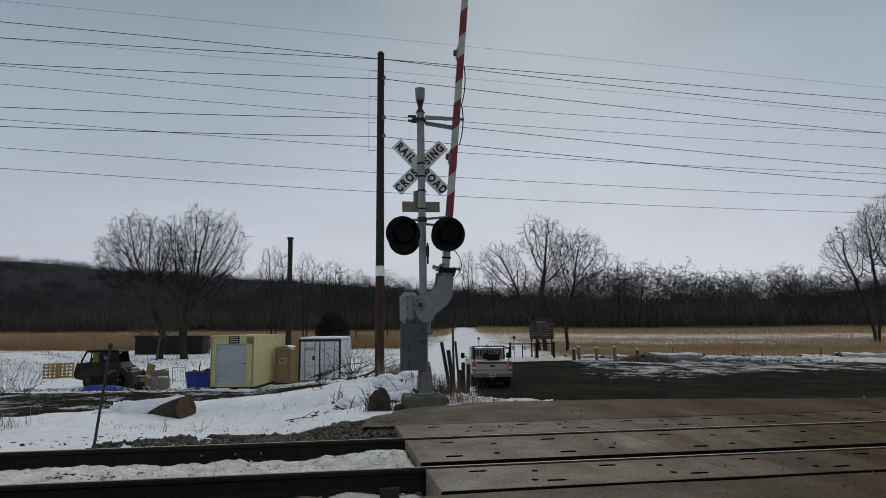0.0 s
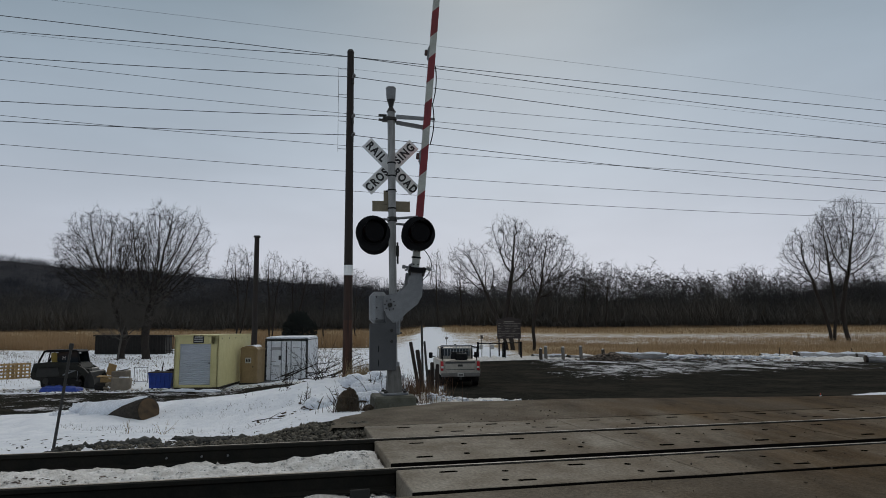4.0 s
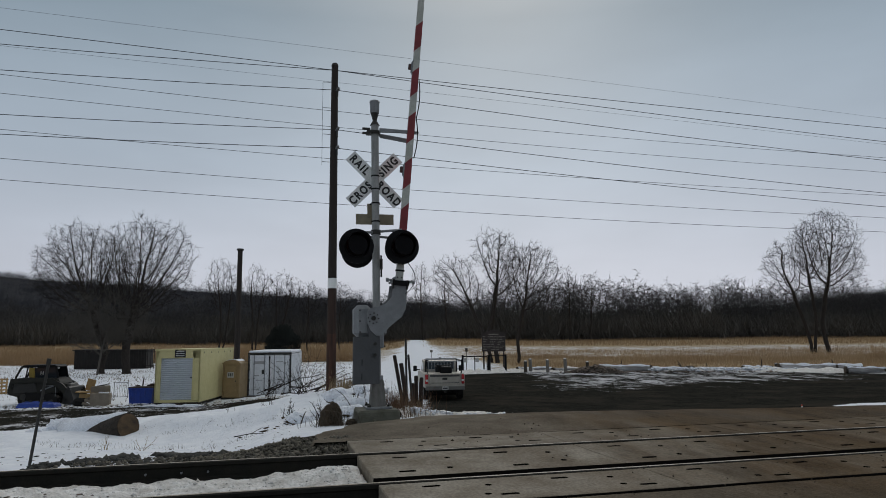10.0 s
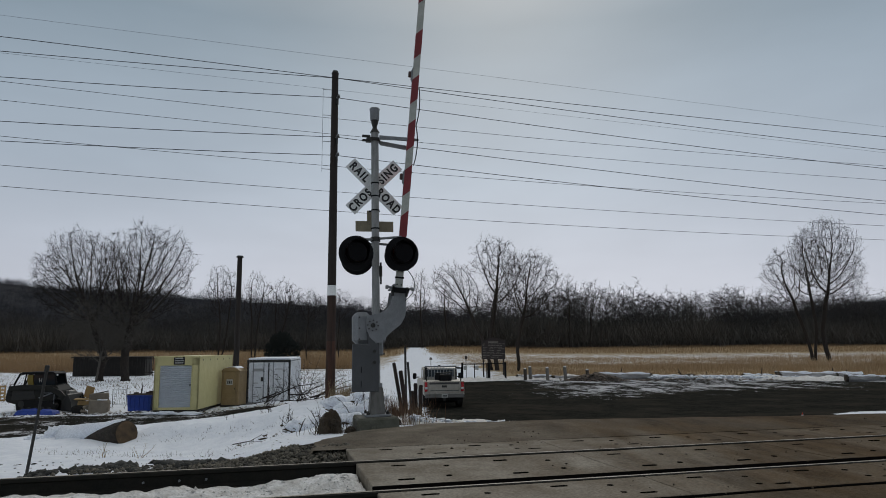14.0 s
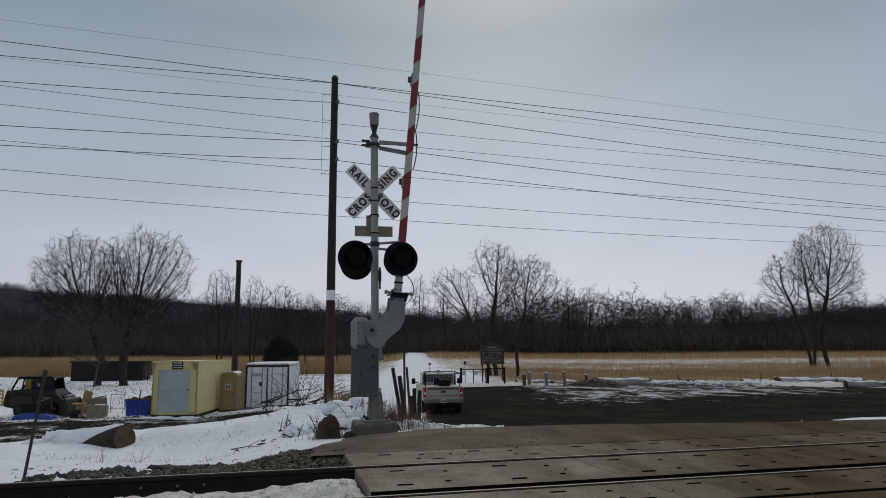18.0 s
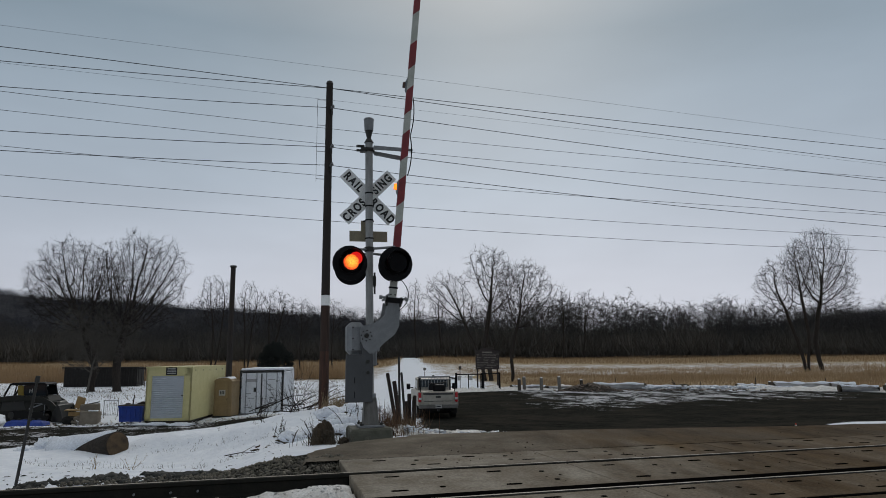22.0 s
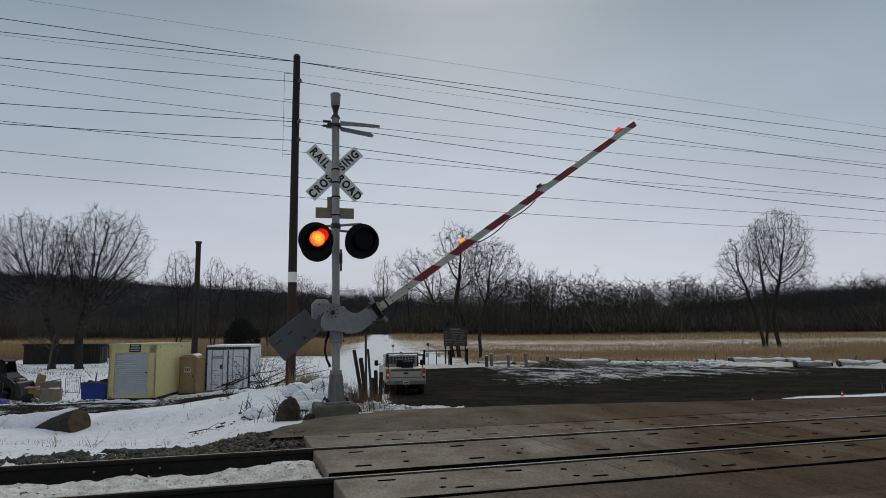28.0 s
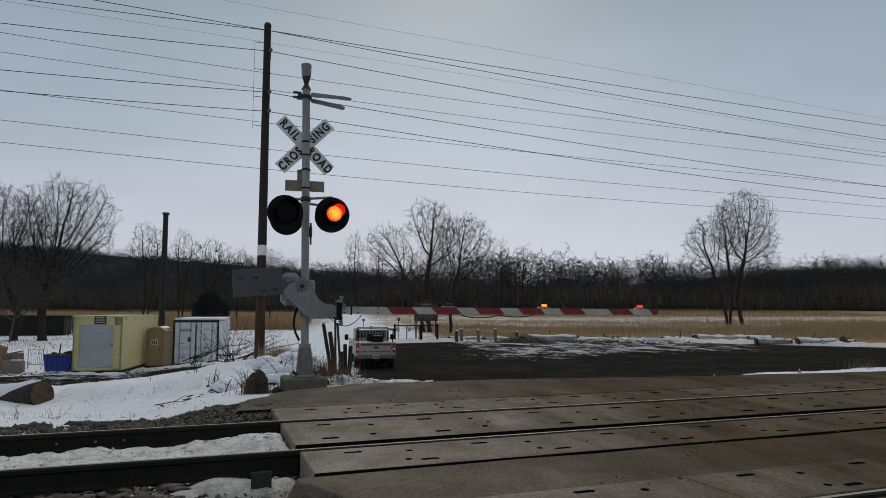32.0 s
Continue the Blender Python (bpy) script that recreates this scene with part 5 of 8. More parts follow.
# ---- the yard ----
def storage_box():
    x, y = -11.02, 35.0
    t = thing("storage_unit", pose(x, y, at_land(x, y + 2, 0.17), 0, 0, -2.0) @ Matrix.Diagonal((0.915, 1.0, 1.0, 1.0)), "cream yellow storage container with a grey roller door", "storage unit")
    w, h, d = 2.44, 2.62, 6.1
    shell = fresh()
    box(shell, 0.08, d, h, -w / 2 + 0.04, d / 2, h / 2)
    box(shell, 0.08, d, h, w / 2 - 0.04, d / 2, h / 2)
    box(shell, w, 0.08, h, 0, d - 0.04, h / 2)
    box(shell, 0.30, 0.10, h, -w / 2 + 0.15, 0.05, h / 2)
    box(shell, 0.40, 0.10, h, w / 2 - 0.20, 0.05, h / 2)
    box(shell, w, 0.10, 0.42, 0, 0.05, h - 0.21)
    box(shell, w, 0.10, 0.12, 0, 0.05, 0.06)
    body = part("body", shell, YELLOW_BOX, t)
    part("roof", box(box(fresh(), w + 0.04, d, 0.06, 0, d / 2, h + 0.01), w + 0.10, 0.10, 0.08, 0, 0.02, h), YELLOW_BOX, t)
    part("bearer", box(fresh(), w - 0.04, 0.18, 0.20, 0, 0.14, -0.10, bevel=0.01), WOOD_POST, t, "weathered timber bearer")
    for fx in (-0.95, 0.0, 0.95):
        part("skid", box(fresh(), 0.16, d - 0.1, 0.22, fx, d / 2, -0.10, bevel=0.01), WOOD_POST, t, "weathered timber skid")
    door = part("roller_door", box(fresh(), 1.74, 0.03, 2.10, -0.05, 0.07, 1.17), ROLL_DOOR, t, "grey ribbed roller door, closed")
    for i in range(21):
        part("slat", rod(fresh(), (-0.91, 0.052, 0.17 + i * 0.10), (0.81, 0.052, 0.17 + i * 0.10), 0.03, sides=6), ROLL_DOOR, door)
    for fx in (-0.94, 0.84):
        part("door_jamb", box(fresh(), 0.05, 0.06, 2.16, fx, 0.0, 1.16), YELLOW_BOX, t)
    part("latch", box(fresh(), 0.10, 0.05, 0.05, 0.74, 0.03, 1.22, bevel=0.01), DARK_STEEL, door)
    sign = part("sign", box(fresh(), 0.60, 0.02, 0.40, 0.12, -0.02, 2.44, bevel=0.004), LETTER, t, "small black sign with white lettering")
    for k, (bw, bz) in enumerate(((0.42, 2.55), (0.48, 2.44), (0.46, 2.33))):
        part("sign_line", box(fresh(), bw, 0.004, 0.05, 0.12, -0.033, bz), PAPER, sign)
    for k in range(5):
        part("side_hole", rod(fresh(), (w / 2 - 0.01, 0.6 + k * 1.2, h - 0.16), (w / 2 + 0.006, 0.6 + k * 1.2, h - 0.16), 0.05, sides=8), DARK_STEEL, t)


def portable_toilet():
    x, y = -9.06, 38.0
    t = thing("portable_toilet", pose(x, y, -1.94, 0, 0, -12) @ Matrix.Diagonal((0.95, 0.85, 0.94, 1.0)), "tan plastic portable toilet with thin snow on its roof", "portable toilet")
    w, h = 1.10, 2.0
    bm = box(fresh(), w, 1.15, h, 0, 0.575, 0.08 + h / 2, bevel=0.04)
    part("cabin", bm, TAN, t)
    part("skid", box(fresh(), w + 0.06, 1.22, 0.10, 0, 0.6, 0.05, bevel=0.01), DARK_STEEL, t)
    door = part("door", box(fresh(), 0.74, 0.03, 1.80, -0.03, -0.01, 1.06, bevel=0.008), TAN, t)
    for fx in (-0.45, 0.39):
        part("door_jamb", box(fresh(), 0.05, 0.05, 1.92, fx, -0.015, 1.08), TAN, t)
    part("emblem", box(fresh(), 0.38, 0.008, 0.32, -0.03, -0.03, 1.42), PAPER, door, "pale square emblem with dark marks")
    for k in range(3):
        part("emblem_bar", box(fresh(), 0.06, 0.004, 0.18, -0.13 + 0.10 * k, -0.037, 1.42), DARK_STEEL, door)
    part("door_latch", box(fresh(), 0.04, 0.03, 0.10, 0.28, -0.03, 1.05), DARK_STEEL, door)
    roof = prism(fresh(), [(-0.58, 2.06), (0.58, 2.06), (0.42, 2.20), (0.15, 2.28), (-0.15, 2.28), (-0.42, 2.20)], -0.03, 1.18)
    roof = part("roof", roof, TAN, t, "domed tan roof")
    part("roof_snow", prism(fresh(), [(-0.46, 2.195), (0.40, 2.215), (0.20, 2.33), (-0.10, 2.31), (-0.30, 2.27)], 0.12, 1.10), SNOW, roof, "patch of thin snow")
    part("vent_pipe", rod(fresh(), (0.44, 1.0, 2.0), (0.44, 1.0, 2.42), 0.05, sides=8), TAN, t)


def shipping_container():
    x, y = -7.17, 39.0
    t = thing("shipping_container", pose(x, y, -1.97, 0, 0, 2.5), "white steel shipping container with locked double doors", "container")
    w, h, d = 2.44, 2.55, 6.06
    part("floor_frame", box(fresh(), w, d, 0.16, 0, d / 2, 0.09, bevel=0.01), WHITE_BOX, t)
    part("side_wall", box(fresh(), 0.05, d - 0.1, h - 0.2, -w / 2 + 0.03, d / 2, h / 2), WHITE_BOX, t)
    right = part("side_wall", box(fresh(), 0.05, d - 0.1, h - 0.2, w / 2 - 0.03, d / 2, h / 2), WHITE_BOX, t)
    for k in range(18):
        part("corrugation", box(fresh(), 0.03, 0.17, h - 0.32, w / 2 + 0.004, 0.35 + k * 0.32, h / 2, bevel=0.010), WHITE_BOX, right)
    part("back_wall", box(fresh(), w, 0.05, h, 0, d - 0.03, h / 2), WHITE_BOX, t)
    part("roof", box(fresh(), w, d, 0.06, 0, d / 2, h - 0.03), WHITE_BOX, t)
    part("roof_snow", box(fresh(), w - 0.1, d - 0.15, 0.10, 0, d / 2 + 0.05, h + 0.05, bevel=0.03), SNOW, t, "layer of snow on the roof")
    for sx in (-1, 1):
        part("corner_post", box(fresh(), 0.05, 0.12, h, sx * (w / 2 - 0.035), 0.03, h / 2, bevel=0.01), DARK_STEEL, t)
        door = part("door", box(fresh(), 1.09, 0.05, h - 0.34, sx * 0.558, 0.0, h / 2 + 0.02, bevel=0.006), WHITE_BOX, t, "white container door")
        for off in (0.20, 0.78):
            part("lock_rod", rod(fresh(), (sx * off + sx * 0.07, -0.055, 0.12), (sx * off + sx * 0.07, -0.055, h - 0.14), 0.022, sides=8), GALV, door)
            for z in (0.5, 1.1, 1.9):
                part("rod_bracket", box(fresh(), 0.10, 0.05, 0.05, sx * off + sx * 0.07, -0.045, z, bevel=0.006), GALV, door)
        for z in (0.45, 1.0, 1.6, 2.1):
            part("hinge", rod(fresh(), (sx * 1.11, -0.03, z - 0.06), (sx * 1.11, -0.03, z + 0.06), 0.028, sides=8), GALV, door)
        part("lock_handle", box(fresh(), 0.36, 0.03, 0.035, sx * 0.55, -0.08, 1.0, bevel=0.005), GALV, door)
        part("door_seal", box(fresh(), 0.03, 0.012, h - 0.4, sx * 0.02, -0.03, h / 2), RUBBER, door)
        marks = [(0.58, 0.16, -0.55, 1.98), (0.30, 0.05, -0.72, 1.25), (0.16, 0.05, -0.80, 0.62), (0.30, 0.05, -0.70, 0.50)] if sx < 0 else [(0.40, 0.05, 0.55, 2.02), (0.16, 0.08, 0.86, 1.95), (0.14, 0.05, 0.42, 1.72), (0.30, 0.05, 0.52, 1.45), (0.24, 0.05, 0.55, 1.02), (0.34, 0.05, 0.55, 0.60)]
        for mw, mh, mx, mz in marks:
            part("mark", box(fresh(), mw, 0.004, mh, mx, -0.029, mz), MARK_GREY, door)
    part("data_plate", box(fresh(), 0.14, 0.006, 0.24, -0.36, -0.03, 1.46), DARK_STEEL, t)
    part("header", box(fresh(), w, 0.10, 0.09, 0, 0.03, h - 0.05, bevel=0.01), DARK_STEEL, t)
    part("sill", box(fresh(), w, 0.12, 0.14, 0, 0.03, 0.09, bevel=0.01), GALV, t)


def blue_bin():
    x, y = -13.03, 36.2
    t = thing("waste_bin", pose(x, y, at_land(x, y, 0.06), 0, 0, -4) @ Matrix.Scale(0.9, 4), "blue plastic bin with a dark lid", "bin")
    part("tub", prism(fresh(), [(-0.62, 0.06), (0.62, 0.06), (0.70, 0.88), (-0.70, 0.88)], -0.5, 0.5), BLUE, t)
    part("rim", box(fresh(), 1.46, 1.08, 0.07, 0, 0, 0.89, bevel=0.015), BLUE, t)
    part("lid", box(fresh(), 1.42, 1.06, 0.06, 0, 0.01, 0.955, bevel=0.02), WOOD_POST, t, "brown board lid")
    for k in range(5):
        part("rib", box(fresh(), 0.05, 0.04, 0.70, -0.52 + k * 0.26, -0.515, 0.48, bevel=0.01), BLUE, t)
    part("scrap", rod(fresh(), (-0.12, 0.0, 0.97), (-0.06, 0.0, 1.50), 0.045, 0.03, 8), POST_BROWN, t, "short post stuck in the bin")
    for sx, sz in ((0.25, 0.10), (0.42, 0.16), (-0.42, 0.08)):
        part("scrap", box(fresh(), 0.20, 0.24, sz, sx, 0.05, 0.98 + sz / 2, bevel=0.02), POST_BROWN, t)
    for sx in (-0.5, 0.5):
        part("caster", rod(fresh(), (sx, -0.40, 0.07), (sx, -0.34, 0.07), 0.07, sides=10), RUBBER, t)


def pallet(name, m, label, group):
    t = thing(name, m, label, "pallet", group)
    for k in range(3):
        part("bearer", box(fresh(), 0.09, 0.11, 1.12, -0.50 + 0.50 * k, 0, 0.56), PALE_WOOD, t)
    for k in range(5):
        part("board", box(fresh(), 1.10, 0.018, 0.12, 0, -0.066, 0.08 + 0.24 * k), PALE_WOOD, t)
    for k in range(3):
        part("board", box(fresh(), 1.10, 0.018, 0.12, 0, 0.066, 0.08 + 0.48 * k), PALE_WOOD, t)
    return t


def pallets():
    for k in range(4):
        x, y = -26.3 + 0.17 * k, 45.2 + 0.24 * k
        pallet("pallet", pose(x, y, at_land(-26.5, 45.5), 0, 0, 38) @ Matrix.Scale(0.92, 4), "pale wooden pallet standing on edge in snow", "stacked pallets")


def wheel(parent, x, y, z, r, w, name="wheel", rim=GALV):
    wh = part(name, rod(fresh(), (x, y - w / 2, z), (x, y + w / 2, z), r, sides=24), RUBBER, parent, "black tyre")
    part("rim", rod(fresh(), (x, y - w / 2 - 0.01, z), (x, y + w / 2 + 0.01, z), r * 0.58, sides=18), rim, wh)
    part("hub", rod(fresh(), (x, y - w / 2 - 0.03, z), (x, y + w / 2 + 0.03, z), r * 0.2, sides=10), DARK_STEEL, wh)
    return wh


def track_loader():
    x, y = -20.40, 37.0
    t = thing("track_loader", pose(x, y, at_land(x + 1.8, y) + 0.01, 0, 0, 2) @ Matrix.Diagonal((0.885, 1.0, 1.0, 1.0)), "black and yellow compact track loader standing in snow", "loader")
    # the rear is at x 0, the bucket to the right
    for sy in (0.22, 1.50):
        tr = part("crawler_track", prism(fresh(), [(0.72, 0.12), (0.95, 0.0), (2.55, 0.0), (2.86, 0.14), (2.92, 0.36), (2.70, 0.54), (1.10, 0.66), (0.66, 0.44)], sy - 0.2, sy + 0.2), RUBBER, t, "rubber crawler track")
        for k in range(5):
            part("roller", rod(fresh(), (1.05 + 0.38 * k, sy - 0.22, 0.15), (1.05 + 0.38 * k, sy + 0.22, 0.15), 0.12, sides=14), DARK_STEEL, tr)
        part("drive_sprocket", rod(fresh(), (0.98, sy - 0.23, 0.42), (0.98, sy + 0.23, 0.42), 0.17, sides=12), DARK_STEEL, tr)
        for k in range(12):
            part("lug", box(fresh(), 0.06, 0.42, 0.03, 0.98 + 0.14 * k, sy, -0.004), RUBBER, tr)
    rear = prism(fresh(), [(0.05, 0.55), (0.0, 0.72), (0.10, 1.18), (0.26, 1.36), (1.10, 1.42), (2.85, 1.36), (3.02, 1.05), (2.90, 0.62), (2.30, 0.50), (0.55, 0.42)], 0.10, 1.62)
    bmesh.ops.bevel(rear, geom=rear.edges[:], offset=0.045, segments=2, affect="EDGES")
    body = part("body", rear, LOADER_BODY, t, "black rounded engine body")
    part("body_stripe", box(fresh(), 0.55, 0.012, 0.035, 0.72, 0.094, 1.20), PAPER, body, "short pale stripe")
    part("side_panel", prism(fresh(), [(0.35, 0.62), (0.42, 1.10), (1.60, 1.12), (1.72, 0.66)], 0.075, 0.10), DARK_STEEL, body)
    for k in range(5):
        part("vent_slat", box(fresh(), 0.20, 0.02, 0.022, 0.36, 0.088, 0.80 + 0.07 * k), BLACK, body)
    # cab: sloped rear, yellow pillar, dark glass, heavy roof
    cab = part("cab_roof", prism(fresh(), [(0.62, 1.98), (0.80, 2.06), (2.55, 2.06), (2.72, 1.98), (2.66, 1.93), (0.70, 1.93)], 0.22, 1.50), BLACK, t, "black cab roof")
    for py in (0.28, 1.44):
        part("rear_pillar", rod(fresh(), (0.66, py, 1.97), (0.36, py, 1.38), 0.055, sides=8), BLACK, cab)
        part("rear_pillar", rod(fresh(), (1.02, py, 1.95), (0.92, py, 1.40), 0.040, sides=8), BLACK, cab)
        part("front_pillar", rod(fresh(), (2.62, py, 1.96), (2.78, py, 1.32), 0.055, sides=8), BLACK, cab)
    part("yellow_pillar", prism(fresh(), [(1.14, 1.40), (1.08, 1.92), (1.40, 1.92), (1.46, 1.40)], 0.24, 0.34), LOADER_YELLOW, cab, "yellow cab pillar")
    part("yellow_pillar", prism(fresh(), [(1.14, 1.40), (1.08, 1.92), (1.40, 1.92), (1.46, 1.40)], 1.38, 1.48), LOADER_YELLOW, cab, "yellow cab pillar")
    part("side_window", prism(fresh(), [(1.48, 1.38), (1.42, 1.92), (2.58, 1.92), (2.72, 1.38)], 0.26, 0.29), GLASS, cab, "dark side window")
    part("side_window", prism(fresh(), [(1.48, 1.38), (1.42, 1.92), (2.58, 1.92), (2.72, 1.38)], 1.43, 1.46), GLASS, cab, "dark side window")
    part("cab_back", box(fresh(), 0.06, 1.10, 0.52, 1.44, 0.86, 1.66), BLACK, cab)
    for dx in (0.0, 0.13):
        part("window_mark", box(fresh(), 0.030, 0.006, 0.20, 1.78 + dx, 0.255, 1.64), PAPER, cab)
    part("window_mark", box(fresh(), 0.10, 0.006, 0.030, 1.845, 0.255, 1.64), PAPER, cab)
    part("seat", box(box(fresh(), 0.45, 0.5, 0.14, 1.9, 0.86, 1.42, bevel=0.03), 0.14, 0.5, 0.5, 1.68, 0.86, 1.66, bevel=0.03), RUBBER, t)
    for sy in (0.06, 1.66):
        part("lift_arm", prism(fresh(), [(0.20, 1.10), (0.24, 1.36), (1.20, 1.40), (2.60, 1.34), (3.15, 1.08), (3.62, 0.66), (3.56, 0.36), (3.36, 0.40), (2.98, 0.86), (2.40, 1.10), (1.20, 1.16)], sy - 0.06, sy + 0.06), LOADER_BODY, t, "black lift arm")
        part("lift_cylinder", rod(fresh(), (1.9, sy * 0.9 + 0.08, 0.72), (2.9, sy * 0.9 + 0.08, 1.06), 0.05, sides=10), GALV, t)
        part("tilt_cylinder", rod(fresh(), (2.86, sy * 0.9 + 0.08, 1.16), (3.42, sy * 0.9 + 0.08, 0.62), 0.045, sides=10), GALV, t)
    bucket = part("bucket", prism(fresh(), [(3.26, 0.04), (3.92, 0.0), (3.94, 0.04), (3.52, 0.14), (3.46, 0.45), (3.62, 0.86), (3.54, 0.92), (3.28, 0.52)], -0.05, 1.78), DARK_STEEL, t, "dark steel bucket")
    for sy in (-0.05, 1.76):
        part("bucket_cheek", prism(fresh(), [(3.30, 0.06), (3.90, 0.02), (3.80, 0.50), (3.62, 0.88), (3.32, 0.55)], sy, sy + 0.02), DARK_STEEL, bucket)
    part("hitch_plate", box(fresh(), 0.20, 0.9, 0.26, 3.36, 0.86, 0.94, bevel=0.03), BUMPER, t, "grey quick hitch")
    part("work_lamp", box(fresh(), 0.08, 0.16, 0.09, 2.66, 0.45, 1.90, bevel=0.01), LAMP_WHITE, t)
    part("hand_rail", rod(rod(fresh(), (2.10, 0.02, 0.98), (2.80, 0.02, 0.98), 0.015, sides=6), (2.80, 0.02, 0.98), (2.80, 0.02, 0.40), 0.015, sides=6), GALV, t)
    for k, (tx, ty, w, h) in enumerate(((-18.55, 36.0, 1.10, 0.30), (-17.62, 35.9, 0.95, 0.26))):
        tarp = thing("tarpaulin", pose(tx, ty, at_land(tx, ty, 0.01), 0, 0, 3 - 7 * k), "folded blue tarpaulin lying in the snow", "tarpaulin", "folded tarpaulins")
        bm = fresh()
        bmesh.ops.create_grid(bm, x_segments=22, y_segments=12, size=1.0, matrix=Matrix.Diagonal((w / 2, 0.38, 1, 1)))
        for v in bm.verts:
            e = max(abs(v.co.x) / (w / 2), abs(v.co.y) / 0.38)
            v.co.z = h * (1 - e ** 9) * (0.86 + 0.30 * noise.noise(v.co * 3.5 + Vector((7 * k, 0, 0)))) - 0.02
            v.co.x += 0.04 * noise.noise(v.co * 5 + Vector((3, k, 0)))
        part("sheet", bm, TARP, tarp)


def rubble_pile():
    r = random.Random(21)
    t = thing("rubble_pile", pose(-15.75, 36.6, at_land(-15.75, 36.6)), "pile of concrete blocks, boards and broken masonry in the snow", "rubble")
    for k in range(22):
        a, d = r.uniform(0, 6.28), r.random() ** 0.6
        sz = r.uniform(0.12, 0.26)
        bm = box(fresh(), sz * r.uniform(0.8, 1.6), sz, sz * r.uniform(0.5, 0.9), 0, 0, 0, bevel=0.02)
        for v in bm.verts:
            v.co += 0.03 * noise.noise_vector(v.co * 5 + Vector((k, 0, 0)))
        part("block", bm, RUBBLE, t, at=pose(0.85 * d * math.cos(a), 0.5 * d * math.sin(a), 0.08 + 0.70 * (1 - d) * r.uniform(0.6, 1.0), r.uniform(-25, 25), r.uniform(-25, 25), r.uniform(0, 90)))
    part("concrete_block", box(fresh(), 0.92, 0.62, 0.66, 0.48, -0.25, 0.33, Euler((0.0, 0.06, 0.2)).to_matrix().to_4x4(), bevel=0.04), RUBBLE, t, "large pale concrete block")
    part("concrete_block", box(fresh(), 0.80, 0.55, 0.42, 0.30, 0.10, 0.80, Euler((0.0, -0.05, -0.1)).to_matrix().to_4x4(), bevel=0.04), RUBBLE, t, "pale concrete block on top")
    part("dark_scrap", box(fresh(), 0.62, 0.5, 0.40, -0.55, -0.30, 0.20, Euler((0.1, 0.3, 0.4)).to_matrix().to_4x4(), bevel=0.12), RUBBER, t, "dark rubber scrap")
    part("board", box(fresh(), 0.44, 0.03, 0.62, -0.30, 0.30, 1.05, Euler((0.15, 0.28, 0)).to_matrix().to_4x4()), PALE_WOOD, t, "upright pale board")
    part("board", box(fresh(), 1.0, 0.50, 0.05, -0.35, 0.05, 0.70, Euler((0.05, 0.06, 0.1)).to_matrix().to_4x4()), PALE_WOOD, t)
    part("board", box(fresh(), 0.70, 0.06, 0.22, -0.30, -0.12, 0.52, Euler((0, 0.05, 0.1)).to_matrix().to_4x4()), PALE_WOOD, t)
    part("iron_bar", rod(fresh(), (0.10, -0.1, 0.98), (0.85, -0.1, 1.12), 0.025, sides=6), DARK_STEEL, t)
    part("snow_cover", box(fresh(), 0.45, 0.40, 0.05, 0.62, -0.25, 0.68, Euler((0, 0.06, 0.2)).to_matrix().to_4x4(), bevel=0.02), SNOW, t)


def mesh_panel():
    t = thing("wire_panel", pose(-16.1, 41.0, at_land(-16.1, 41.0), 0, 0, 6), "low grey wire fence panel in the snow", "fence panel")
    for x in (-0.38, 0.38):
        part("post", rod(fresh(), (x, 0, -0.1), (x, 0, 0.92), 0.022, sides=6), GALV, t)
    for z in (0.06, 0.88):
        part("rail", rod(fresh(), (-0.38, 0, z), (0.38, 0, z), 0.016, sides=6), GALV, t)
    for k in range(7):
        part("bar", rod(fresh(), (-0.28 + 0.095 * k, 0, 0.06), (-0.28 + 0.095 * k, 0, 0.88), 0.007, sides=4), GALV, t)


def dark_shed():
    x, y = -34.4, 84.0
    t = thing("dark_shed", pose(x, y, at_land(x, y), 0, 0, 4), "long low dark boarded shed at the field's edge", "shed")
    part("wall", box(fresh(), 8.2, 3.0, 2.2, 0, 1.5, 1.1), DARK_WALL, t)
    part("roof", prism(fresh(), [(-4.3, 2.2), (4.3, 2.2), (4.3, 2.30), (-4.3, 2.36)], -0.25, 3.2), DARK_WALL, t)
    for k in range(28):
        part("board", box(fresh(), 0.26, 0.03, 2.1, -3.98 + 0.295 * k, -0.016, 1.08), DARK_WALL, t)
    f = thing("slatted_fence", pose(-29.5, 83.5, at_land(-29.5, 83.5), 0, 0, 2), "open dark fence of upright bars", "fence")
    for k in range(9):
        part("bar", box(fresh(), 0.07, 0.05, 2.3, -1.5 + 0.38 * k, 0, 1.15), DARK_WALL, f)
    for z in (0.4, 2.1):
        part("rail", box(fresh(), 3.2, 0.05, 0.07, 0, 0.05, z), DARK_WALL, f)


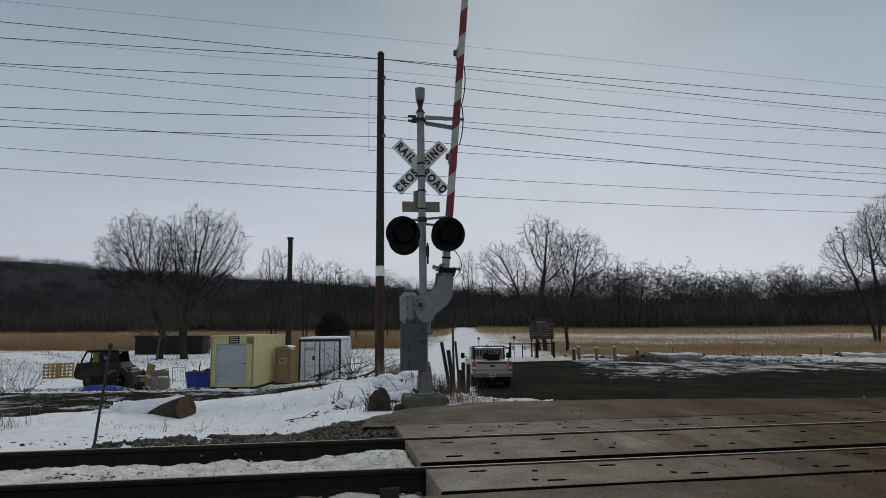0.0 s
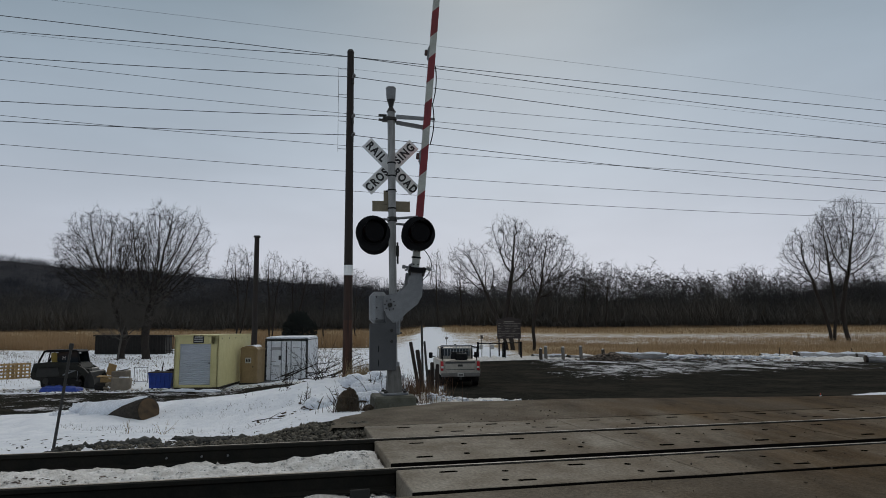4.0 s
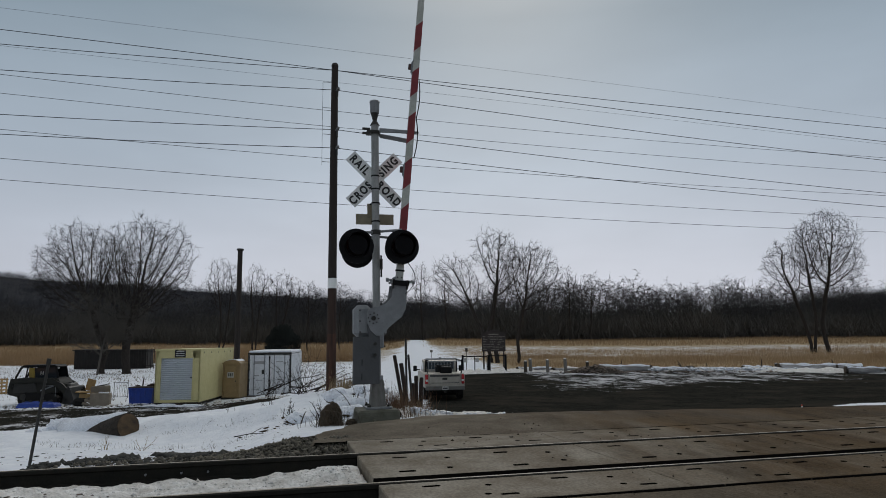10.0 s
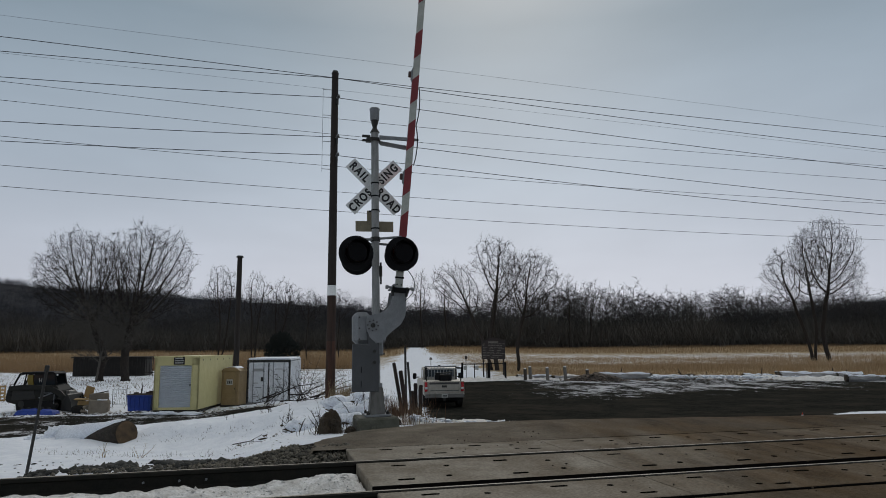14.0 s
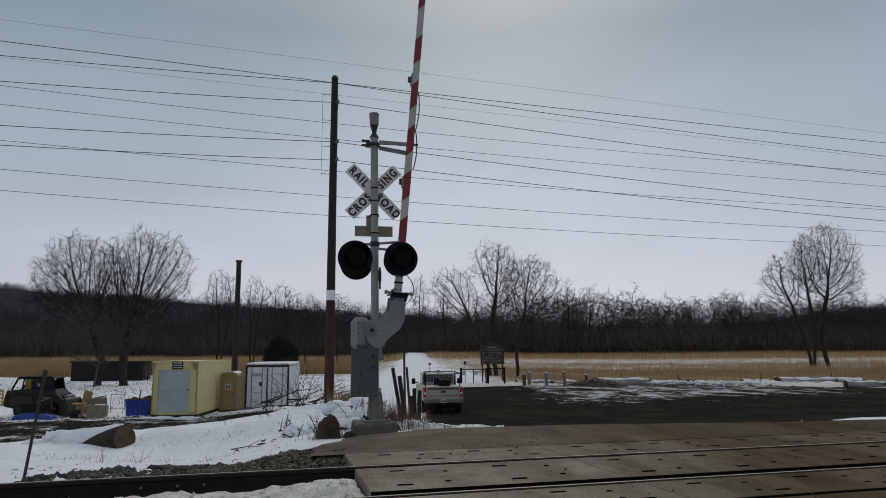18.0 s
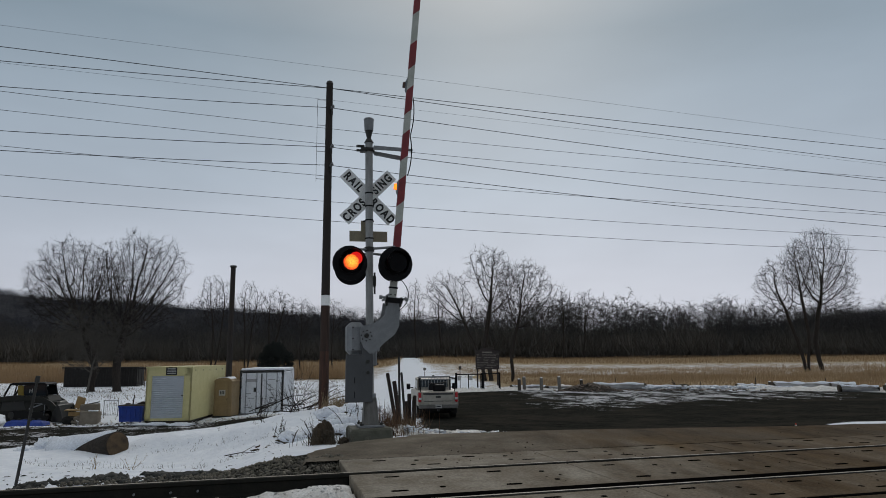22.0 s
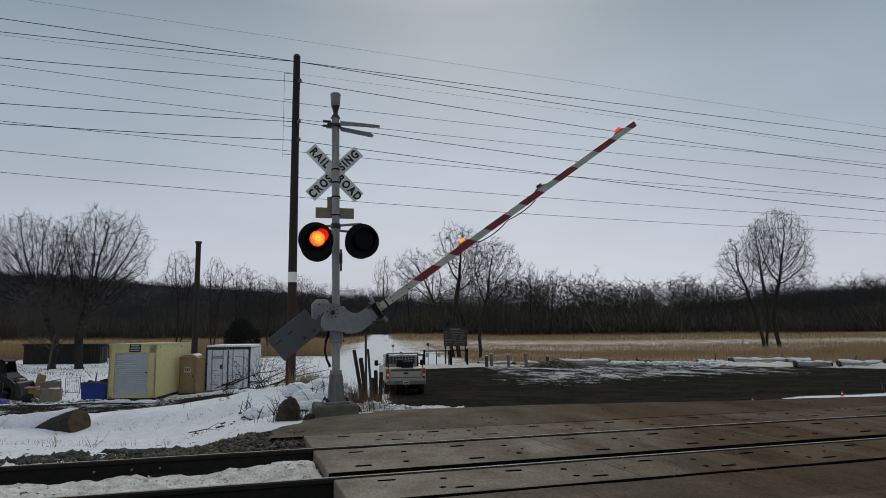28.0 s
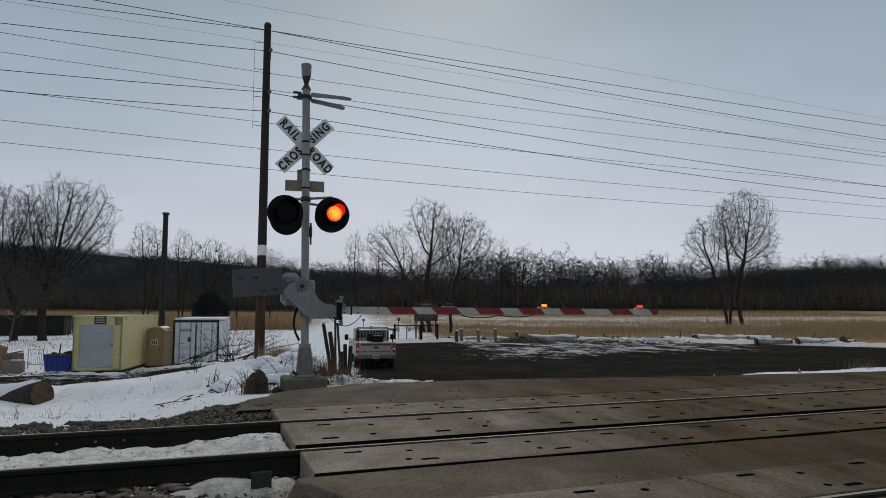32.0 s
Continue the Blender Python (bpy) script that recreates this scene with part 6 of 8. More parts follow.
def dump_truck():
    x, y = -18.55, 26.75
    t = thing("dump_truck", pose(x, y, at_land(x - 1.0, y - 1.0), 0, 0, 5), "worn orange-yellow dump truck parked on the yard's lane", "truck")
    # tail to the right at x 0; the body runs towards minus x
    L = 7.4
    bed = part("bed", box(fresh(), 5.0, 2.2, 0.10, -2.5, 0, 1.05), TRUCK_YELLOW, t, "orange-yellow ribbed dump body")
    for sy in (-1.11, 1.11):
        side = part("bed_side", prism(fresh(), [(-5.0, 0.98), (-0.06, 0.98), (0.02, 1.58), (-5.0, 1.58)], sy - 0.04, sy + 0.04), TRUCK_YELLOW, bed)
        out = -1 if sy < 0 else 1
        for k in range(9):
            part("rib", box(fresh(), 0.11, 0.07, 0.48, -0.42 - 0.52 * k, sy + out * 0.07, 1.28, bevel=0.012), TRUCK_YELLOW, side)
        part("top_rail", box(fresh(), 5.0, 0.13, 0.10, -2.5, sy + out * 0.04, 1.57, bevel=0.02), RUST_YELLOW, side, "worn rusty top rail")
        part("bottom_rail", box(fresh(), 4.9, 0.11, 0.10, -2.5, sy + out * 0.05, 1.01, bevel=0.02), RUST_YELLOW, side, "worn rusty bottom rail")
        part("corner_post", prism(fresh(), [(-0.12, 0.90), (0.02, 0.90), (0.10, 1.66), (-0.06, 1.66)], sy - 0.07, sy + 0.07), TRUCK_YELLOW, bed)
    gate_panel = part("tailgate", prism(fresh(), [(-0.08, 0.82), (-0.03, 0.82), (0.12, 1.60), (0.07, 1.60)], -1.05, 1.05), TRUCK_YELLOW, bed, "ribbed tailgate, leaning outwards")
    for k in range(5):
        part("rib", prism(fresh(), [(-0.04, 0.84), (0.03, 0.84), (0.18, 1.58), (0.11, 1.58)], -0.97 + 0.46 * k, -0.86 + 0.46 * k), TRUCK_YELLOW, gate_panel)
    part("top_rail", box(fresh(), 0.12, 2.2, 0.10, 0.12, 0, 1.60, bevel=0.02), RUST_YELLOW, gate_panel)
    part("bottom_rail", box(fresh(), 0.12, 2.1, 0.12, -0.02, 0, 0.84, bevel=0.02), RUST_YELLOW, gate_panel)
    for sy in (-0.62, 0.62):
        part("tail_lamp", box(fresh(), 0.05, 0.16, 0.10, -0.02, sy, 0.72, bevel=0.01), TAIL, bed)
    part("head_board", prism(fresh(), [(-5.3, 1.58), (-2.15, 1.58), (-2.72, 2.66), (-5.3, 2.66)], -1.17, -1.07), TRUCK_YELLOW, bed, "raised side of the cab guard")
    part("cab_guard", box(fresh(), 2.4, 0.5, 0.08, -4.1, -0.9, 2.66, bevel=0.02), TRUCK_YELLOW, bed)
    tyre = fresh()
    bmesh.ops.create_cone(tyre, cap_ends=False, segments=28, radius1=0.47, radius2=0.47, depth=0.26, matrix=Matrix.Rotation(math.pi / 2, 4, "X"))
    rod(tyre, (0, -0.10, 0), (0, 0.10, 0), 0.46, sides=28)
    part("tyre_in_bed", tyre, RUBBER, t, "black tyre standing in the bed", at=pose(-0.42, 0.0, 1.46, 8, 0, 6))
    part("snow_in_bed", box(fresh(), 0.9, 1.7, 0.22, -0.62, -0.1, 1.44, bevel=0.10), SNOW, t, "snow lying in the bed")
    part("underside", box(fresh(), 4.8, 2.0, 0.62, -2.6, 0, 0.68, bevel=0.02), BLACK, t)
    part("chassis", box(fresh(), L, 0.9, 0.26, -3.7, 0, 0.70, bevel=0.02), DARK_STEEL, t)
    part("fuel_tank", rod(fresh(), (-4.6, -0.95, 0.68), (-3.5, -0.95, 0.68), 0.30, sides=16), DARK_STEEL, t)
    part("tail_bumper", box(fresh(), 0.16, 2.0, 0.14, -0.22, 0, 0.50, bevel=0.02), DARK_STEEL, t)
    for wx in (-0.95, -2.1, -6.4):
        for sy in (-0.98, 0.98):
            wheel(t, wx, sy, 0.52, 0.52, 0.34, rim=RUBBER)
    for sy in (-1.0, 1.0):
        part("mud_flap", box(fresh(), 0.03, 0.55, 0.66, -0.24, sy, 0.52, Euler((0, 0.15, 0)).to_matrix().to_4x4()), RUBBER, t)
    part("cab", prism(fresh(), [(-7.4, 0.7), (-5.45, 0.7), (-5.45, 2.6), (-6.6, 2.6), (-7.0, 1.8), (-7.4, 1.6)], -1.15, 1.15), TRUCK_YELLOW, t)
    part("cab_window", prism(fresh(), [(-6.75, 1.75), (-5.75, 1.75), (-5.75, 2.4), (-6.5, 2.4)], -1.16, -1.15), GLASS, t)


def pickup():
    x, y = 2.40, 32.9
    t = thing("pickup_truck", pose(x, y, at_land(x, y + 1), 0, 0, 1.5), "champagne silver pickup truck with a black ladder rack, parked", "pickup truck")
    # rear towards the camera at y 0
    w = 1.98
    def bodyline(bm, pts, w0):
        return prism(bm, pts, -w0 / 2, w0 / 2)
    turn = Matrix.Rotation(radians(90), 4, "Z")
    def sideways(name, pts, w0, mat, label="", parent=None):
        bm = bodyline(fresh(), pts, w0)
        bmesh.ops.transform(bm, matrix=turn, verts=bm.verts)
        bmesh.ops.bevel(bm, geom=[e for e in bm.edges if e.calc_length() > 0.3], offset=0.025, segments=2, affect="EDGES")
        return part(name, bm, mat, parent or t, label)
    bed = sideways("bed", [(0.06, 0.62), (2.05, 0.62), (2.05, 1.30), (0.06, 1.30)], w, SILVER, "silver load bed")
    front = sideways("front_body", [(2.08, 0.62), (5.6, 0.62), (5.65, 1.0), (5.5, 1.22), (4.1, 1.30), (2.08, 1.30)], w, SILVER)
    cab = sideways("cab", [(2.12, 1.28), (4.25, 1.28), (3.55, 1.86), (3.3, 1.92), (2.45, 1.92), (2.25, 1.86)], w - 0.22, SILVER, "silver cab")
    part("rear_window", box(fresh(), 1.42, 0.02, 0.36, 0, 2.17, 1.62, Euler((-0.22, 0, 0)).to_matrix().to_4x4()), GLASS, cab)
    for sx in (-1, 1):
        part("side_window", box(fresh(), 0.02, 1.0, 0.38, sx * (w / 2 - 0.115), 2.95, 1.58), GLASS, cab)
    gate_ = part("tailgate", box(fresh(), 1.52, 0.07, 0.58, 0, 0.02, 0.99, bevel=0.02), SILVER, t, "silver tailgate")
    part("tailgate_step", box(fresh(), 1.46, 0.02, 0.10, 0, -0.02, 1.21, bevel=0.008), CHROME, gate_)
    part("emblem", box(fresh(), 0.24, 0.012, 0.10, 0, -0.022, 1.06, bevel=0.004), DARK_STEEL, gate_)
    part("gate_crease", box(fresh(), 1.40, 0.012, 0.03, 0, -0.018, 0.86), CHROME, gate_)
    for sx in (-1, 1):
        lamp = part("tail_lamp", box(fresh(), 0.14, 0.10, 0.46, sx * 0.895, 0.03, 1.04, bevel=0.03), TAIL, t, "red tail lamp")
        part("reverse_lamp", box(fresh(), 0.12, 0.02, 0.10, sx * 0.88, -0.022, 0.98, bevel=0.005), LAMP_WHITE, lamp)
    bumper = part("rear_bumper", box(fresh(), 1.90, 0.22, 0.20, 0, -0.08, 0.62, bevel=0.03), BUMPER, t, "grey steel rear bumper")
    part("licence_plate", box(fresh(), 0.31, 0.012, 0.16, 0, -0.20, 0.62), PAPER, bumper, "number plate with a plain bar")
    part("plate_bar", box(fresh(), 0.22, 0.006, 0.06, 0, -0.209, 0.62), DARK_STEEL, bumper)
    part("hitch", box(fresh(), 0.10, 0.20, 0.10, 0, -0.12, 0.44, bevel=0.01), DARK_STEEL, bumper)
    part("underbody", box(fresh(), 1.5, 4.9, 0.28, 0, 2.75, 0.50), BLACK, t)
    part("spare_wheel", rod(fresh(), (0, 0.55, 0.40), (0, 0.55, 0.58), 0.40, sides=20), RUBBER, t)
    part("skid_box", box(fresh(), 1.35, 0.5, 0.34, 0, 1.5, 0.36), BLACK, t)
    part("rear_axle", rod(fresh(), (-0.8, 1.15, 0.42), (0.8, 1.15, 0.42), 0.08, sides=10), BLACK, t)
    for wx in (-0.84, 0.84):
        for wy in (1.15, 4.65):
            wh = part("wheel", rod(fresh(), (wx - 0.14, wy, 0.42), (wx + 0.14, wy, 0.42), 0.42, sides=24), RUBBER, t, "black tyre")
            part("rim", rod(fresh(), (wx - 0.15, wy, 0.42), (wx + 0.15, wy, 0.42), 0.25, sides=16), CHROME, wh)
        part("mud_flap", box(fresh(), 0.30, 0.02, 0.34, wx, 0.70, 0.40), RUBBER, t)
    for sx in (-1, 1):
        part("mirror", box(box(fresh(), 0.20, 0.12, 0.30, sx * 1.24, 3.75, 1.42, bevel=0.03), 0.20, 0.05, 0.05, sx * 1.08, 3.75, 1.36), BLACK, t, "black tow mirror")
    # rack: guard behind the cab and rails over the bed
    rack = part("rack_top", box(fresh(), 1.62, 0.06, 0.08, 0, 1.92, 1.96), GALV, t, "grey cab guard and ladder rack")
    for sx in (-1, 1):
        part("rack_post", box(fresh(), 0.06, 0.06, 0.70, sx * 0.80, 1.92, 1.62), BLACK, rack)
        part("rack_post", box(fresh(), 0.05, 0.05, 0.72, sx * 0.86, 0.28, 1.62, Euler((0, sx * 0.06, 0)).to_matrix().to_4x4()), BLACK, rack)
        part("rack_rail", box(fresh(), 0.06, 1.9, 0.05, sx * 0.84, 1.10, 1.93), BLACK, rack)
    part("rack_rail", box(fresh(), 1.74, 0.05, 0.05, 0, 0.28, 1.90), GALV, rack)
    for k in range(9):
        part("guard_bar", box(fresh(), 0.025, 0.03, 0.56, -0.64 + 0.16 * k, 1.90, 1.64), GALV, rack)
    part("roof_light", rod(fresh(), (0.0, 2.6, 1.92), (0.0, 2.6, 2.03), 0.07, 0.06, 10), DARK_STEEL, t)
    load = part("load", box(fresh(), 0.62, 0.5, 0.34, 0.12, 0.75, 1.45, bevel=0.06), BLACK, t, "dark tool pump in the bed")
    part("load_tank", rod(fresh(), (-0.25, 0.7, 1.35), (-0.25, 0.7, 1.70), 0.16, sides=12), BLACK, load)
    part("load_bar", rod(fresh(), (-0.4, 0.6, 1.62), (0.45, 0.6, 1.74), 0.03, sides=8), DARK_STEEL, load)


storage_box()
portable_toilet()
shipping_container()
blue_bin()
pallets()
track_loader()
rubble_pile()
mesh_panel()
dark_shed()
dump_truck()
pickup()

# ---- the lot's edge ----
def sign_board():
    x, y = 9.35, 63.5
    t = thing("information_board", pose(x, y, at_land(x, y), 0, 0, -5), "dark brown notice board with pale lettering on two posts", "sign board")
    for sx in (-0.95, 0.95):
        part("post", box(fresh(), 0.14, 0.14, 3.45, sx, 0.05, 1.65, bevel=0.02), SIGN_BROWN, t)
    board = part("board", box(fresh(), 2.25, 0.08, 1.75, 0, -0.06, 2.55, bevel=0.015), SIGN_BROWN, t)
    part("cap", box(fresh(), 2.4, 0.16, 0.08, 0, -0.04, 3.46, bevel=0.02), SIGN_BROWN, t)
    r = random.Random(9)
    part("crest", prism(fresh(), [(-0.75, 3.48), (0.75, 3.48), (0.55, 3.62), (0.0, 3.70), (-0.55, 3.62)], -0.09, 0.01), SIGN_BROWN, board, "shaped crest board")
    part("title_bar", box(fresh(), 0.95, 0.01, 0.12, 0, -0.106, 3.28), SIGN_INK, board)
    for row in range(9):
        x0 = -1.0
        while x0 < 0.85:
            w = r.uniform(0.10, 0.36)
            if r.random() < 0.82:
                part("text_bar", box(fresh(), w, 0.01, 0.055, x0 + w / 2, -0.106, 3.10 - 0.155 * row), SIGN_INK, board)
            x0 += w + 0.06


def field_gate():
    x, y = 7.75, 57.5
    t = thing("field_gate", pose(x, y, at_land(x, y), 0, 0, 2), "dark steel swing gate across the trail, closed", "gate")
    for sx in (-2.0, 1.75):
        part("gate_post", rod(fresh(), (sx, 0, -0.2), (sx, 0, 1.55), 0.09, sides=12), BLACK, t)
    for z in (0.18, 1.42):
        part("gate_rail", rod(fresh(), (-2.0, 0, z), (0.15, 0, z), 0.045, sides=8), BLACK, t)
    for sx in (-1.95, -0.95, 0.12):
        part("gate_bar", rod(fresh(), (sx, 0, 0.18), (sx, 0, 1.42), 0.04, sides=8), BLACK, t)
    part("top_rail", rod(fresh(), (0.15, 0, 1.46), (1.75, 0, 1.46), 0.045, sides=8), BLACK, t)
    part("low_rail", rod(fresh(), (0.15, 0, 0.12), (1.75, 0, 0.12), 0.035, sides=8), BLACK, t)
    part("gate_post", rod(fresh(), (0.30, 0, -0.2), (0.30, 0, 1.52), 0.13, sides=12), BLACK, t)
    for sx in (-1.75, -0.75):
        part("notice", box(fresh(), 0.30, 0.02, 0.36, sx, -0.06, 1.10), PAPER, t, "small pale notice")
    s = thing("small_sign", pose(6.25, 59.0, at_land(6.25, 59.0)), "small sign on a thin post", "sign")
    part("post", rod(fresh(), (0, 0, -0.1), (0, 0, 2.1), 0.03, sides=6), WOOD_POST, s)
    part("plate", box(fresh(), 0.22, 0.02, 0.30, 0, -0.04, 1.95), WOOD_POST, s)
    s = thing("small_sign", pose(3.3, 62.0, at_land(3.3, 62.0)), "small pale sign on a thin post", "sign")
    part("post", rod(fresh(), (0, 0, -0.1), (0, 0, 2.0), 0.03, sides=6), GREY_POST, s)
    part("plate", box(fresh(), 0.26, 0.02, 0.20, 0, -0.04, 1.85), GREY_POST, s)


def bollards():
    for x, y, h in ((11.2, 57.5, 0.95), (11.75, 58.0, 1.10), (13.15, 57.5, 1.05), (14.6, 57.0, 1.15), (16.9, 58.3, 0.85), (18.0, 58.0, 0.6), (21.9, 58.2, 0.55), (33.8, 57.6, 0.65)):
        t = thing("bollard", pose(x, y, at_land(x, y), 0, random.Random(int(x * 10)).uniform(-3, 3), 0), "short grey wooden bollard in the snow", "bollard", "bollards along the lot")
        part("post", rod(fresh(), (0, 0, -0.2), (0, 0, h), 0.15, 0.14, 10), GREY_POST if h > 1.0 else WOOD_POST, t)
        part("snow_cap", rod(fresh(), (0, 0, h), (0, 0, h + 0.05), 0.13, 0.08, 10), SNOW, t)


def snowy_log(x, y, length, r, turn, cover=True, stubs=0, seed=1):
    rr = random.Random(seed)
    t = thing("log", pose(x, y, at_land(x, y) + r * 0.8, 0, 0, turn), "felled log half covered in snow", "log", "logs along the lot")
    n = 10
    spine = [Vector((-length / 2 + length * k / n, 0.04 * math.sin(k * 1.3), 0.03 * math.cos(k * 0.9))) for k in range(n + 1)]
    girth = [r * (1.05 - 0.25 * k / n) for k in range(n + 1)]
    tube("trunk", spine, girth, FROSTED_BARK, t, sides=12)
    for s in (-0.5, 0.5) + ((rr.uniform(-0.2, 0.3),) if length > 4 else ()):
        part("bark_ring", rod(fresh(), (s * length - 0.09, 0, 0.02), (s * length + 0.09, 0, 0.02), r * (1.06 - 0.25 * (s + 0.5)), sides=12), LOG_BARK, t, "dark bare bark")
    part("cut_end", rod(fresh(), (-length / 2 - 0.11, 0, 0.03), (-length / 2 - 0.08, 0, 0.03), r * 0.98, sides=14), STUMP, t, "dark sawn end")
    if cover:
        tube("snow_cover", [p + Vector((0.03, -0.03, g * (0.60 + 0.18 * noise.noise(Vector((p.x * 1.3, seed, 2.5)))))) for p, g in zip(spine, girth)], [g * (0.62 + 0.40 * noise.noise(Vector((k * 0.9, seed, 0.5)))) for k, g in enumerate(girth)], SNOW, t, "snow lying on the log", sides=12)
    for k in range(stubs):
        s = rr.uniform(-length / 2, length / 2)
        part("stub", rod(fresh(), (s, 0, r * 0.5), (s + rr.uniform(-0.3, 0.3), rr.uniform(-0.2, 0.2), r + rr.uniform(0.2, 0.6)), 0.05, 0.03, 6), LOG_BARK, t)
    return t


def mound(name, x, y, sx, sy, h, mat, label, category, seed=0, detail=22):
    t = thing(name, pose(x, y, at_land(x, y) - 0.05), label, category)
    bm = fresh()
    bmesh.ops.create_grid(bm, x_segments=detail, y_segments=detail, size=1.0)
    for v in bm.verts:
        d = math.hypot(v.co.x, v.co.y)
        nz = noise.noise(Vector((v.co.x * 2.2, v.co.y * 2.2, seed))) * 0.45 + noise.noise(Vector((v.co.x * 6, v.co.y * 6, seed))) * 0.2
        v.co.z = h * max(-0.1, (1 - d ** 1.6) * (1 + nz)) + 0.03 * noise.noise(v.co * 14)
        v.co.x *= sx
        v.co.y *= sy
    part("heap", bm, mat, t, smooth=True)
    return t


def cones():
    for x, y, dz in ((15.8, 25.4, 0.0), (21.3, 27.4, 0.0)):
        t = thing("traffic_cone", pose(x, y, at_land(x, y), 0, 0, 10) @ Matrix.Scale(0.62, 4), "small orange traffic cone on the gravel", "traffic cone", "traffic cones")
        part("base", box(fresh(), 0.22, 0.22, 0.03, 0, 0, 0.015, bevel=0.006), ORANGE, t)
        part("cone", rod(fresh(), (0, 0, 0.03), (0, 0, 0.34), 0.085, 0.02, 14), ORANGE, t)
        part("collar", rod(fresh(), (0, 0, 0.17), (0, 0, 0.24), 0.057, 0.041, 14), SHEET_WHITE, t)


sign_board()
field_gate()
bollards()
mound("dirt_heap", 17.0, 56.5, 2.5, 1.4, 0.62, DIRT, "low heap of dark earth with a dusting of snow", "earth heap", 3)
mound("brush_heap", 25.9, 57.9, 1.3, 0.8, 0.5, STUMP, "small dark heap of brush and earth", "earth heap", 5)
snowy_log(20.2, 58.0, 4.6, 0.32, 2, True, 2, 4)
snowy_log(24.0, 58.3, 3.2, 0.20, 6, True, 2, 15)
snowy_log(27.9, 58.0, 2.0, 0.16, -9, True, 1, 16)
snowy_log(32.3, 58.0, 2.6, 0.24, -4, True, 1, 5)
snowy_log(36.9, 56.2, 6.6, 0.36, -14, True, 2, 6)
snowy_log(38.4, 52.6, 2.8, 0.30, -18, True, 0, 7)
snowy_log(42.4, 51.2, 4.6, 0.32, -16, True, 2, 8)
mound("brush_heap", 43.8, 50.8, 1.0, 0.7, 0.8, STUMP, "dark root plate of a felled trunk", "root plate", 8)
snowy_log(12.2, 58.6, 3.0, 0.22, 3, True, 0, 9)
snowy_log(15.0, 58.4, 2.2, 0.18, -2, False, 0, 10)
cones()


def heap_stones(r):  # broken stone on the earth heap and along the lot's edge
    if r.random() < 0.6:
        a, d = r.uniform(0, 6.28), r.random() ** 0.6
        x, y = 17.0 + 2.6 * d * math.cos(a), 56.3 + 1.3 * d * math.sin(a)
        return x, y, at_land(x, y, 0.55 * max(0.0, 1 - d ** 1.6))
    x = r.uniform(14, 34)
    y = 56.6 - 0.05 * max(0.0, x - 24) + r.gauss(0, 0.7)
    return x, y, at_land(x, y, 0.03)


stones("lot_edge_stones", 900, heap_stones, 0.13, TIE_RUBBLE, "broken stone and wood scraps along the lot's edge", seed=33, flat=0.7)


def edge_snow(r):  # broken lumps of ploughed snow
    x = r.uniform(22, 36)
    y = 57.2 - 0.10 * max(0.0, x - 28) + r.gauss(0, 0.55)
    return x, y, at_land(x, y, 0.12 + 0.2 * r.random())


stones("ploughed_snow_lumps", 420, edge_snow, 0.20, SNOW, "broken lumps of ploughed snow along the lot's edge", seed=34, flat=0.6)


# a long low snow bank pushed up round the lot
def bank_place(s):
    pts = [(5.0, 56.8), (12.0, 59.2), (20.0, 59.4), (29.0, 58.4), (37.0, 54.8), (44.0, 50.0), (50.0, 45.6)]
    k = min(int(s * (len(pts) - 1)), len(pts) - 2)
    f = s * (len(pts) - 1) - k
    return pts[k][0] * (1 - f) + pts[k + 1][0] * f, pts[k][1] * (1 - f) + pts[k + 1][1] * f


vs, fs = [], []
N, M = 220, 9
for i in range(N + 1):
    x, y = bank_place(i / N)
    h = 0.34 + 0.22 * noise.noise(Vector((i * 0.16, 0, 2))) + 0.12 * noise.noise(Vector((i * 0.6, 0, 5)))
    for j in range(M):
        c = -1 + 2 * j / (M - 1)
        yy = y + 1.5 * c + 0.25 * noise.noise(Vector((i * 0.3, j, 1)))
        vs.append((x, yy, at_land(x, yy) - 0.04 + h * (1 - c * c) ** 1.2 * (1 + 0.35 * noise.noise(Vector((i * 0.5, j * 0.8, 3))))))
for i in range(N):
    for j in range(M - 1):
        a = i * M + j
        fs.append((a, a + M, a + M + 1, a + 1))
tagged(mesh_part("snow_bank", arrays("snow_bank", vs, fs), BED_SNOW, smooth=True), "low bank of ploughed dirty snow round the lot", "snow bank", kind="stuff")

# ---- small things near the track ----
def marker_rod():
    x, y = -4.42, 8.6
    t = thing("marker_rod", pose(x, y, at_land(x, y) - 0.1, 0, 6.5, 0), "thin dark steel marker rod leaning in the snow", "marker rod")
    part("rod", rod(fresh(), (0, 0, 0), (0, 0, 1.36), 0.019, 0.017, 8), DARK_STEEL, t)
    part("tip", box(fresh(), 0.05, 0.03, 0.08, 0, 0, 1.34, bevel=0.006), DARK_STEEL, t)


def cut_log():
    x0, y0 = -6.70, 17.6
    t = thing("cut_log", pose(x0, y0, at_land(x0, y0) + 0.20, 0, 0, 0), "short thick cut log under snow, its sawn end showing", "log")
    d = Vector((-1.6, 0.95, -0.33))
    n = d.normalized()
    tube("trunk", [d * (k / 6) for k in range(7)], [0.335 - 0.012 * k for k in range(7)], LOG_BARK, t, sides=16)
    part("cut_end", rod(fresh(), n * -0.012, n * 0.02, 0.305, 0.305, 22), LOG_END, t, "weathered sawn face")
    tube("snow_cover", [d * (k / 5.2) + Vector((0, 0.03 - 0.035 * k, 0.285 - 0.022 * k + 0.012 * math.sin(k * 2.1))) + n * (0.12 if k == 0 else 0) for k in range(7)], [0.09, 0.13, 0.17, 0.21, 0.26, 0.32, 0.36], SNOW, t, "thick snow on the log", sides=14)


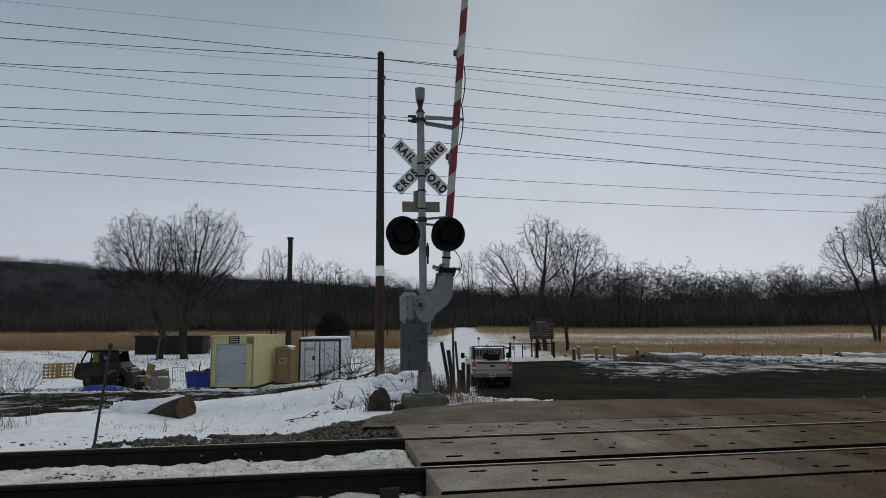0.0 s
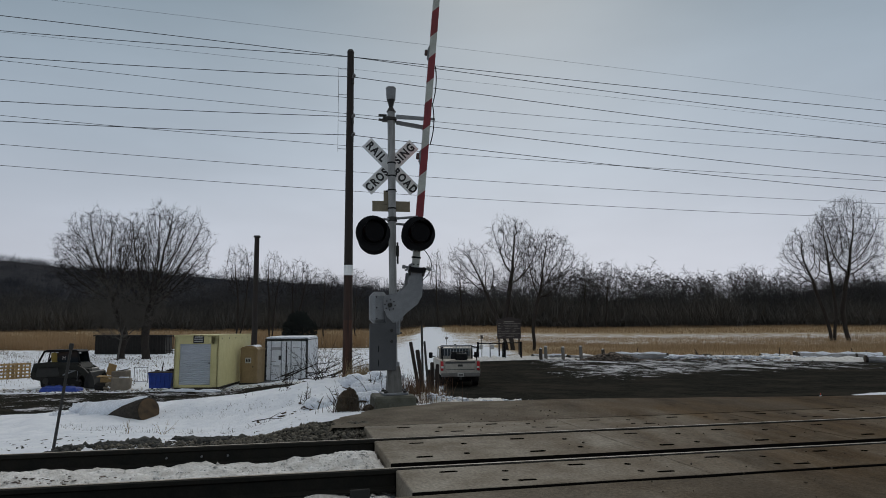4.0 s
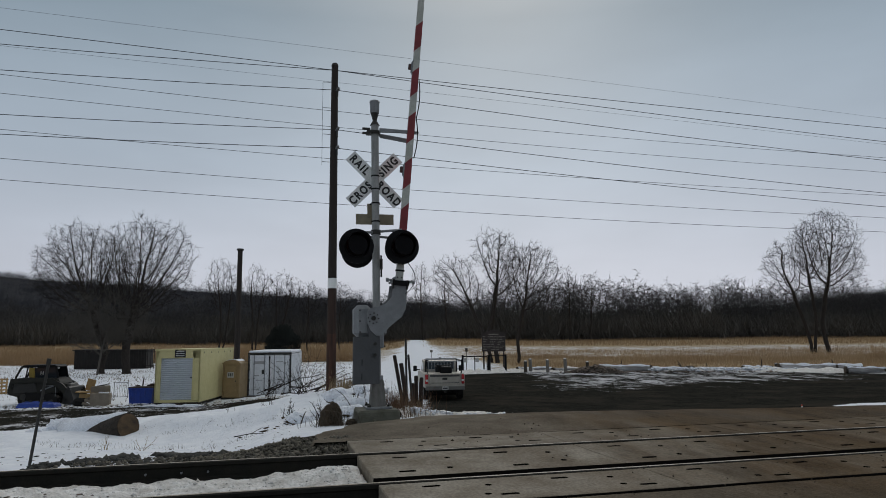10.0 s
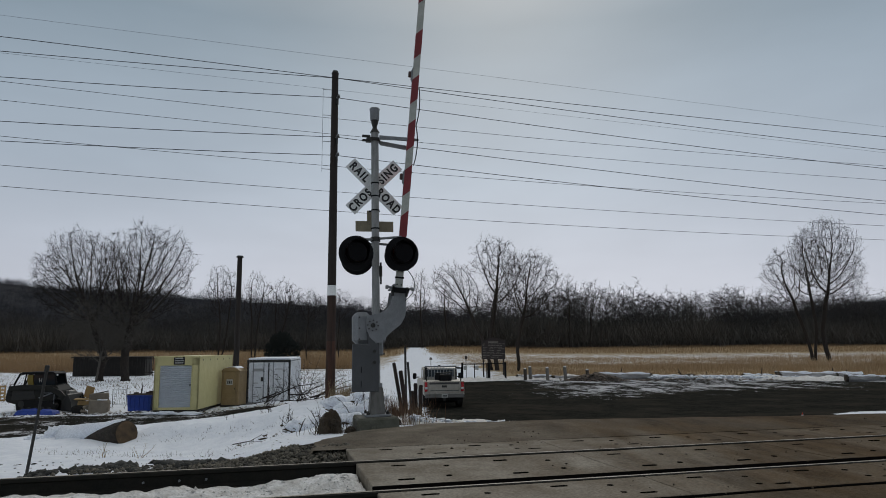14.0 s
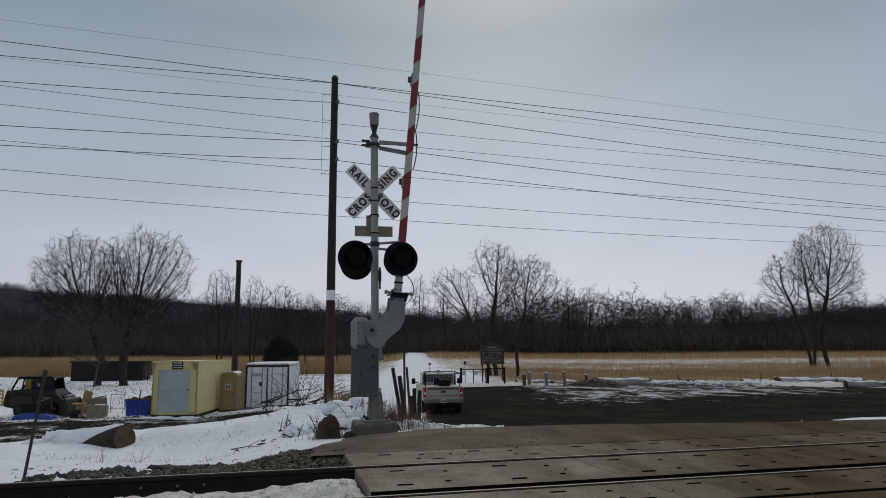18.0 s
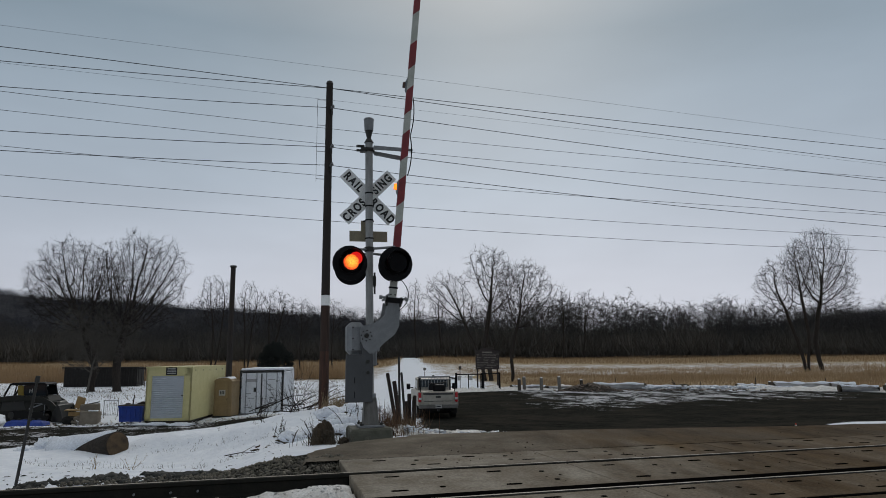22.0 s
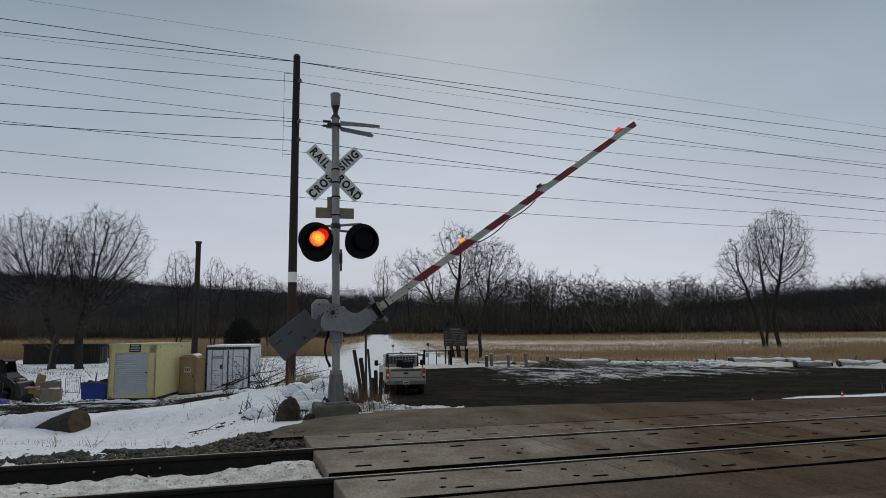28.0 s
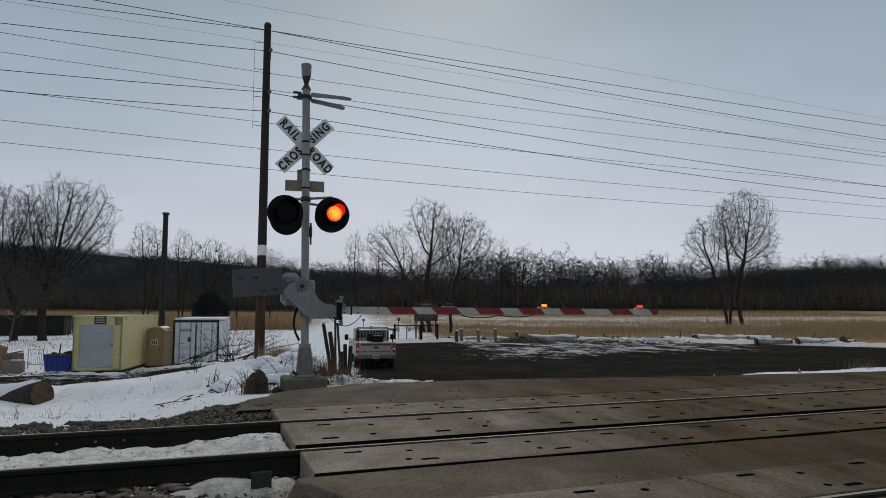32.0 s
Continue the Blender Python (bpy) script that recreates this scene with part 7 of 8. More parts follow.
def lumpy(name, x, y, sx, sy, sz, mat, label, category, seed, dz=0.0):
    t = thing(name, pose(x, y, at_land(x, y) + dz), label, category)
    bm = fresh()
    bmesh.ops.create_icosphere(bm, subdivisions=4, radius=1.0)
    for v in bm.verts:
        k = 1 + 0.40 * noise.noise(v.co * 1.7 + Vector((seed, 0, 0))) + 0.26 * noise.noise(v.co * 5 + Vector((0, seed, 0))) + 0.06 * noise.noise(v.co * 13)
        v.co = Vector((v.co.x * sx, v.co.y * sy, v.co.z * sz)) * k
    part("mass", bm, mat, t)
    return t


def stakes():
    spots = [(0.26, 13.2, 1.00, 0.045, 8, POST_BROWN), (0.36, 13.6, 1.28, 0.026, 4.5, DARK_STEEL), (0.24, 14.4, 1.75, 0.026, 1, DARK_STEEL), (0.22, 13.8, 1.30, 0.040, 10, POST_BROWN),
             (0.44, 14.2, 0.98, 0.045, 1, POST_BROWN), (0.49, 14.0, 0.92, 0.045, -2, POST_BROWN), (0.38, 14.1, 0.80, 0.045, 2, POST_BROWN), (0.53, 14.5, 0.80, 0.04, 0, POST_BROWN), (0.02, 15.5, 0.62, 0.06, 3, POST_BROWN)]
    for x, y, h, r, lean, mat in spots:
        t = thing("stake", pose(x, y, at_land(x, y) - 0.15, 0, -lean, 0), "dark weathered stake beside the road", "stake", "stakes beside the signal")
        part("shaft", rod(fresh(), (0, 0, 0), (0, 0, h + 0.15), r, r * 0.9, 8), mat, t)
        part("top", rod(fresh(), (0, 0, h + 0.15), (0, 0, h + 0.17), r * 0.9, r * 0.6, 8), mat, t)


def strands(name, count, place, mat, label, category, seed, lean=0.35, width=0.006):
    """Dry stalks: thin two-sided blades in one mesh; place(r) gives x, y, height."""
    r = random.Random(seed)
    vs, fs = [], []
    for _ in range(count):
        x, y, h = place(r)
        z = at_land(x, y, -0.03)
        a, d = r.uniform(0, 6.28), h * abs(r.gauss(0, lean))
        ex, ey = math.cos(a) * d, math.sin(a) * d
        b = r.uniform(0, 6.28)
        wx, wy = math.cos(b) * width, math.sin(b) * width
        k = len(vs)
        vs += [(x - wx, y - wy, z), (x + wx, y + wy, z), (x + ex * 0.45 + wx * 0.8, y + ey * 0.45 + wy * 0.8, z + h * 0.6), (x + ex * 0.45 - wx * 0.8, y + ey * 0.45 - wy * 0.8, z + h * 0.6)]
        fs += [(k, k + 1, k + 2, k + 3)]
        k = len(vs)
        vs += [(x + ex * 0.45 - wx * 0.8, y + ey * 0.45 - wy * 0.8, z + h * 0.6), (x + ex * 0.45 + wx * 0.8, y + ey * 0.45 + wy * 0.8, z + h * 0.6), (x + ex + wx * 0.3, y + ey + wy * 0.3, z + h), (x + ex - wx * 0.3, y + ey - wy * 0.3, z + h)]
        fs += [(k, k + 1, k + 2, k + 3)]
    return tagged(mesh_part(name, arrays(name, vs, fs), mat), label, category, kind="stuff")


def twiggy(name, x, y, spread, height, count, label, seed, mat=BARK, category="shrub", r0=0.012):
    """A leafless bush: forked stems from one foot."""
    rr = random.Random(seed)
    t = thing(name, pose(x, y, at_land(x, y) - 0.03), label, category)
    for _ in range(count):
        bm = fresh()
        a, tilt = rr.uniform(0, 6.28), rr.uniform(0.1, 1.0)
        p = Vector((rr.gauss(0, spread * 0.12), rr.gauss(0, spread * 0.12), 0))
        d = Vector((math.cos(a) * math.sin(tilt), math.sin(a) * math.sin(tilt), math.cos(tilt)))
        L = height * rr.uniform(0.6, 1.1)
        rad = r0 * rr.uniform(0.6, 1.2)
        for k in range(4):
            q = p + (d + Vector((rr.gauss(0, 0.2), rr.gauss(0, 0.2), rr.gauss(0, 0.12)))).normalized() * L / 4
            rod(bm, p, q, rad, rad * 0.75, 5, caps=False)
            if k > 0:
                for _ in range(2):
                    e = q + (d + Vector((rr.gauss(0, 0.7), rr.gauss(0, 0.7), rr.gauss(0, 0.5)))).normalized() * L * rr.uniform(0.12, 0.28)
                    rod(bm, q, e, rad * 0.55, rad * 0.3, 4, caps=False)
            p, rad = q, rad * 0.75
        part("stem", bm, mat, t)
    return t


marker_rod()
cut_log()
lumpy("old_stump", -1.08, 11.25, 0.19, 0.20, 0.24, STUMP, "dark mossy stump at the foot of the snow bank", "stump", 3.0, 0.10)
lumpy("clod", -0.72, 11.0, 0.09, 0.08, 0.07, STUMP, "dark clod of earth in the snow", "earth", 6.0, 0.02)
lumpy("stone", -0.32, 10.88, 0.06, 0.05, 0.05, FOUNDATION, "small pale stone against the concrete block", "stone", 9.0, 0.02)
stakes()
for k, (x, y, sx, sy, sz) in enumerate(((-8.85, 18.9, 0.42, 0.30, 0.26), (-8.25, 18.7, 0.30, 0.22, 0.16), (-9.7, 19.3, 0.30, 0.25, 0.12))):
    lumpy("snow_lump", x, y, sx, sy, sz, SNOW, "lump of old snow beside the cut log", "snow", 51.0 + 4 * k, 0.02)
lumpy("snow_lump", -11.6, 34.55, 0.9, 0.30, 0.15, SNOW, "low drift of trodden snow before the storage container", "snow", 71.0)
lumpy("snow_lump", -10.2, 34.5, 0.7, 0.28, 0.13, SNOW, "low drift of trodden snow before the storage container", "snow", 75.0)
lumpy("clod", -11.05, 15.8, 0.16, 0.12, 0.10, STUMP, "dark clod of earth beside the lane", "earth", 12.0, 0.04)
lumpy("clod", -0.05, 12.1, 0.12, 0.11, 0.10, STUMP, "dark clod of earth in the snow", "earth", 15.0, 0.05)
for k, (x, y, sx, sy, sz) in enumerate(((-1.18, 14.4, 0.36, 0.26, 0.17), (-0.60, 14.45, 0.38, 0.26, 0.18), (-1.02, 13.6, 0.34, 0.25, 0.16), (-0.48, 13.5, 0.32, 0.22, 0.17), (-0.88, 12.85, 0.28, 0.20, 0.12), (-1.65, 13.7, 0.30, 0.26, 0.17), (-0.36, 12.8, 0.22, 0.20, 0.15), (-0.02, 14.9, 0.30, 0.28, 0.36), (-1.95, 14.9, 0.36, 0.30, 0.20), (-0.62, 12.3, 0.17, 0.15, 0.11))):
    stone = lumpy("snow_covered_stone", x, y, sx * 0.82, sy * 0.82, sz * 0.80, STUMP, "dark stone under a thick cap of snow on the bank", "stone", 21.0 + 3 * k, 0.02)
    cap = fresh()
    bmesh.ops.create_icosphere(cap, subdivisions=4, radius=1.0)
    for v in cap.verts:
        g = 1 + 0.34 * noise.noise(v.co * 1.7 + Vector((21.0 + 3 * k, 0, 0))) + 0.16 * noise.noise(v.co * 3.4 + Vector((0, k, 0)))
        v.co = Vector((v.co.x * sx * 1.06 + 0.05 * sx, v.co.y * sy * 1.02, v.co.z * sz * 0.92 + 0.30 * sz)) * g
    part("snow_cap", cap, SNOW, stone, "thick smooth snow", smooth=True)
# old logs heaped on the bank behind the mast, each under thick snow
def heaped_log(a, b, r, snow, seed):
    a, b = Vector(a), Vector(b)
    t = thing("heaped_log", Matrix.Translation(a), "dark old log under thick snow on the bank behind the signal", "log", "logs heaped behind the signal")
    n = 9
    spine = [(b - a) * (k / n) + Vector((0, 0.04 * noise.noise(Vector((k * 0.8, seed, 0))), 0.05 * noise.noise(Vector((seed, k * 0.7, 0))))) for k in range(n + 1)]
    tube("trunk", spine, [r * (1 + 0.25 * noise.noise(Vector((k * 0.9, seed, 4)))) * (1.0 if 0 < k < n else 0.75) for k in range(n + 1)], LOG_BARK, t, sides=10)
    tube("snow_cover", [p + Vector((0.02, 0.03, r * 0.75 + snow * 0.35 + 0.02 * noise.noise(Vector((k * 1.1, seed, 9))))) for k, p in enumerate(spine)], [(r * 0.85 + snow * 0.5) * (1 + 0.35 * noise.noise(Vector((k * 0.8, seed, 6)))) * (1.0 if 0 < k < n else 0.45) for k in range(n + 1)], SNOW, t, "thick snow lying on the log", sides=12)


heaped_log((-1.42, 14.8, at_land(-1.42, 14.8) + 0.10), (-0.22, 14.6, at_land(-0.22, 14.6) + 0.12), 0.10, 0.10, 1.0)
heaped_log((-1.28, 14.1, at_land(-1.28, 14.1) + 0.06), (-0.15, 13.9, at_land(-0.15, 13.9) + 0.08), 0.09, 0.12, 2.0)
heaped_log((-1.30, 13.5, at_land(-1.30, 13.5) + 0.04), (-0.30, 13.25, at_land(-0.30, 13.25) + 0.07), 0.09, 0.11, 3.0)
def bank_clods(r):  # dark clods and bark showing between the lumps of snow
    x, y = r.gauss(-1.5, 0.75), r.uniform(13.0, 16.5)
    return x, y, at_land(x, y, 0.03)


stones("bank_clods", 90, bank_clods, 0.075, STUMP, "dark clods and bark showing between lumps of snow", seed=45, flat=0.5)
# brush pile behind the bank: long bare limbs
rb = random.Random(31)
brush = thing("brush_pile", pose(-3.9, 26.0, at_land(-3.9, 26.0)), "heap of bare cut branches lying in the snow", "brush pile")
for k in range(18):
    x0, z0 = rb.uniform(-1.7, 1.0), rb.uniform(0.02, 0.35)
    L, a, up = rb.uniform(0.9, 2.4), rb.uniform(-0.4, 0.4), rb.uniform(-0.05, 0.55)
    bm = fresh()
    p, d, rad = Vector((x0, rb.uniform(-0.5, 0.5), z0)), Vector((math.cos(a) * math.cos(up), math.sin(a), math.sin(up))), rb.uniform(0.012, 0.032)
    for s in range(5):
        q = p + (d + Vector((rb.gauss(0, 0.15), rb.gauss(0, 0.15), rb.gauss(0, 0.12)))).normalized() * L / 5
        rod(bm, p, q, rad, rad * 0.8, 6)
        if s:
            rod(bm, q, q + Vector((rb.gauss(0, 0.2), rb.gauss(0, 0.2), rb.uniform(0.1, 0.5))), rad * 0.5, rad * 0.2, 5)
        p, rad = q, rad * 0.8
    part("branch", bm, BARK, brush)
for k, (x, y, s, h, n) in enumerate(((-3.3, 24.5, 1.1, 1.7, 20), (-2.2, 19.0, 0.8, 0.9, 12), (-4.9, 27.0, 0.9, 1.3, 14), (-0.75, 13.4, 0.5, 0.55, 12), (-4.6, 19.5, 0.5, 0.6, 8), (-1.2, 11.5, 0.35, 0.42, 12), (-2.5, 16.2, 0.6, 0.40, 8), (-3.4, 18.4, 0.7, 0.55, 9))):
    twiggy("bare_shrub", x, y, s, h, n, "small leafless shrub standing in snow", 40 + k)
for k, (x, y) in enumerate(((-4.6, 11.2), (-3.95, 11.0))):
    twiggy("bare_weed", x, y, 0.2, 0.30, 5, "thin dry weed poking out of the snow", 60 + k, WEED, "weed", 0.006)
twiggy("bare_weed", -21.75, 33.5, 0.7, 1.9, 16, "tall dry weed before the yard", 71, BARK, "weed", 0.012)
twiggy("bare_weed", -20.75, 33.5, 0.7, 1.8, 16, "tall dry weed before the yard", 72, BARK, "weed", 0.012)
fallen = thing("fallen_branch", pose(-2.55, 12.3, at_land(-2.55, 12.3) + 0.02, 0, 0, 24), "thin forked branch lying on the snow", "branch")
part("stick", rod(rod(rod(fresh(), (-0.30, 0.05, 0.0), (0.0, 0.02, 0.04), 0.009, 0.007, 6), (0.0, 0.02, 0.04), (0.22, 0.10, 0.13), 0.007, 0.003, 6), (0.0, 0.02, 0.04), (0.26, -0.10, 0.03), 0.006, 0.003, 6), BARK, fallen)
snag = thing("dark_branch", pose(-1.75, 12.6, at_land(-1.75, 12.6), 0, 0, 12) @ Matrix.Scale(0.55, 4), "dark broken branch sticking out of the snow", "branch")
part("limb", rod(rod(rod(fresh(), (0.0, 0, -0.05), (0.14, 0.02, 0.34), 0.022, 0.018, 7), (0.10, 0.02, 0.20), (-0.02, 0.06, 0.28), 0.02, 0.012, 7), (0.12, 0.02, 0.3), (0.2, 0.0, 0.42), 0.014, 0.008, 6), STUMP, snag)

strands("russet_weeds_at_mast", 1150, lambda r: (r.gauss(0.12, 0.24), r.gauss(13.1, 0.6), r.uniform(0.15, 0.66) * r.uniform(0.5, 1)), RUSSET, "russet dry weeds round the stakes by the mast", "grass", 8, 0.32, 0.004)
strands("tan_grass_by_pole", 260, lambda r: (r.gauss(-1.75, 0.28), r.gauss(24.0, 0.5), r.uniform(0.3, 1.0) * r.uniform(0.5, 1)), WEED, "tan dry grass in the snow by the pole", "grass", 9, 0.25, 0.007)
strands("dry_grass_at_mast", 420, lambda r: (r.gauss(0.36, 0.16), r.gauss(12.9, 0.5), r.uniform(0.08, 0.42) * r.uniform(0.4, 1)), WEED, "tan dry grass round the stakes by the mast", "grass", 1, 0.6, 0.004)
strands("dry_grass_at_stump", 260, lambda r: (r.gauss(-1.0, 0.20), r.gauss(11.05, 0.10), r.uniform(0.05, 0.30)), TUSSOCK, "brown dry grass round the old stump", "grass", 6, 0.6, 0.004)
def tussocks(r):  # grass in loose tufts along the bank's foot
    k = r.randrange(22)
    f = k / 21
    x = -6.3 + 3.4 * f + 0.10 * math.sin(k * 5.1)
    return x + r.gauss(0, 0.09), 17.8 - 1.5 * f + 0.22 * math.sin(k * 2.7) + r.gauss(0, 0.14), r.uniform(0.02, 0.075) * (1.0 + 0.5 * math.sin(k * 1.9))


strands("dry_grass_on_bank", 420, tussocks, TUSSOCK, "sparse dry grass poking through the snow bank", "grass", 2, 0.5, 0.004)
def bank_stalks(r):  # scattered stalks, thicker where old tufts stand under the snow
    k = r.randrange(34)
    p = along(-6.2 + 5.6 * ((k * 0.618) % 1.0), 6.0 + 5.0 * ((k * 0.383) % 1.0))
    return p.x + r.gauss(0, 0.16), p.y + r.gauss(0, 0.22), r.uniform(0.03, 0.15)


strands("dry_stalks_on_bank", 300, bank_stalks, TUSSOCK, "short dry stalks poking through the snow", "grass", 12, 0.6, 0.003)
def lane_weeds(r):  # one full tuft and a thin fringe beside it
    if r.random() < 0.30:
        return r.gauss(-11.0, 0.20), r.gauss(15.0, 0.2), r.uniform(0.30, 0.85)
    if r.random() < 0.6:
        return r.gauss(-12.0, 0.75), r.gauss(15.3, 0.4), r.uniform(0.08, 0.32)
    return r.gauss(-12.0, 0.8), r.gauss(16.4, 0.5), r.uniform(0.25, 0.80)


strands("dry_weeds_by_lane", 900, lane_weeds, WEED, "tall tan weeds beside the yard's lane", "grass", 3, 0.55, 0.005)
strands("brown_weeds_by_lane", 900, lambda r: (r.gauss(-12.1, 0.85), r.gauss(15.7, 0.6), r.uniform(0.08, 0.55) * r.uniform(0.4, 1)), TUSSOCK, "low brown weeds beside the yard's lane", "grass", 23, 0.6, 0.005)
strands("tan_grass_mound", 1500, lambda r: (r.gauss(-1.35, 0.42), r.gauss(24.6, 0.45), r.uniform(0.2, 0.85) * r.uniform(0.4, 1)), WEED, "tan dry grass on the mound beside the pole", "grass", 19, 0.45, 0.006)
strands("dry_grass_by_lot", 70, lambda r: (r.gauss(26.0, 0.4), r.gauss(29.0, 0.5), r.uniform(0.15, 0.55)), WEED, "tan dry grass in the snow beside the lot", "grass", 4, 0.3, 0.006)


def litter(r):  # leaves and twigs on the snow
    u, v = r.uniform(-7, -0.6), r.uniform(2.4, 7.0)
    p = along(u, v)
    return p.x, p.y, at_land(p.x, p.y, 0.005)


def scraps(r):  # bark and dirt scattered on the snow before the lane
    x, y = r.gauss(-6.4, 0.9), r.gauss(11.2, 0.9)
    return x, y, at_land(x, y, 0.006)


stones("bark_scraps", 46, scraps, 0.045, CLOD, "flat dark scraps of bark on the snow", seed=41, flat=0.25)
stones("leaf_litter", 210, litter, 0.019, STUMP, "dead leaves and bits of bark scattered on the snow", seed=15, flat=0.3)


def edge_clumps(r):  # dirty snow pushed up along the road's edge
    u = 1.55 + 3.0 * r.random() ** 1.7
    v = 5.65 + 0.04 * (u - 1.5) + r.gauss(0, 0.16) * (1.2 - 0.2 * (u - 1.5))
    p = along(u, v)
    return p.x, p.y, at_land(p.x, p.y, 0.05 + 0.10 * r.random() * float(np.interp(u, (1.5, 2.2, 3.2, 4.5), (1.0, 0.8, 0.4, 0.1))))


def roadside(u, v):
    """A soft ridge of ploughed snow along the road's far edge, thinning out to the right."""
    c = 5.75 + 0.05 * (u - 1.5) + 0.10 * float(wave(u, 0.0, 2.1, 4.0))
    d = abs(v - c) / (0.62 - 0.08 * (u - 1.5))
    if d > 1.0:
        return None
    p = along(u, v)
    h = float(np.interp(u, (1.4, 1.9, 3.0, 4.2, 5.4), (0.11, 0.17, 0.15, 0.09, 0.02)))
    return at_land(p.x, p.y) - 0.02 + h * (1 - d * d) * (1 + 0.45 * float(wave(u, v, 4.3, 2.0)) + 0.25 * float(wave(u, v, 13.0, 5.0)))


sheet("roadside_snow", steps((1.35, 5.4, 0.05)), steps((5.2, 6.4, 0.05)), roadside, BED_SNOW, "soft ridge of ploughed snow along the road's edge", "snow", kind="stuff")
stones("snow_lumps", 900, edge_clumps, 0.050, SNOW, "lumps of dirty snow along the road's edge", seed=17, flat=0.6)


def yard_debris(r):  # dirt and rubbish trodden into the snow before the containers
    x = r.uniform(-25, -4.5)
    return x, 35.4 - 0.05 * (x + 10) + r.gauss(0, 0.55), at_land(x, 35.4, 0.01)


def lane_lumps(r):  # broken snow thrown up beside the lane
    x = r.uniform(-26, -5)
    y = 35.9 - 0.05 * (x + 10) + r.gauss(0, 0.45)
    return x, y, at_land(x, y, 0.02)


stones("lane_snow_lumps", 520, lane_lumps, 0.10, BED_SNOW, "broken lumps of snow beside the yard's lane", seed=43, flat=0.6)
stones("yard_debris", 620, yard_debris, 0.075, STUMP, "dirt and scraps trodden into the yard's snow", seed=29, flat=0.4)

# ---- trees, reeds and the far woods ----
def skeleton(r, domes, foot, fork, stems, step, dens, fine, girth):
    """The wood of a leafless tree as tapered pieces (from, to, radius, radius). Trunks rise to the
    fork; from there the wood grows, step by step, towards points strewn in the domes of the crown."""
    g = np.random.RandomState(r.randrange(1 << 30))
    aims = []
    for d in domes:
        n = int(4.19 * d[3] * d[4] * d[5] / (2.0 * step) ** 3) + 6
        v = g.normal(size=(n, 3))
        v /= np.linalg.norm(v, axis=1)[:, None]
        a, b = g.uniform(0, 6.28, 2)
        lumps = np.sin(4.3 * v[:, 0] + 2.2 * v[:, 2] + a) * np.sin(5.1 * v[:, 2] - 2.6 * v[:, 1] + b) + 0.6 * np.sin(11 * v[:, 0] + 9 * v[:, 2] + b)
        v *= (g.rand(n) ** 0.30 * (0.97 + 0.10 * lumps + 0.05 * g.normal(size=n)))[:, None]
        aims.append(v * np.array(d[3:6]) + np.array(d[:3]))
    aims = np.concatenate(aims)
    mid = aims[:, 0].mean()
    at, up = [], []
    tips = []
    for k in range(stems):
        off = k - (stems - 1) / 2
        p = np.array(foot, float) + np.array((off * girth * 2.4, g.normal() * girth, 0))
        lean = np.array((off * 0.10 + 0.03 * (mid - foot[0]), 0.04 * g.normal(), 1.0))
        at.append(p)
        up.append(-1)
        for j in range(max(2, int(fork / step))):
            lean = lean + 0.05 * g.normal(size=3) * np.array((1, 1, 0))
            at.append(at[-1] + lean / np.linalg.norm(lean) * step)
            up.append(len(at) - 2)
        tips.append(len(at) - 1)
    aims = aims[aims[:, 2] > 0.8 * fork]
    start = np.array([at[k] for k in tips])
    dist = np.linalg.norm(aims[:, None] - start[None], axis=2)
    near, dist = np.array(tips)[dist.argmin(1)], dist.min(1)
    last = {}
    for _ in range(120):
        if not len(aims):
            break
        way = (aims - np.array(at)[near]) / dist[:, None]
        total = np.zeros((len(at), 3))
        np.add.at(total, near, way)
        fresh_nodes = []
        for k in np.unique(near):
            d = total[k] / (np.linalg.norm(total[k]) + 1e-9) + 0.10 * g.normal(size=3) + np.array((0, 0, 0.05))
            if up[k] >= 0:
                d = d + 0.50 * (at[k] - at[up[k]]) / step
            d /= np.linalg.norm(d)
            if k in last and last[k] @ d > 0.93:
                d = d + 0.35 * g.normal(size=3)
                d /= np.linalg.norm(d)
            last[k] = d
            at.append(at[k] + d * step)
            up.append(k)
            fresh_nodes.append(len(at) - 1)
        new_at = np.array([at[k] for k in fresh_nodes])
        dn = np.linalg.norm(aims[:, None] - new_at[None], axis=2)
        better = dn.min(1) < dist
        near = np.where(better, np.array(fresh_nodes)[dn.argmin(1)], near)
        dist = np.minimum(dist, dn.min(1))
        keep = dist > 1.15 * step
        aims, near, dist = aims[keep], near[keep], dist[keep]
    load = np.zeros(len(at))
    kids = np.bincount([k for k in up if k >= 0], minlength=len(at))
    for k in range(len(at) - 1, -1, -1):
        load[k] += kids[k] == 0
        if up[k] >= 0:
            load[up[k]] += load[k]
    power = math.log(girth / fine) / math.log(max(4.0, load.max()))
    rad = fine * np.maximum(load, 1) ** power
    at = [Vector(p) for p in at]
    out = []
    for k, p in enumerate(up):
        if p < 0:
            continue
        flare = 1.35 if up[p] < 0 else 1.0
        out.append((at[p], at[k], min(rad[p], rad[k] * 1.2) * flare, rad[k]))
        if load[k] > 5:
            continue
        way = (at[k] - at[p]).normalized()
        m = dens * (2.7 if kids[k] == 0 else 1.3)
        for _ in range(int(m) + (r.random() < m % 1)):
            side = way.orthogonal()
            side.rotate(Quaternion(way, r.uniform(0, 6.283)))
            d = (way + side * r.uniform(0.25, 0.9) + Vector((0, 0, 0.1))).normalized()
            q = at[p].lerp(at[k], r.uniform(0.2, 1.0))
            e = q + d * step * r.uniform(0.8, 3.3 if kids[k] == 0 else 2.0)
            out.append((q, e, fine * 0.66, fine * 0.30))
    return out


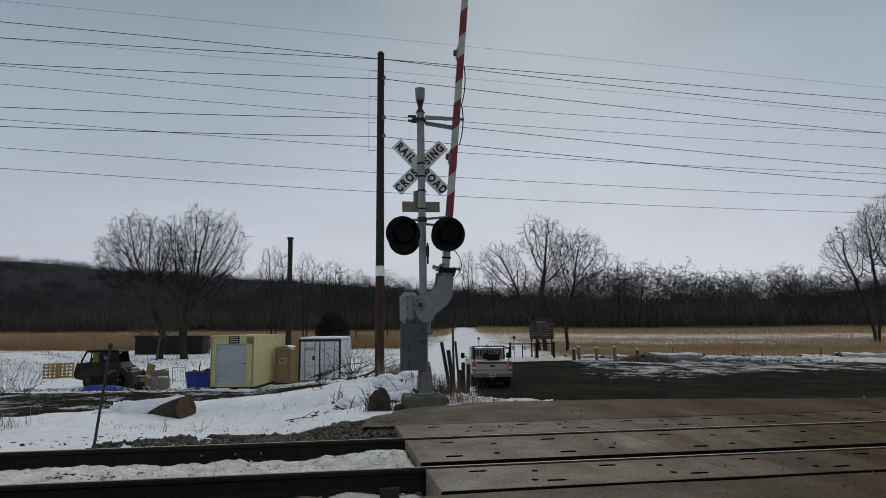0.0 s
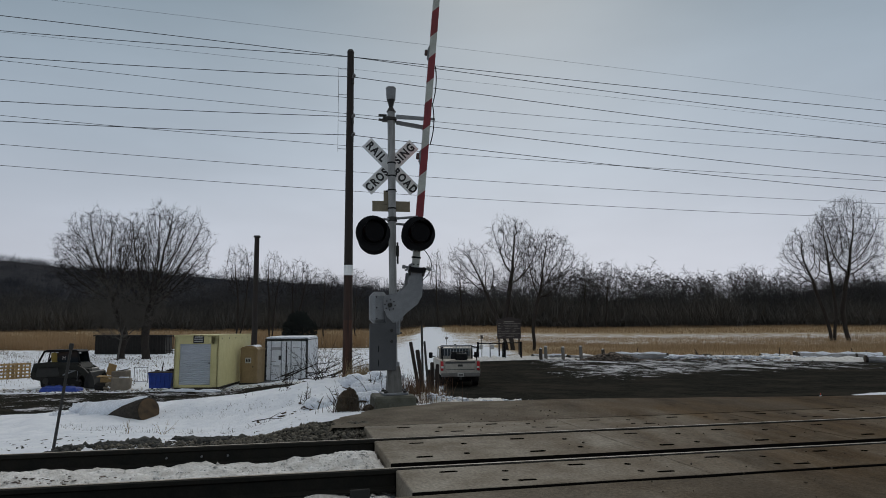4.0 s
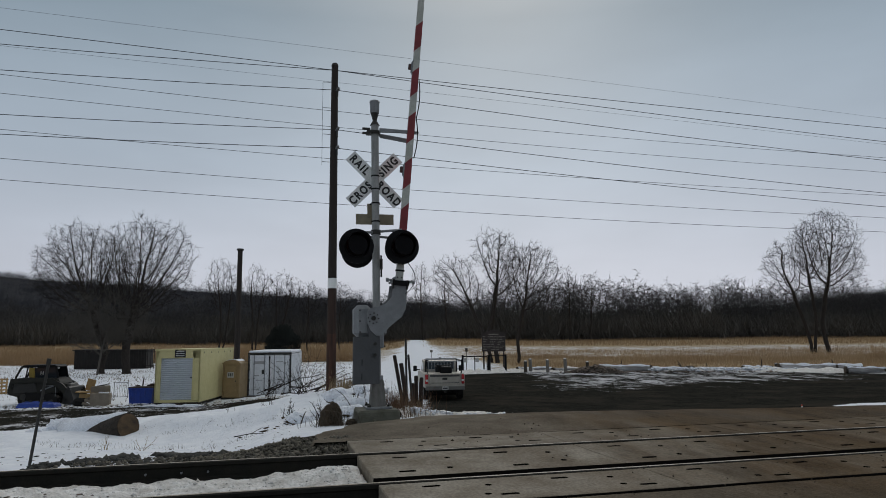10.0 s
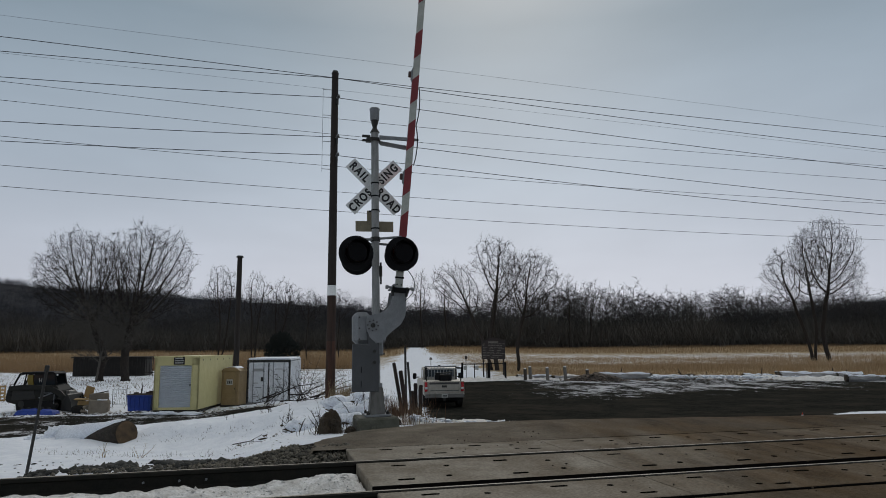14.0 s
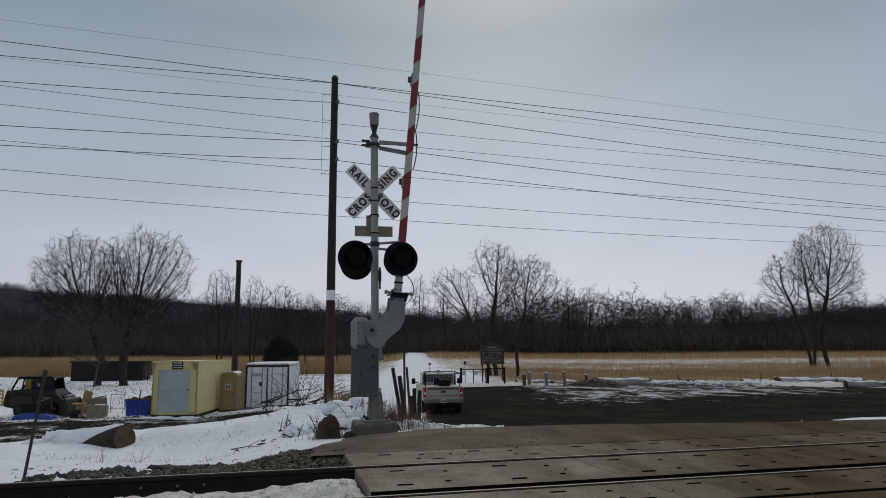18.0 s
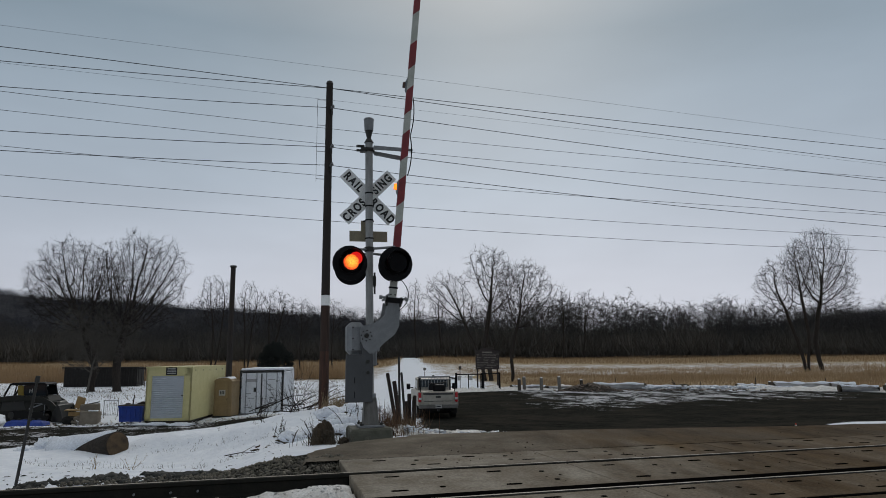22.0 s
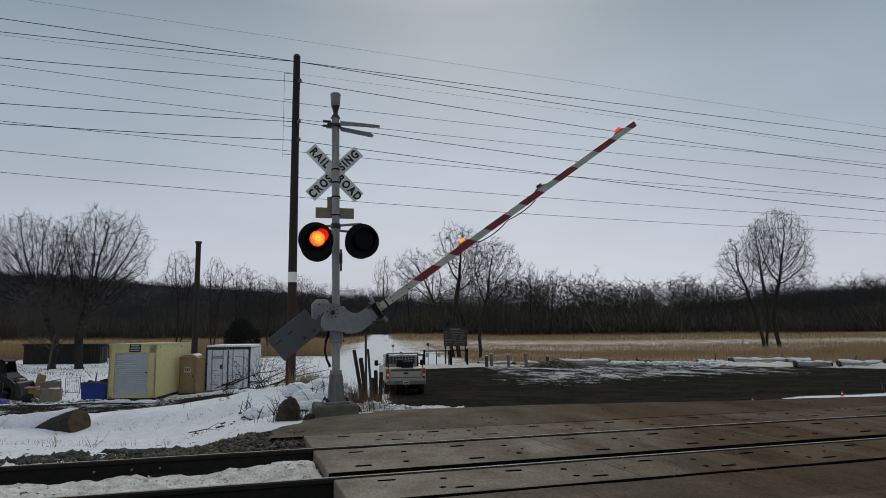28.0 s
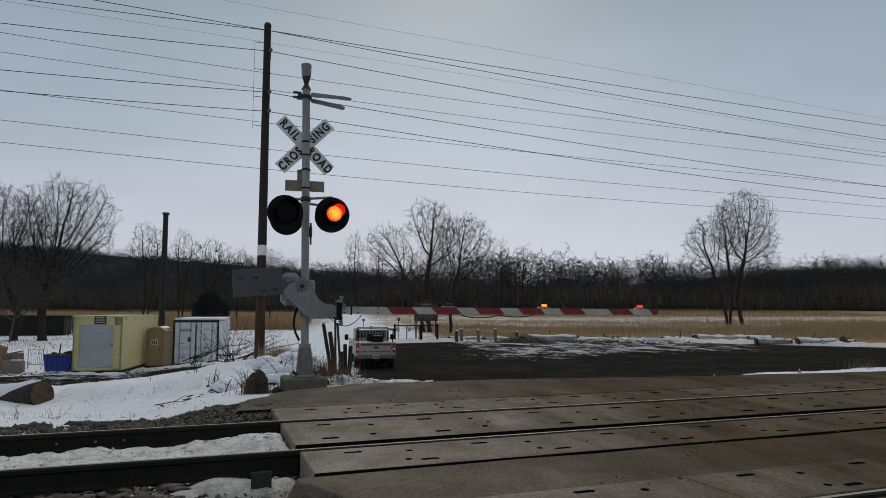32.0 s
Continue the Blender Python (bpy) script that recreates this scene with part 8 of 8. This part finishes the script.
def tapers(name, A, B, ra, rb_, sides):
    """Tapered pieces from A to B, joined into one mesh."""
    n = len(A)
    D = B - A
    D = D / (np.linalg.norm(D, axis=1)[:, None] + 1e-9)
    ref = np.where(np.abs(D[:, 2:]) > 0.8, [[1.0, 0, 0]], [[0, 0, 1.0]])
    X = np.cross(D, ref)
    X /= np.linalg.norm(X, axis=1)[:, None]
    Y = np.cross(D, X)
    t = np.arange(sides) * 2 * math.pi / sides
    ring = X[:, None] * np.cos(t)[None, :, None] + Y[:, None] * np.sin(t)[None, :, None]
    vs = np.concatenate([A[:, None] + ring * ra[:, None, None], B[:, None] + ring * rb_[:, None, None]], 1).reshape(-1, 3)
    i = np.arange(sides)
    quad = np.stack([i, (i + 1) % sides, (i + 1) % sides + sides, i + sides], -1)
    fs = (quad[None] + (np.arange(n) * 2 * sides)[:, None, None]).reshape(-1, 4)
    return arrays(name, vs, fs)


def bare_tree(x, y, seed, domes, label, fork=3.0, stems=1, step=0.45, dens=1.0, fine=0.008, girth=0.22, wood=None):
    """A leafless tree whose crown fills the domes (centre in x, y from the foot and level; half sizes)."""
    r = random.Random(seed)
    z0 = at_land(x, y) - 0.1
    t = thing("bare_tree", pose(x, y, z0), label, "tree")
    domes = [(d[0] - x, d[1], d[2] - z0, d[3], d[4], d[5]) for d in domes]
    wooden = skeleton(r, domes, (0, 0, 0), fork, stems, step, dens, fine, girth)
    A, B = np.array([tuple(p[0]) for p in wooden]), np.array([tuple(p[1]) for p in wooden])
    ra, rb_ = np.array([p[2] for p in wooden]), np.array([p[3] for p in wooden])
    thick = ra > 0.045
    mesh_part("trunk", tapers("trunk", A[thick], B[thick], ra[thick], rb_[thick], 8), wood or BARK, t)
    mesh_part("crown", tapers("crown", A[~thick], B[~thick], ra[~thick], rb_[~thick], 3), wood or TWIG, t, "leafless crown of fine twigs")
    return t


bare_tree(-30.6, 73.0, 3, [(-33.2, 0, 9.2, 5.2, 4.6, 5.0), (-35.4, 0, 8.0, 3.0, 3.0, 3.0)], "large bare tree with many rising limbs", 2.4, 1, 0.27, 2.03, 0.0094, 0.37)
bare_tree(-27.8, 72.0, 8, [(-26.2, 0, 9.3, 5.0, 4.6, 5.1), (-27.6, 0, 6.8, 4.2, 3.6, 3.4)], "large bare tree with a wide domed crown", 2.6, 1, 0.27, 2.03, 0.0094, 0.43)
bare_tree(-30.0, 70.2, 11, [(-30.2, 0, 3.6, 3.2, 2.6, 3.6), (-27.6, 0, 4.4, 2.6, 2.2, 3.0)], "low brown twiggy tree under two taller ones", 1.0, 1, 0.21, 3.90, 0.0078, 0.11, BRUSHWOOD)
bare_tree(11.9, 77.7, 12, [(11.9, 0, 11.4, 3.0, 2.4, 3.0), (13.0, 0, 9.4, 2.6, 2.2, 3.0)], "tall bare tree with an uneven open crown", 4.0, 1, 0.26, 2.23, 0.0099, 0.26)
bare_tree(11.3, 79.0, 13, [(7.0, 0, 8.7, 3.0, 2.4, 2.7), (9.0, 0, 7.2, 1.8, 1.6, 2.2)], "bare tree leaning out over the field", 3.2, 1, 0.27, 1.7, 0.0105, 0.20)
bare_tree(13.9, 75.0, 19, [(16.0, 0, 8.3, 3.2, 2.6, 4.0), (14.4, 0, 8.6, 2.4, 2.2, 3.4)], "slender bare tree with steep fine branches", 2.6, 1, 0.25, 2.44, 0.0094, 0.19)
bare_tree(7.9, 192.0, 27, [(7.5, 0, 17.0, 3.3, 3.1, 6.5)], "thin bare tree behind the trail", 3.9, 1, 0.48, 2.03, 0.0191, 0.24)
bare_tree(14.4, 192.0, 28, [(14.4, 0, 15.6, 3.1, 3.1, 5.5)], "thin bare tree behind the trail", 3.4, 1, 0.48, 2.03, 0.0191, 0.24)
bare_tree(50.7, 192.0, 33, [(51.1, 0, 15.9, 3.1, 2.7, 6.9)], "thin bare tree before the woods", 5.2, 1, 0.48, 1.82, 0.0182, 0.22)
bare_tree(56.8, 192.0, 34, [(57.6, 0, 15.0, 3.2, 3.0, 6.4)], "thin bare tree before the woods", 5.2, 1, 0.47, 1.82, 0.0179, 0.22)
bare_tree(64.8, 100.0, 41, [(61.4, 0, 11.8, 4.0, 3.4, 4.3), (65.0, 0, 14.6, 3.2, 3.0, 4.6)], "tall bare tree with several trunks", 4.6, 2, 0.31, 1.82, 0.0111, 0.25)
bare_tree(67.4, 100.5, 44, [(68.9, 0, 15.2, 5.4, 4.6, 6.4), (71.4, 0, 12.0, 3.6, 3.2, 4.2)], "tall bare tree with a rounded crown", 5.2, 1, 0.32, 1.82, 0.0111, 0.33)
bare_tree(-30.2, 118.0, 51, [(-30.0, 0, 11.2, 3.1, 2.6, 4.7)], "bare tree with fanning branches behind the yard", 3.0, 2, 0.29, 1.62, 0.0124, 0.15)
bare_tree(-24.6, 119.0, 55, [(-24.2, 0, 10.6, 2.6, 2.2, 4.2)], "bare tree with fanning branches behind the yard", 3.0, 2, 0.29, 1.62, 0.0124, 0.14)
bare_tree(-20.6, 121.0, 52, [(-19.8, 0, 9.8, 3.2, 2.4, 4.0)], "bare tree with fanning branches behind the yard", 3.0, 2, 0.29, 1.62, 0.0124, 0.14)
bare_tree(-16.0, 124.0, 54, [(-15.8, 0, 9.0, 2.6, 2.4, 3.2)], "small bare tree behind the yard", 3.0, 1, 0.29, 1.62, 0.0124, 0.12)
bare_tree(-10.6, 128.0, 56, [(-10.4, 0, 9.2, 2.8, 2.4, 3.4)], "small bare tree behind the yard", 3.0, 1, 0.29, 1.62, 0.0124, 0.12)

# round evergreen behind the container
def evergreen(x, y, w, h, seed):
    r = random.Random(seed)
    t = thing("evergreen_bush", pose(x, y, at_land(x, y)), "dense dark round evergreen bush", "bush")
    part("stem", rod(fresh(), (0, 0, -0.1), (0, 0, h * 0.6), 0.12, 0.06, 8), BARK, t)
    vs, fs = [], []
    for _ in range(5200):
        a, b = r.uniform(0, 6.28), math.acos(r.uniform(-0.75, 1))
        k = r.random() ** 0.25 * (1 + 0.16 * noise.noise(Vector((math.cos(a) * 2, math.sin(a) * 2, b * 2))))
        c = Vector((math.sin(b) * math.cos(a) * w / 2, math.sin(b) * math.sin(a) * w / 2, h * 0.58 + math.cos(b) * h * 0.44)) * k + Vector((0, 0, h * 0.56 * (1 - k) ))
        n = (c - Vector((0, 0, h * 0.5))).normalized()
        e = (n + Vector((r.gauss(0, 0.5), r.gauss(0, 0.5), r.gauss(0.2, 0.4)))).normalized() * 0.22
        s = n.orthogonal().normalized() * 0.05
        i = len(vs)
        vs += [tuple(c - s), tuple(c + s), tuple(c + e)]
        fs.append((i, i + 1, i + 2))
    mesh_part("foliage", arrays("foliage", vs, fs), NEEDLES, t)


evergreen(-9.2, 55.5, 2.7, 4.35, 5)


# dead reeds: broad tapering blades by the thousand
def reeds(name, count, place, label, seed, mat=STRAW, broad=1.6):
    r = np.random.RandomState(seed)
    x, y, h = place(r, count)
    z = land(x, y) - 0.05
    a, b = r.uniform(0, 6.283, count), r.uniform(0, 6.283, count)
    lean = np.abs(r.normal(0, 0.16, count)) * h
    w = r.uniform(0.012, 0.035, count) * broad
    p0 = np.stack([x - np.cos(b) * w, y - np.sin(b) * w, z], -1)
    p1 = np.stack([x + np.cos(b) * w, y + np.sin(b) * w, z], -1)
    p2 = np.stack([x + np.cos(a) * lean, y + np.sin(a) * lean, z + h], -1)
    vs = np.stack([p0, p1, p2], 1).reshape(-1, 3)
    return tagged(mesh_part(name, arrays(name, vs, np.arange(3 * count).reshape(-1, 3)), mat), label, "reeds", kind="stuff")


def clump(x, y, k, seed):
    return 0.5 + 0.5 * wave(x, y, k, seed)


def left_reeds(r, n):
    x, y = r.uniform(-150, -3, n), 97 + 45 * r.rand(n) ** 1.6
    return x, y + 6 * wave(x, y * 0, 0.05, 1.0), (1.1 + 0.9 * clump(x, y, 0.21, 4.0)) * r.uniform(0.45, 1.15, n)


def right_reeds(r, n):
    x = 12 + 100 * r.rand(n)
    y = 64.5 - 0.27 * (x - 15) + (32 + 0.2 * (x - 15)) * r.rand(n) ** 0.9
    g = clump(x, y, 0.16, 2.0) * 0.6 + 0.4 * clump(x, y, 0.6, 5.0)
    keep = r.rand(n) < 0.10 + 1.1 * g
    return x, np.where(keep, y, y + 26), (0.26 + 1.7 * g ** 2.0) * r.uniform(0.35, 1.2, n) * np.interp(x, (12, 30, 50, 62, 75), (0.55, 0.75, 0.9, 1.25, 1.7))


def field_grass(r, n):
    x, y = r.uniform(6, 170, n), 86 + 124 * r.rand(n) ** 1.1
    return x, y, (0.10 + 0.35 * clump(x, y, 0.12, 6.0) ** 2) * r.uniform(0.5, 1.2, n)


def middle_grass(r, n):
    x, y = r.uniform(-220, 150, n), 145 + 65 * r.rand(n)
    keep = np.abs(x - 0.032 * y) > 2.0 + 4.0 * r.rand(n)
    return np.where(keep, x, x + 20), y, (0.4 + 0.9 * clump(x, y, 0.15, 8.0)) * r.uniform(0.5, 1.1, n)


def yard_stubble(r, n):  # weeds that stick out of the yard's snow
    y = 38 + 58 * r.rand(n) ** 0.8
    x = -0.62 * y - 14 + (0.58 * y + 12) * r.rand(n)
    g = clump(x, y, 0.35, 3.0) * 0.6 + 0.4 * clump(x, y, 1.1, 7.0)
    keep = r.rand(n) < 0.15 + 1.1 * g ** 2
    return x, np.where(keep, y, 99.0), (0.06 + 0.20 * g) * r.uniform(0.4, 1.5, n)


reeds("reeds_by_yard", 85000, left_reeds, "tall tan dead reeds behind the yard", 1, STRAW, 0.9)
reeds("reeds_by_lot", 125000, right_reeds, "brown dead reeds and grass beyond the lot", 2, LOT_STRAW, 0.8)
reeds("field_grass", 45000, field_grass, "short dead grass standing in the snowy field", 3, FIELD_STRAW, 0.8)
reeds("reeds_by_woods", 64000, middle_grass, "dead reeds along the wood's edge", 4)
reeds("yard_stubble", 42000, yard_stubble, "short dry stubble sticking out of the yard's snow", 5, STUBBLE, 1.1)


# the far woods: a band of bare trees that climbs the hill
def wood_shape(r, step, dens, fine):
    """One bare tree, a metre high, as thin triangles."""
    w = r.uniform(0.17, 0.26)
    domes = [(r.gauss(0, 0.05), r.gauss(0, 0.05), r.uniform(0.60, 0.68), w, w, r.uniform(0.30, 0.36))]
    pieces = skeleton(r, domes, (0, 0, 0), 0.28, r.choice((1, 1, 2)), step, dens, fine, 0.016)
    vs, tri = [], []
    for p, q, ra, rb in pieces:
        side = (q - p).cross(Vector((r.gauss(0, 1), r.gauss(0, 1), r.gauss(0, 0.3)))).normalized()
        k = len(vs)
        vs += [p - side * ra, p + side * ra, q]
        tri.append((k, k + 1, k + 2))
    return np.array([tuple(v) for v in vs]), np.array(tri)


def thicket_shape(r):
    """Undergrowth: a dense tuft of thin stems, a metre high."""
    vs, tri = [], []
    for k in range(130):
        a = r.uniform(0, 6.28)
        p = Vector((r.gauss(0, 0.38), r.gauss(0, 0.38), r.uniform(0, 0.35)))
        q = p + Vector((math.cos(a) * 0.22, math.sin(a) * 0.22, r.uniform(0.25, 0.75) * (1 - 0.5 * min(1.0, math.hypot(p.x, p.y)))))
        s = Vector((math.cos(a + 1.5), math.sin(a + 1.5), 0)) * r.uniform(0.0035, 0.0075)
        i = len(vs)
        vs += [p - s, p + s, q]
        tri.append((i, i + 1, i + 2))
    return np.array([tuple(v) for v in vs]), np.array(tri)


def scatter_woods(name, shapes, spots, label, seed, mat=WOODS):
    r = np.random.RandomState(seed)
    vs, fs, k = [], [], 0
    for x, y, h in spots:
        v, f = shapes[r.randint(len(shapes))]
        a = r.uniform(0, 6.283)
        rot = np.array([(math.cos(a), -math.sin(a), 0), (math.sin(a), math.cos(a), 0), (0, 0, 1)])
        w = h * r.uniform(0.9, 1.3)
        p = (v * np.array([w, w, h])) @ rot.T + np.array([x, y, float(land(x, y)) - 0.2])
        vs.append(p)
        fs.append(f + k)
        k += len(p)
    return tagged(mesh_part(name, arrays(name, np.concatenate(vs), np.concatenate(fs)), mat), label, "woods", kind="stuff")


wr = random.Random(77)
edge_shapes = [wood_shape(wr, 0.042, 1.6, 0.0025) for _ in range(9)]
plain_shapes = [wood_shape(wr, 0.066, 1.0, 0.0046) for _ in range(9)]
tufts = [thicket_shape(wr) for _ in range(6)]


def spots(n, y0, y1, h0, h1, half, low=1.0, tall=1.0):
    out = []
    for _ in range(n):
        y = y0 + (y1 - y0) * wr.random()
        x = wr.uniform(-half * y / 200, half * y / 200)
        out.append((x, y, wr.uniform(h0, h1) * (0.8 + 0.3 * float(clump(x, y, 0.04, 3.0))) * float(np.interp(x * 250 / y, (-110, -50, 15, 45, 180), (low, 1, 1, tall, tall)))))
    return out


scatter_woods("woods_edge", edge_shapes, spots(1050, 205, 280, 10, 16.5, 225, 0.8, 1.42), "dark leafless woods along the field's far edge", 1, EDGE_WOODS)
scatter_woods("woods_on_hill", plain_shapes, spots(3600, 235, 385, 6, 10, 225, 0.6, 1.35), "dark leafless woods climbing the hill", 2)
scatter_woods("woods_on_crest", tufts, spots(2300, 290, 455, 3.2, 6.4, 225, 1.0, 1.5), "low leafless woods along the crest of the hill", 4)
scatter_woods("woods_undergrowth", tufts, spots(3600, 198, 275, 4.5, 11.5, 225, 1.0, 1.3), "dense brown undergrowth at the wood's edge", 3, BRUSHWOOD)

# ---- what moves ----
FLASH_FROM, FLASH_STEP = 21.15, 0.60
GATE_ROWS = [(0.0, 85.4), (24.6, 85.4), (25.0, 85.1), (25.2, 84.3), (25.35, 81.8), (25.5, 78.4), (26.0, 69.0), (26.5, 60.0), (27.0, 51.2), (27.5, 42.6), (28.0, 35.4), (28.5, 29.2), (29.0, 22.9), (29.5, 17.4), (30.0, 12.3), (30.5, 8.1), (31.0, 4.0), (31.25, 1.8), (31.5, -0.1), (31.65, -0.6), (32.0, -0.3)]


def flips(place, changes, lit_first=False):
    """Rows that turn a lens half round at each change, within a tenth of a second."""
    turn = 180.0 if lit_first else 0.0
    rows = [(0.0, pose(*place, 0, 0, turn))]
    for t in changes:
        if t + 0.05 > 32.0:
            continue
        for k in range(4):
            rows.append((t - 0.05 + k / 30, pose(*place, 0, 0, turn + 60 * k)))
        turn += 180.0
    rows.append((32.0, pose(*place, 0, 0, turn)))
    return rows


def motions():
    walk(gate, [(t, pose(*PIVOT, 0, 0, DEG) @ pose(0, 0, 0, 0, -a, 0)) for t, a in GATE_ROWS])
    changes = [21.55] + [22.05 + FLASH_STEP * k for k in range(17)]
    right = [FLASH_FROM] + changes
    left = changes
    walk(LENSES["right"], flips((0, -0.165, 0), right))
    walk(LENSES["left"], flips((0, -0.165, 0), left))
    lens, s, z = ARM_LENSES["middle"]
    walk(lens, flips((s, -0.02, z), right))
    lens, s, z = ARM_LENSES["inner"]
    walk(lens, flips((s, -0.02, z), left))


motions()
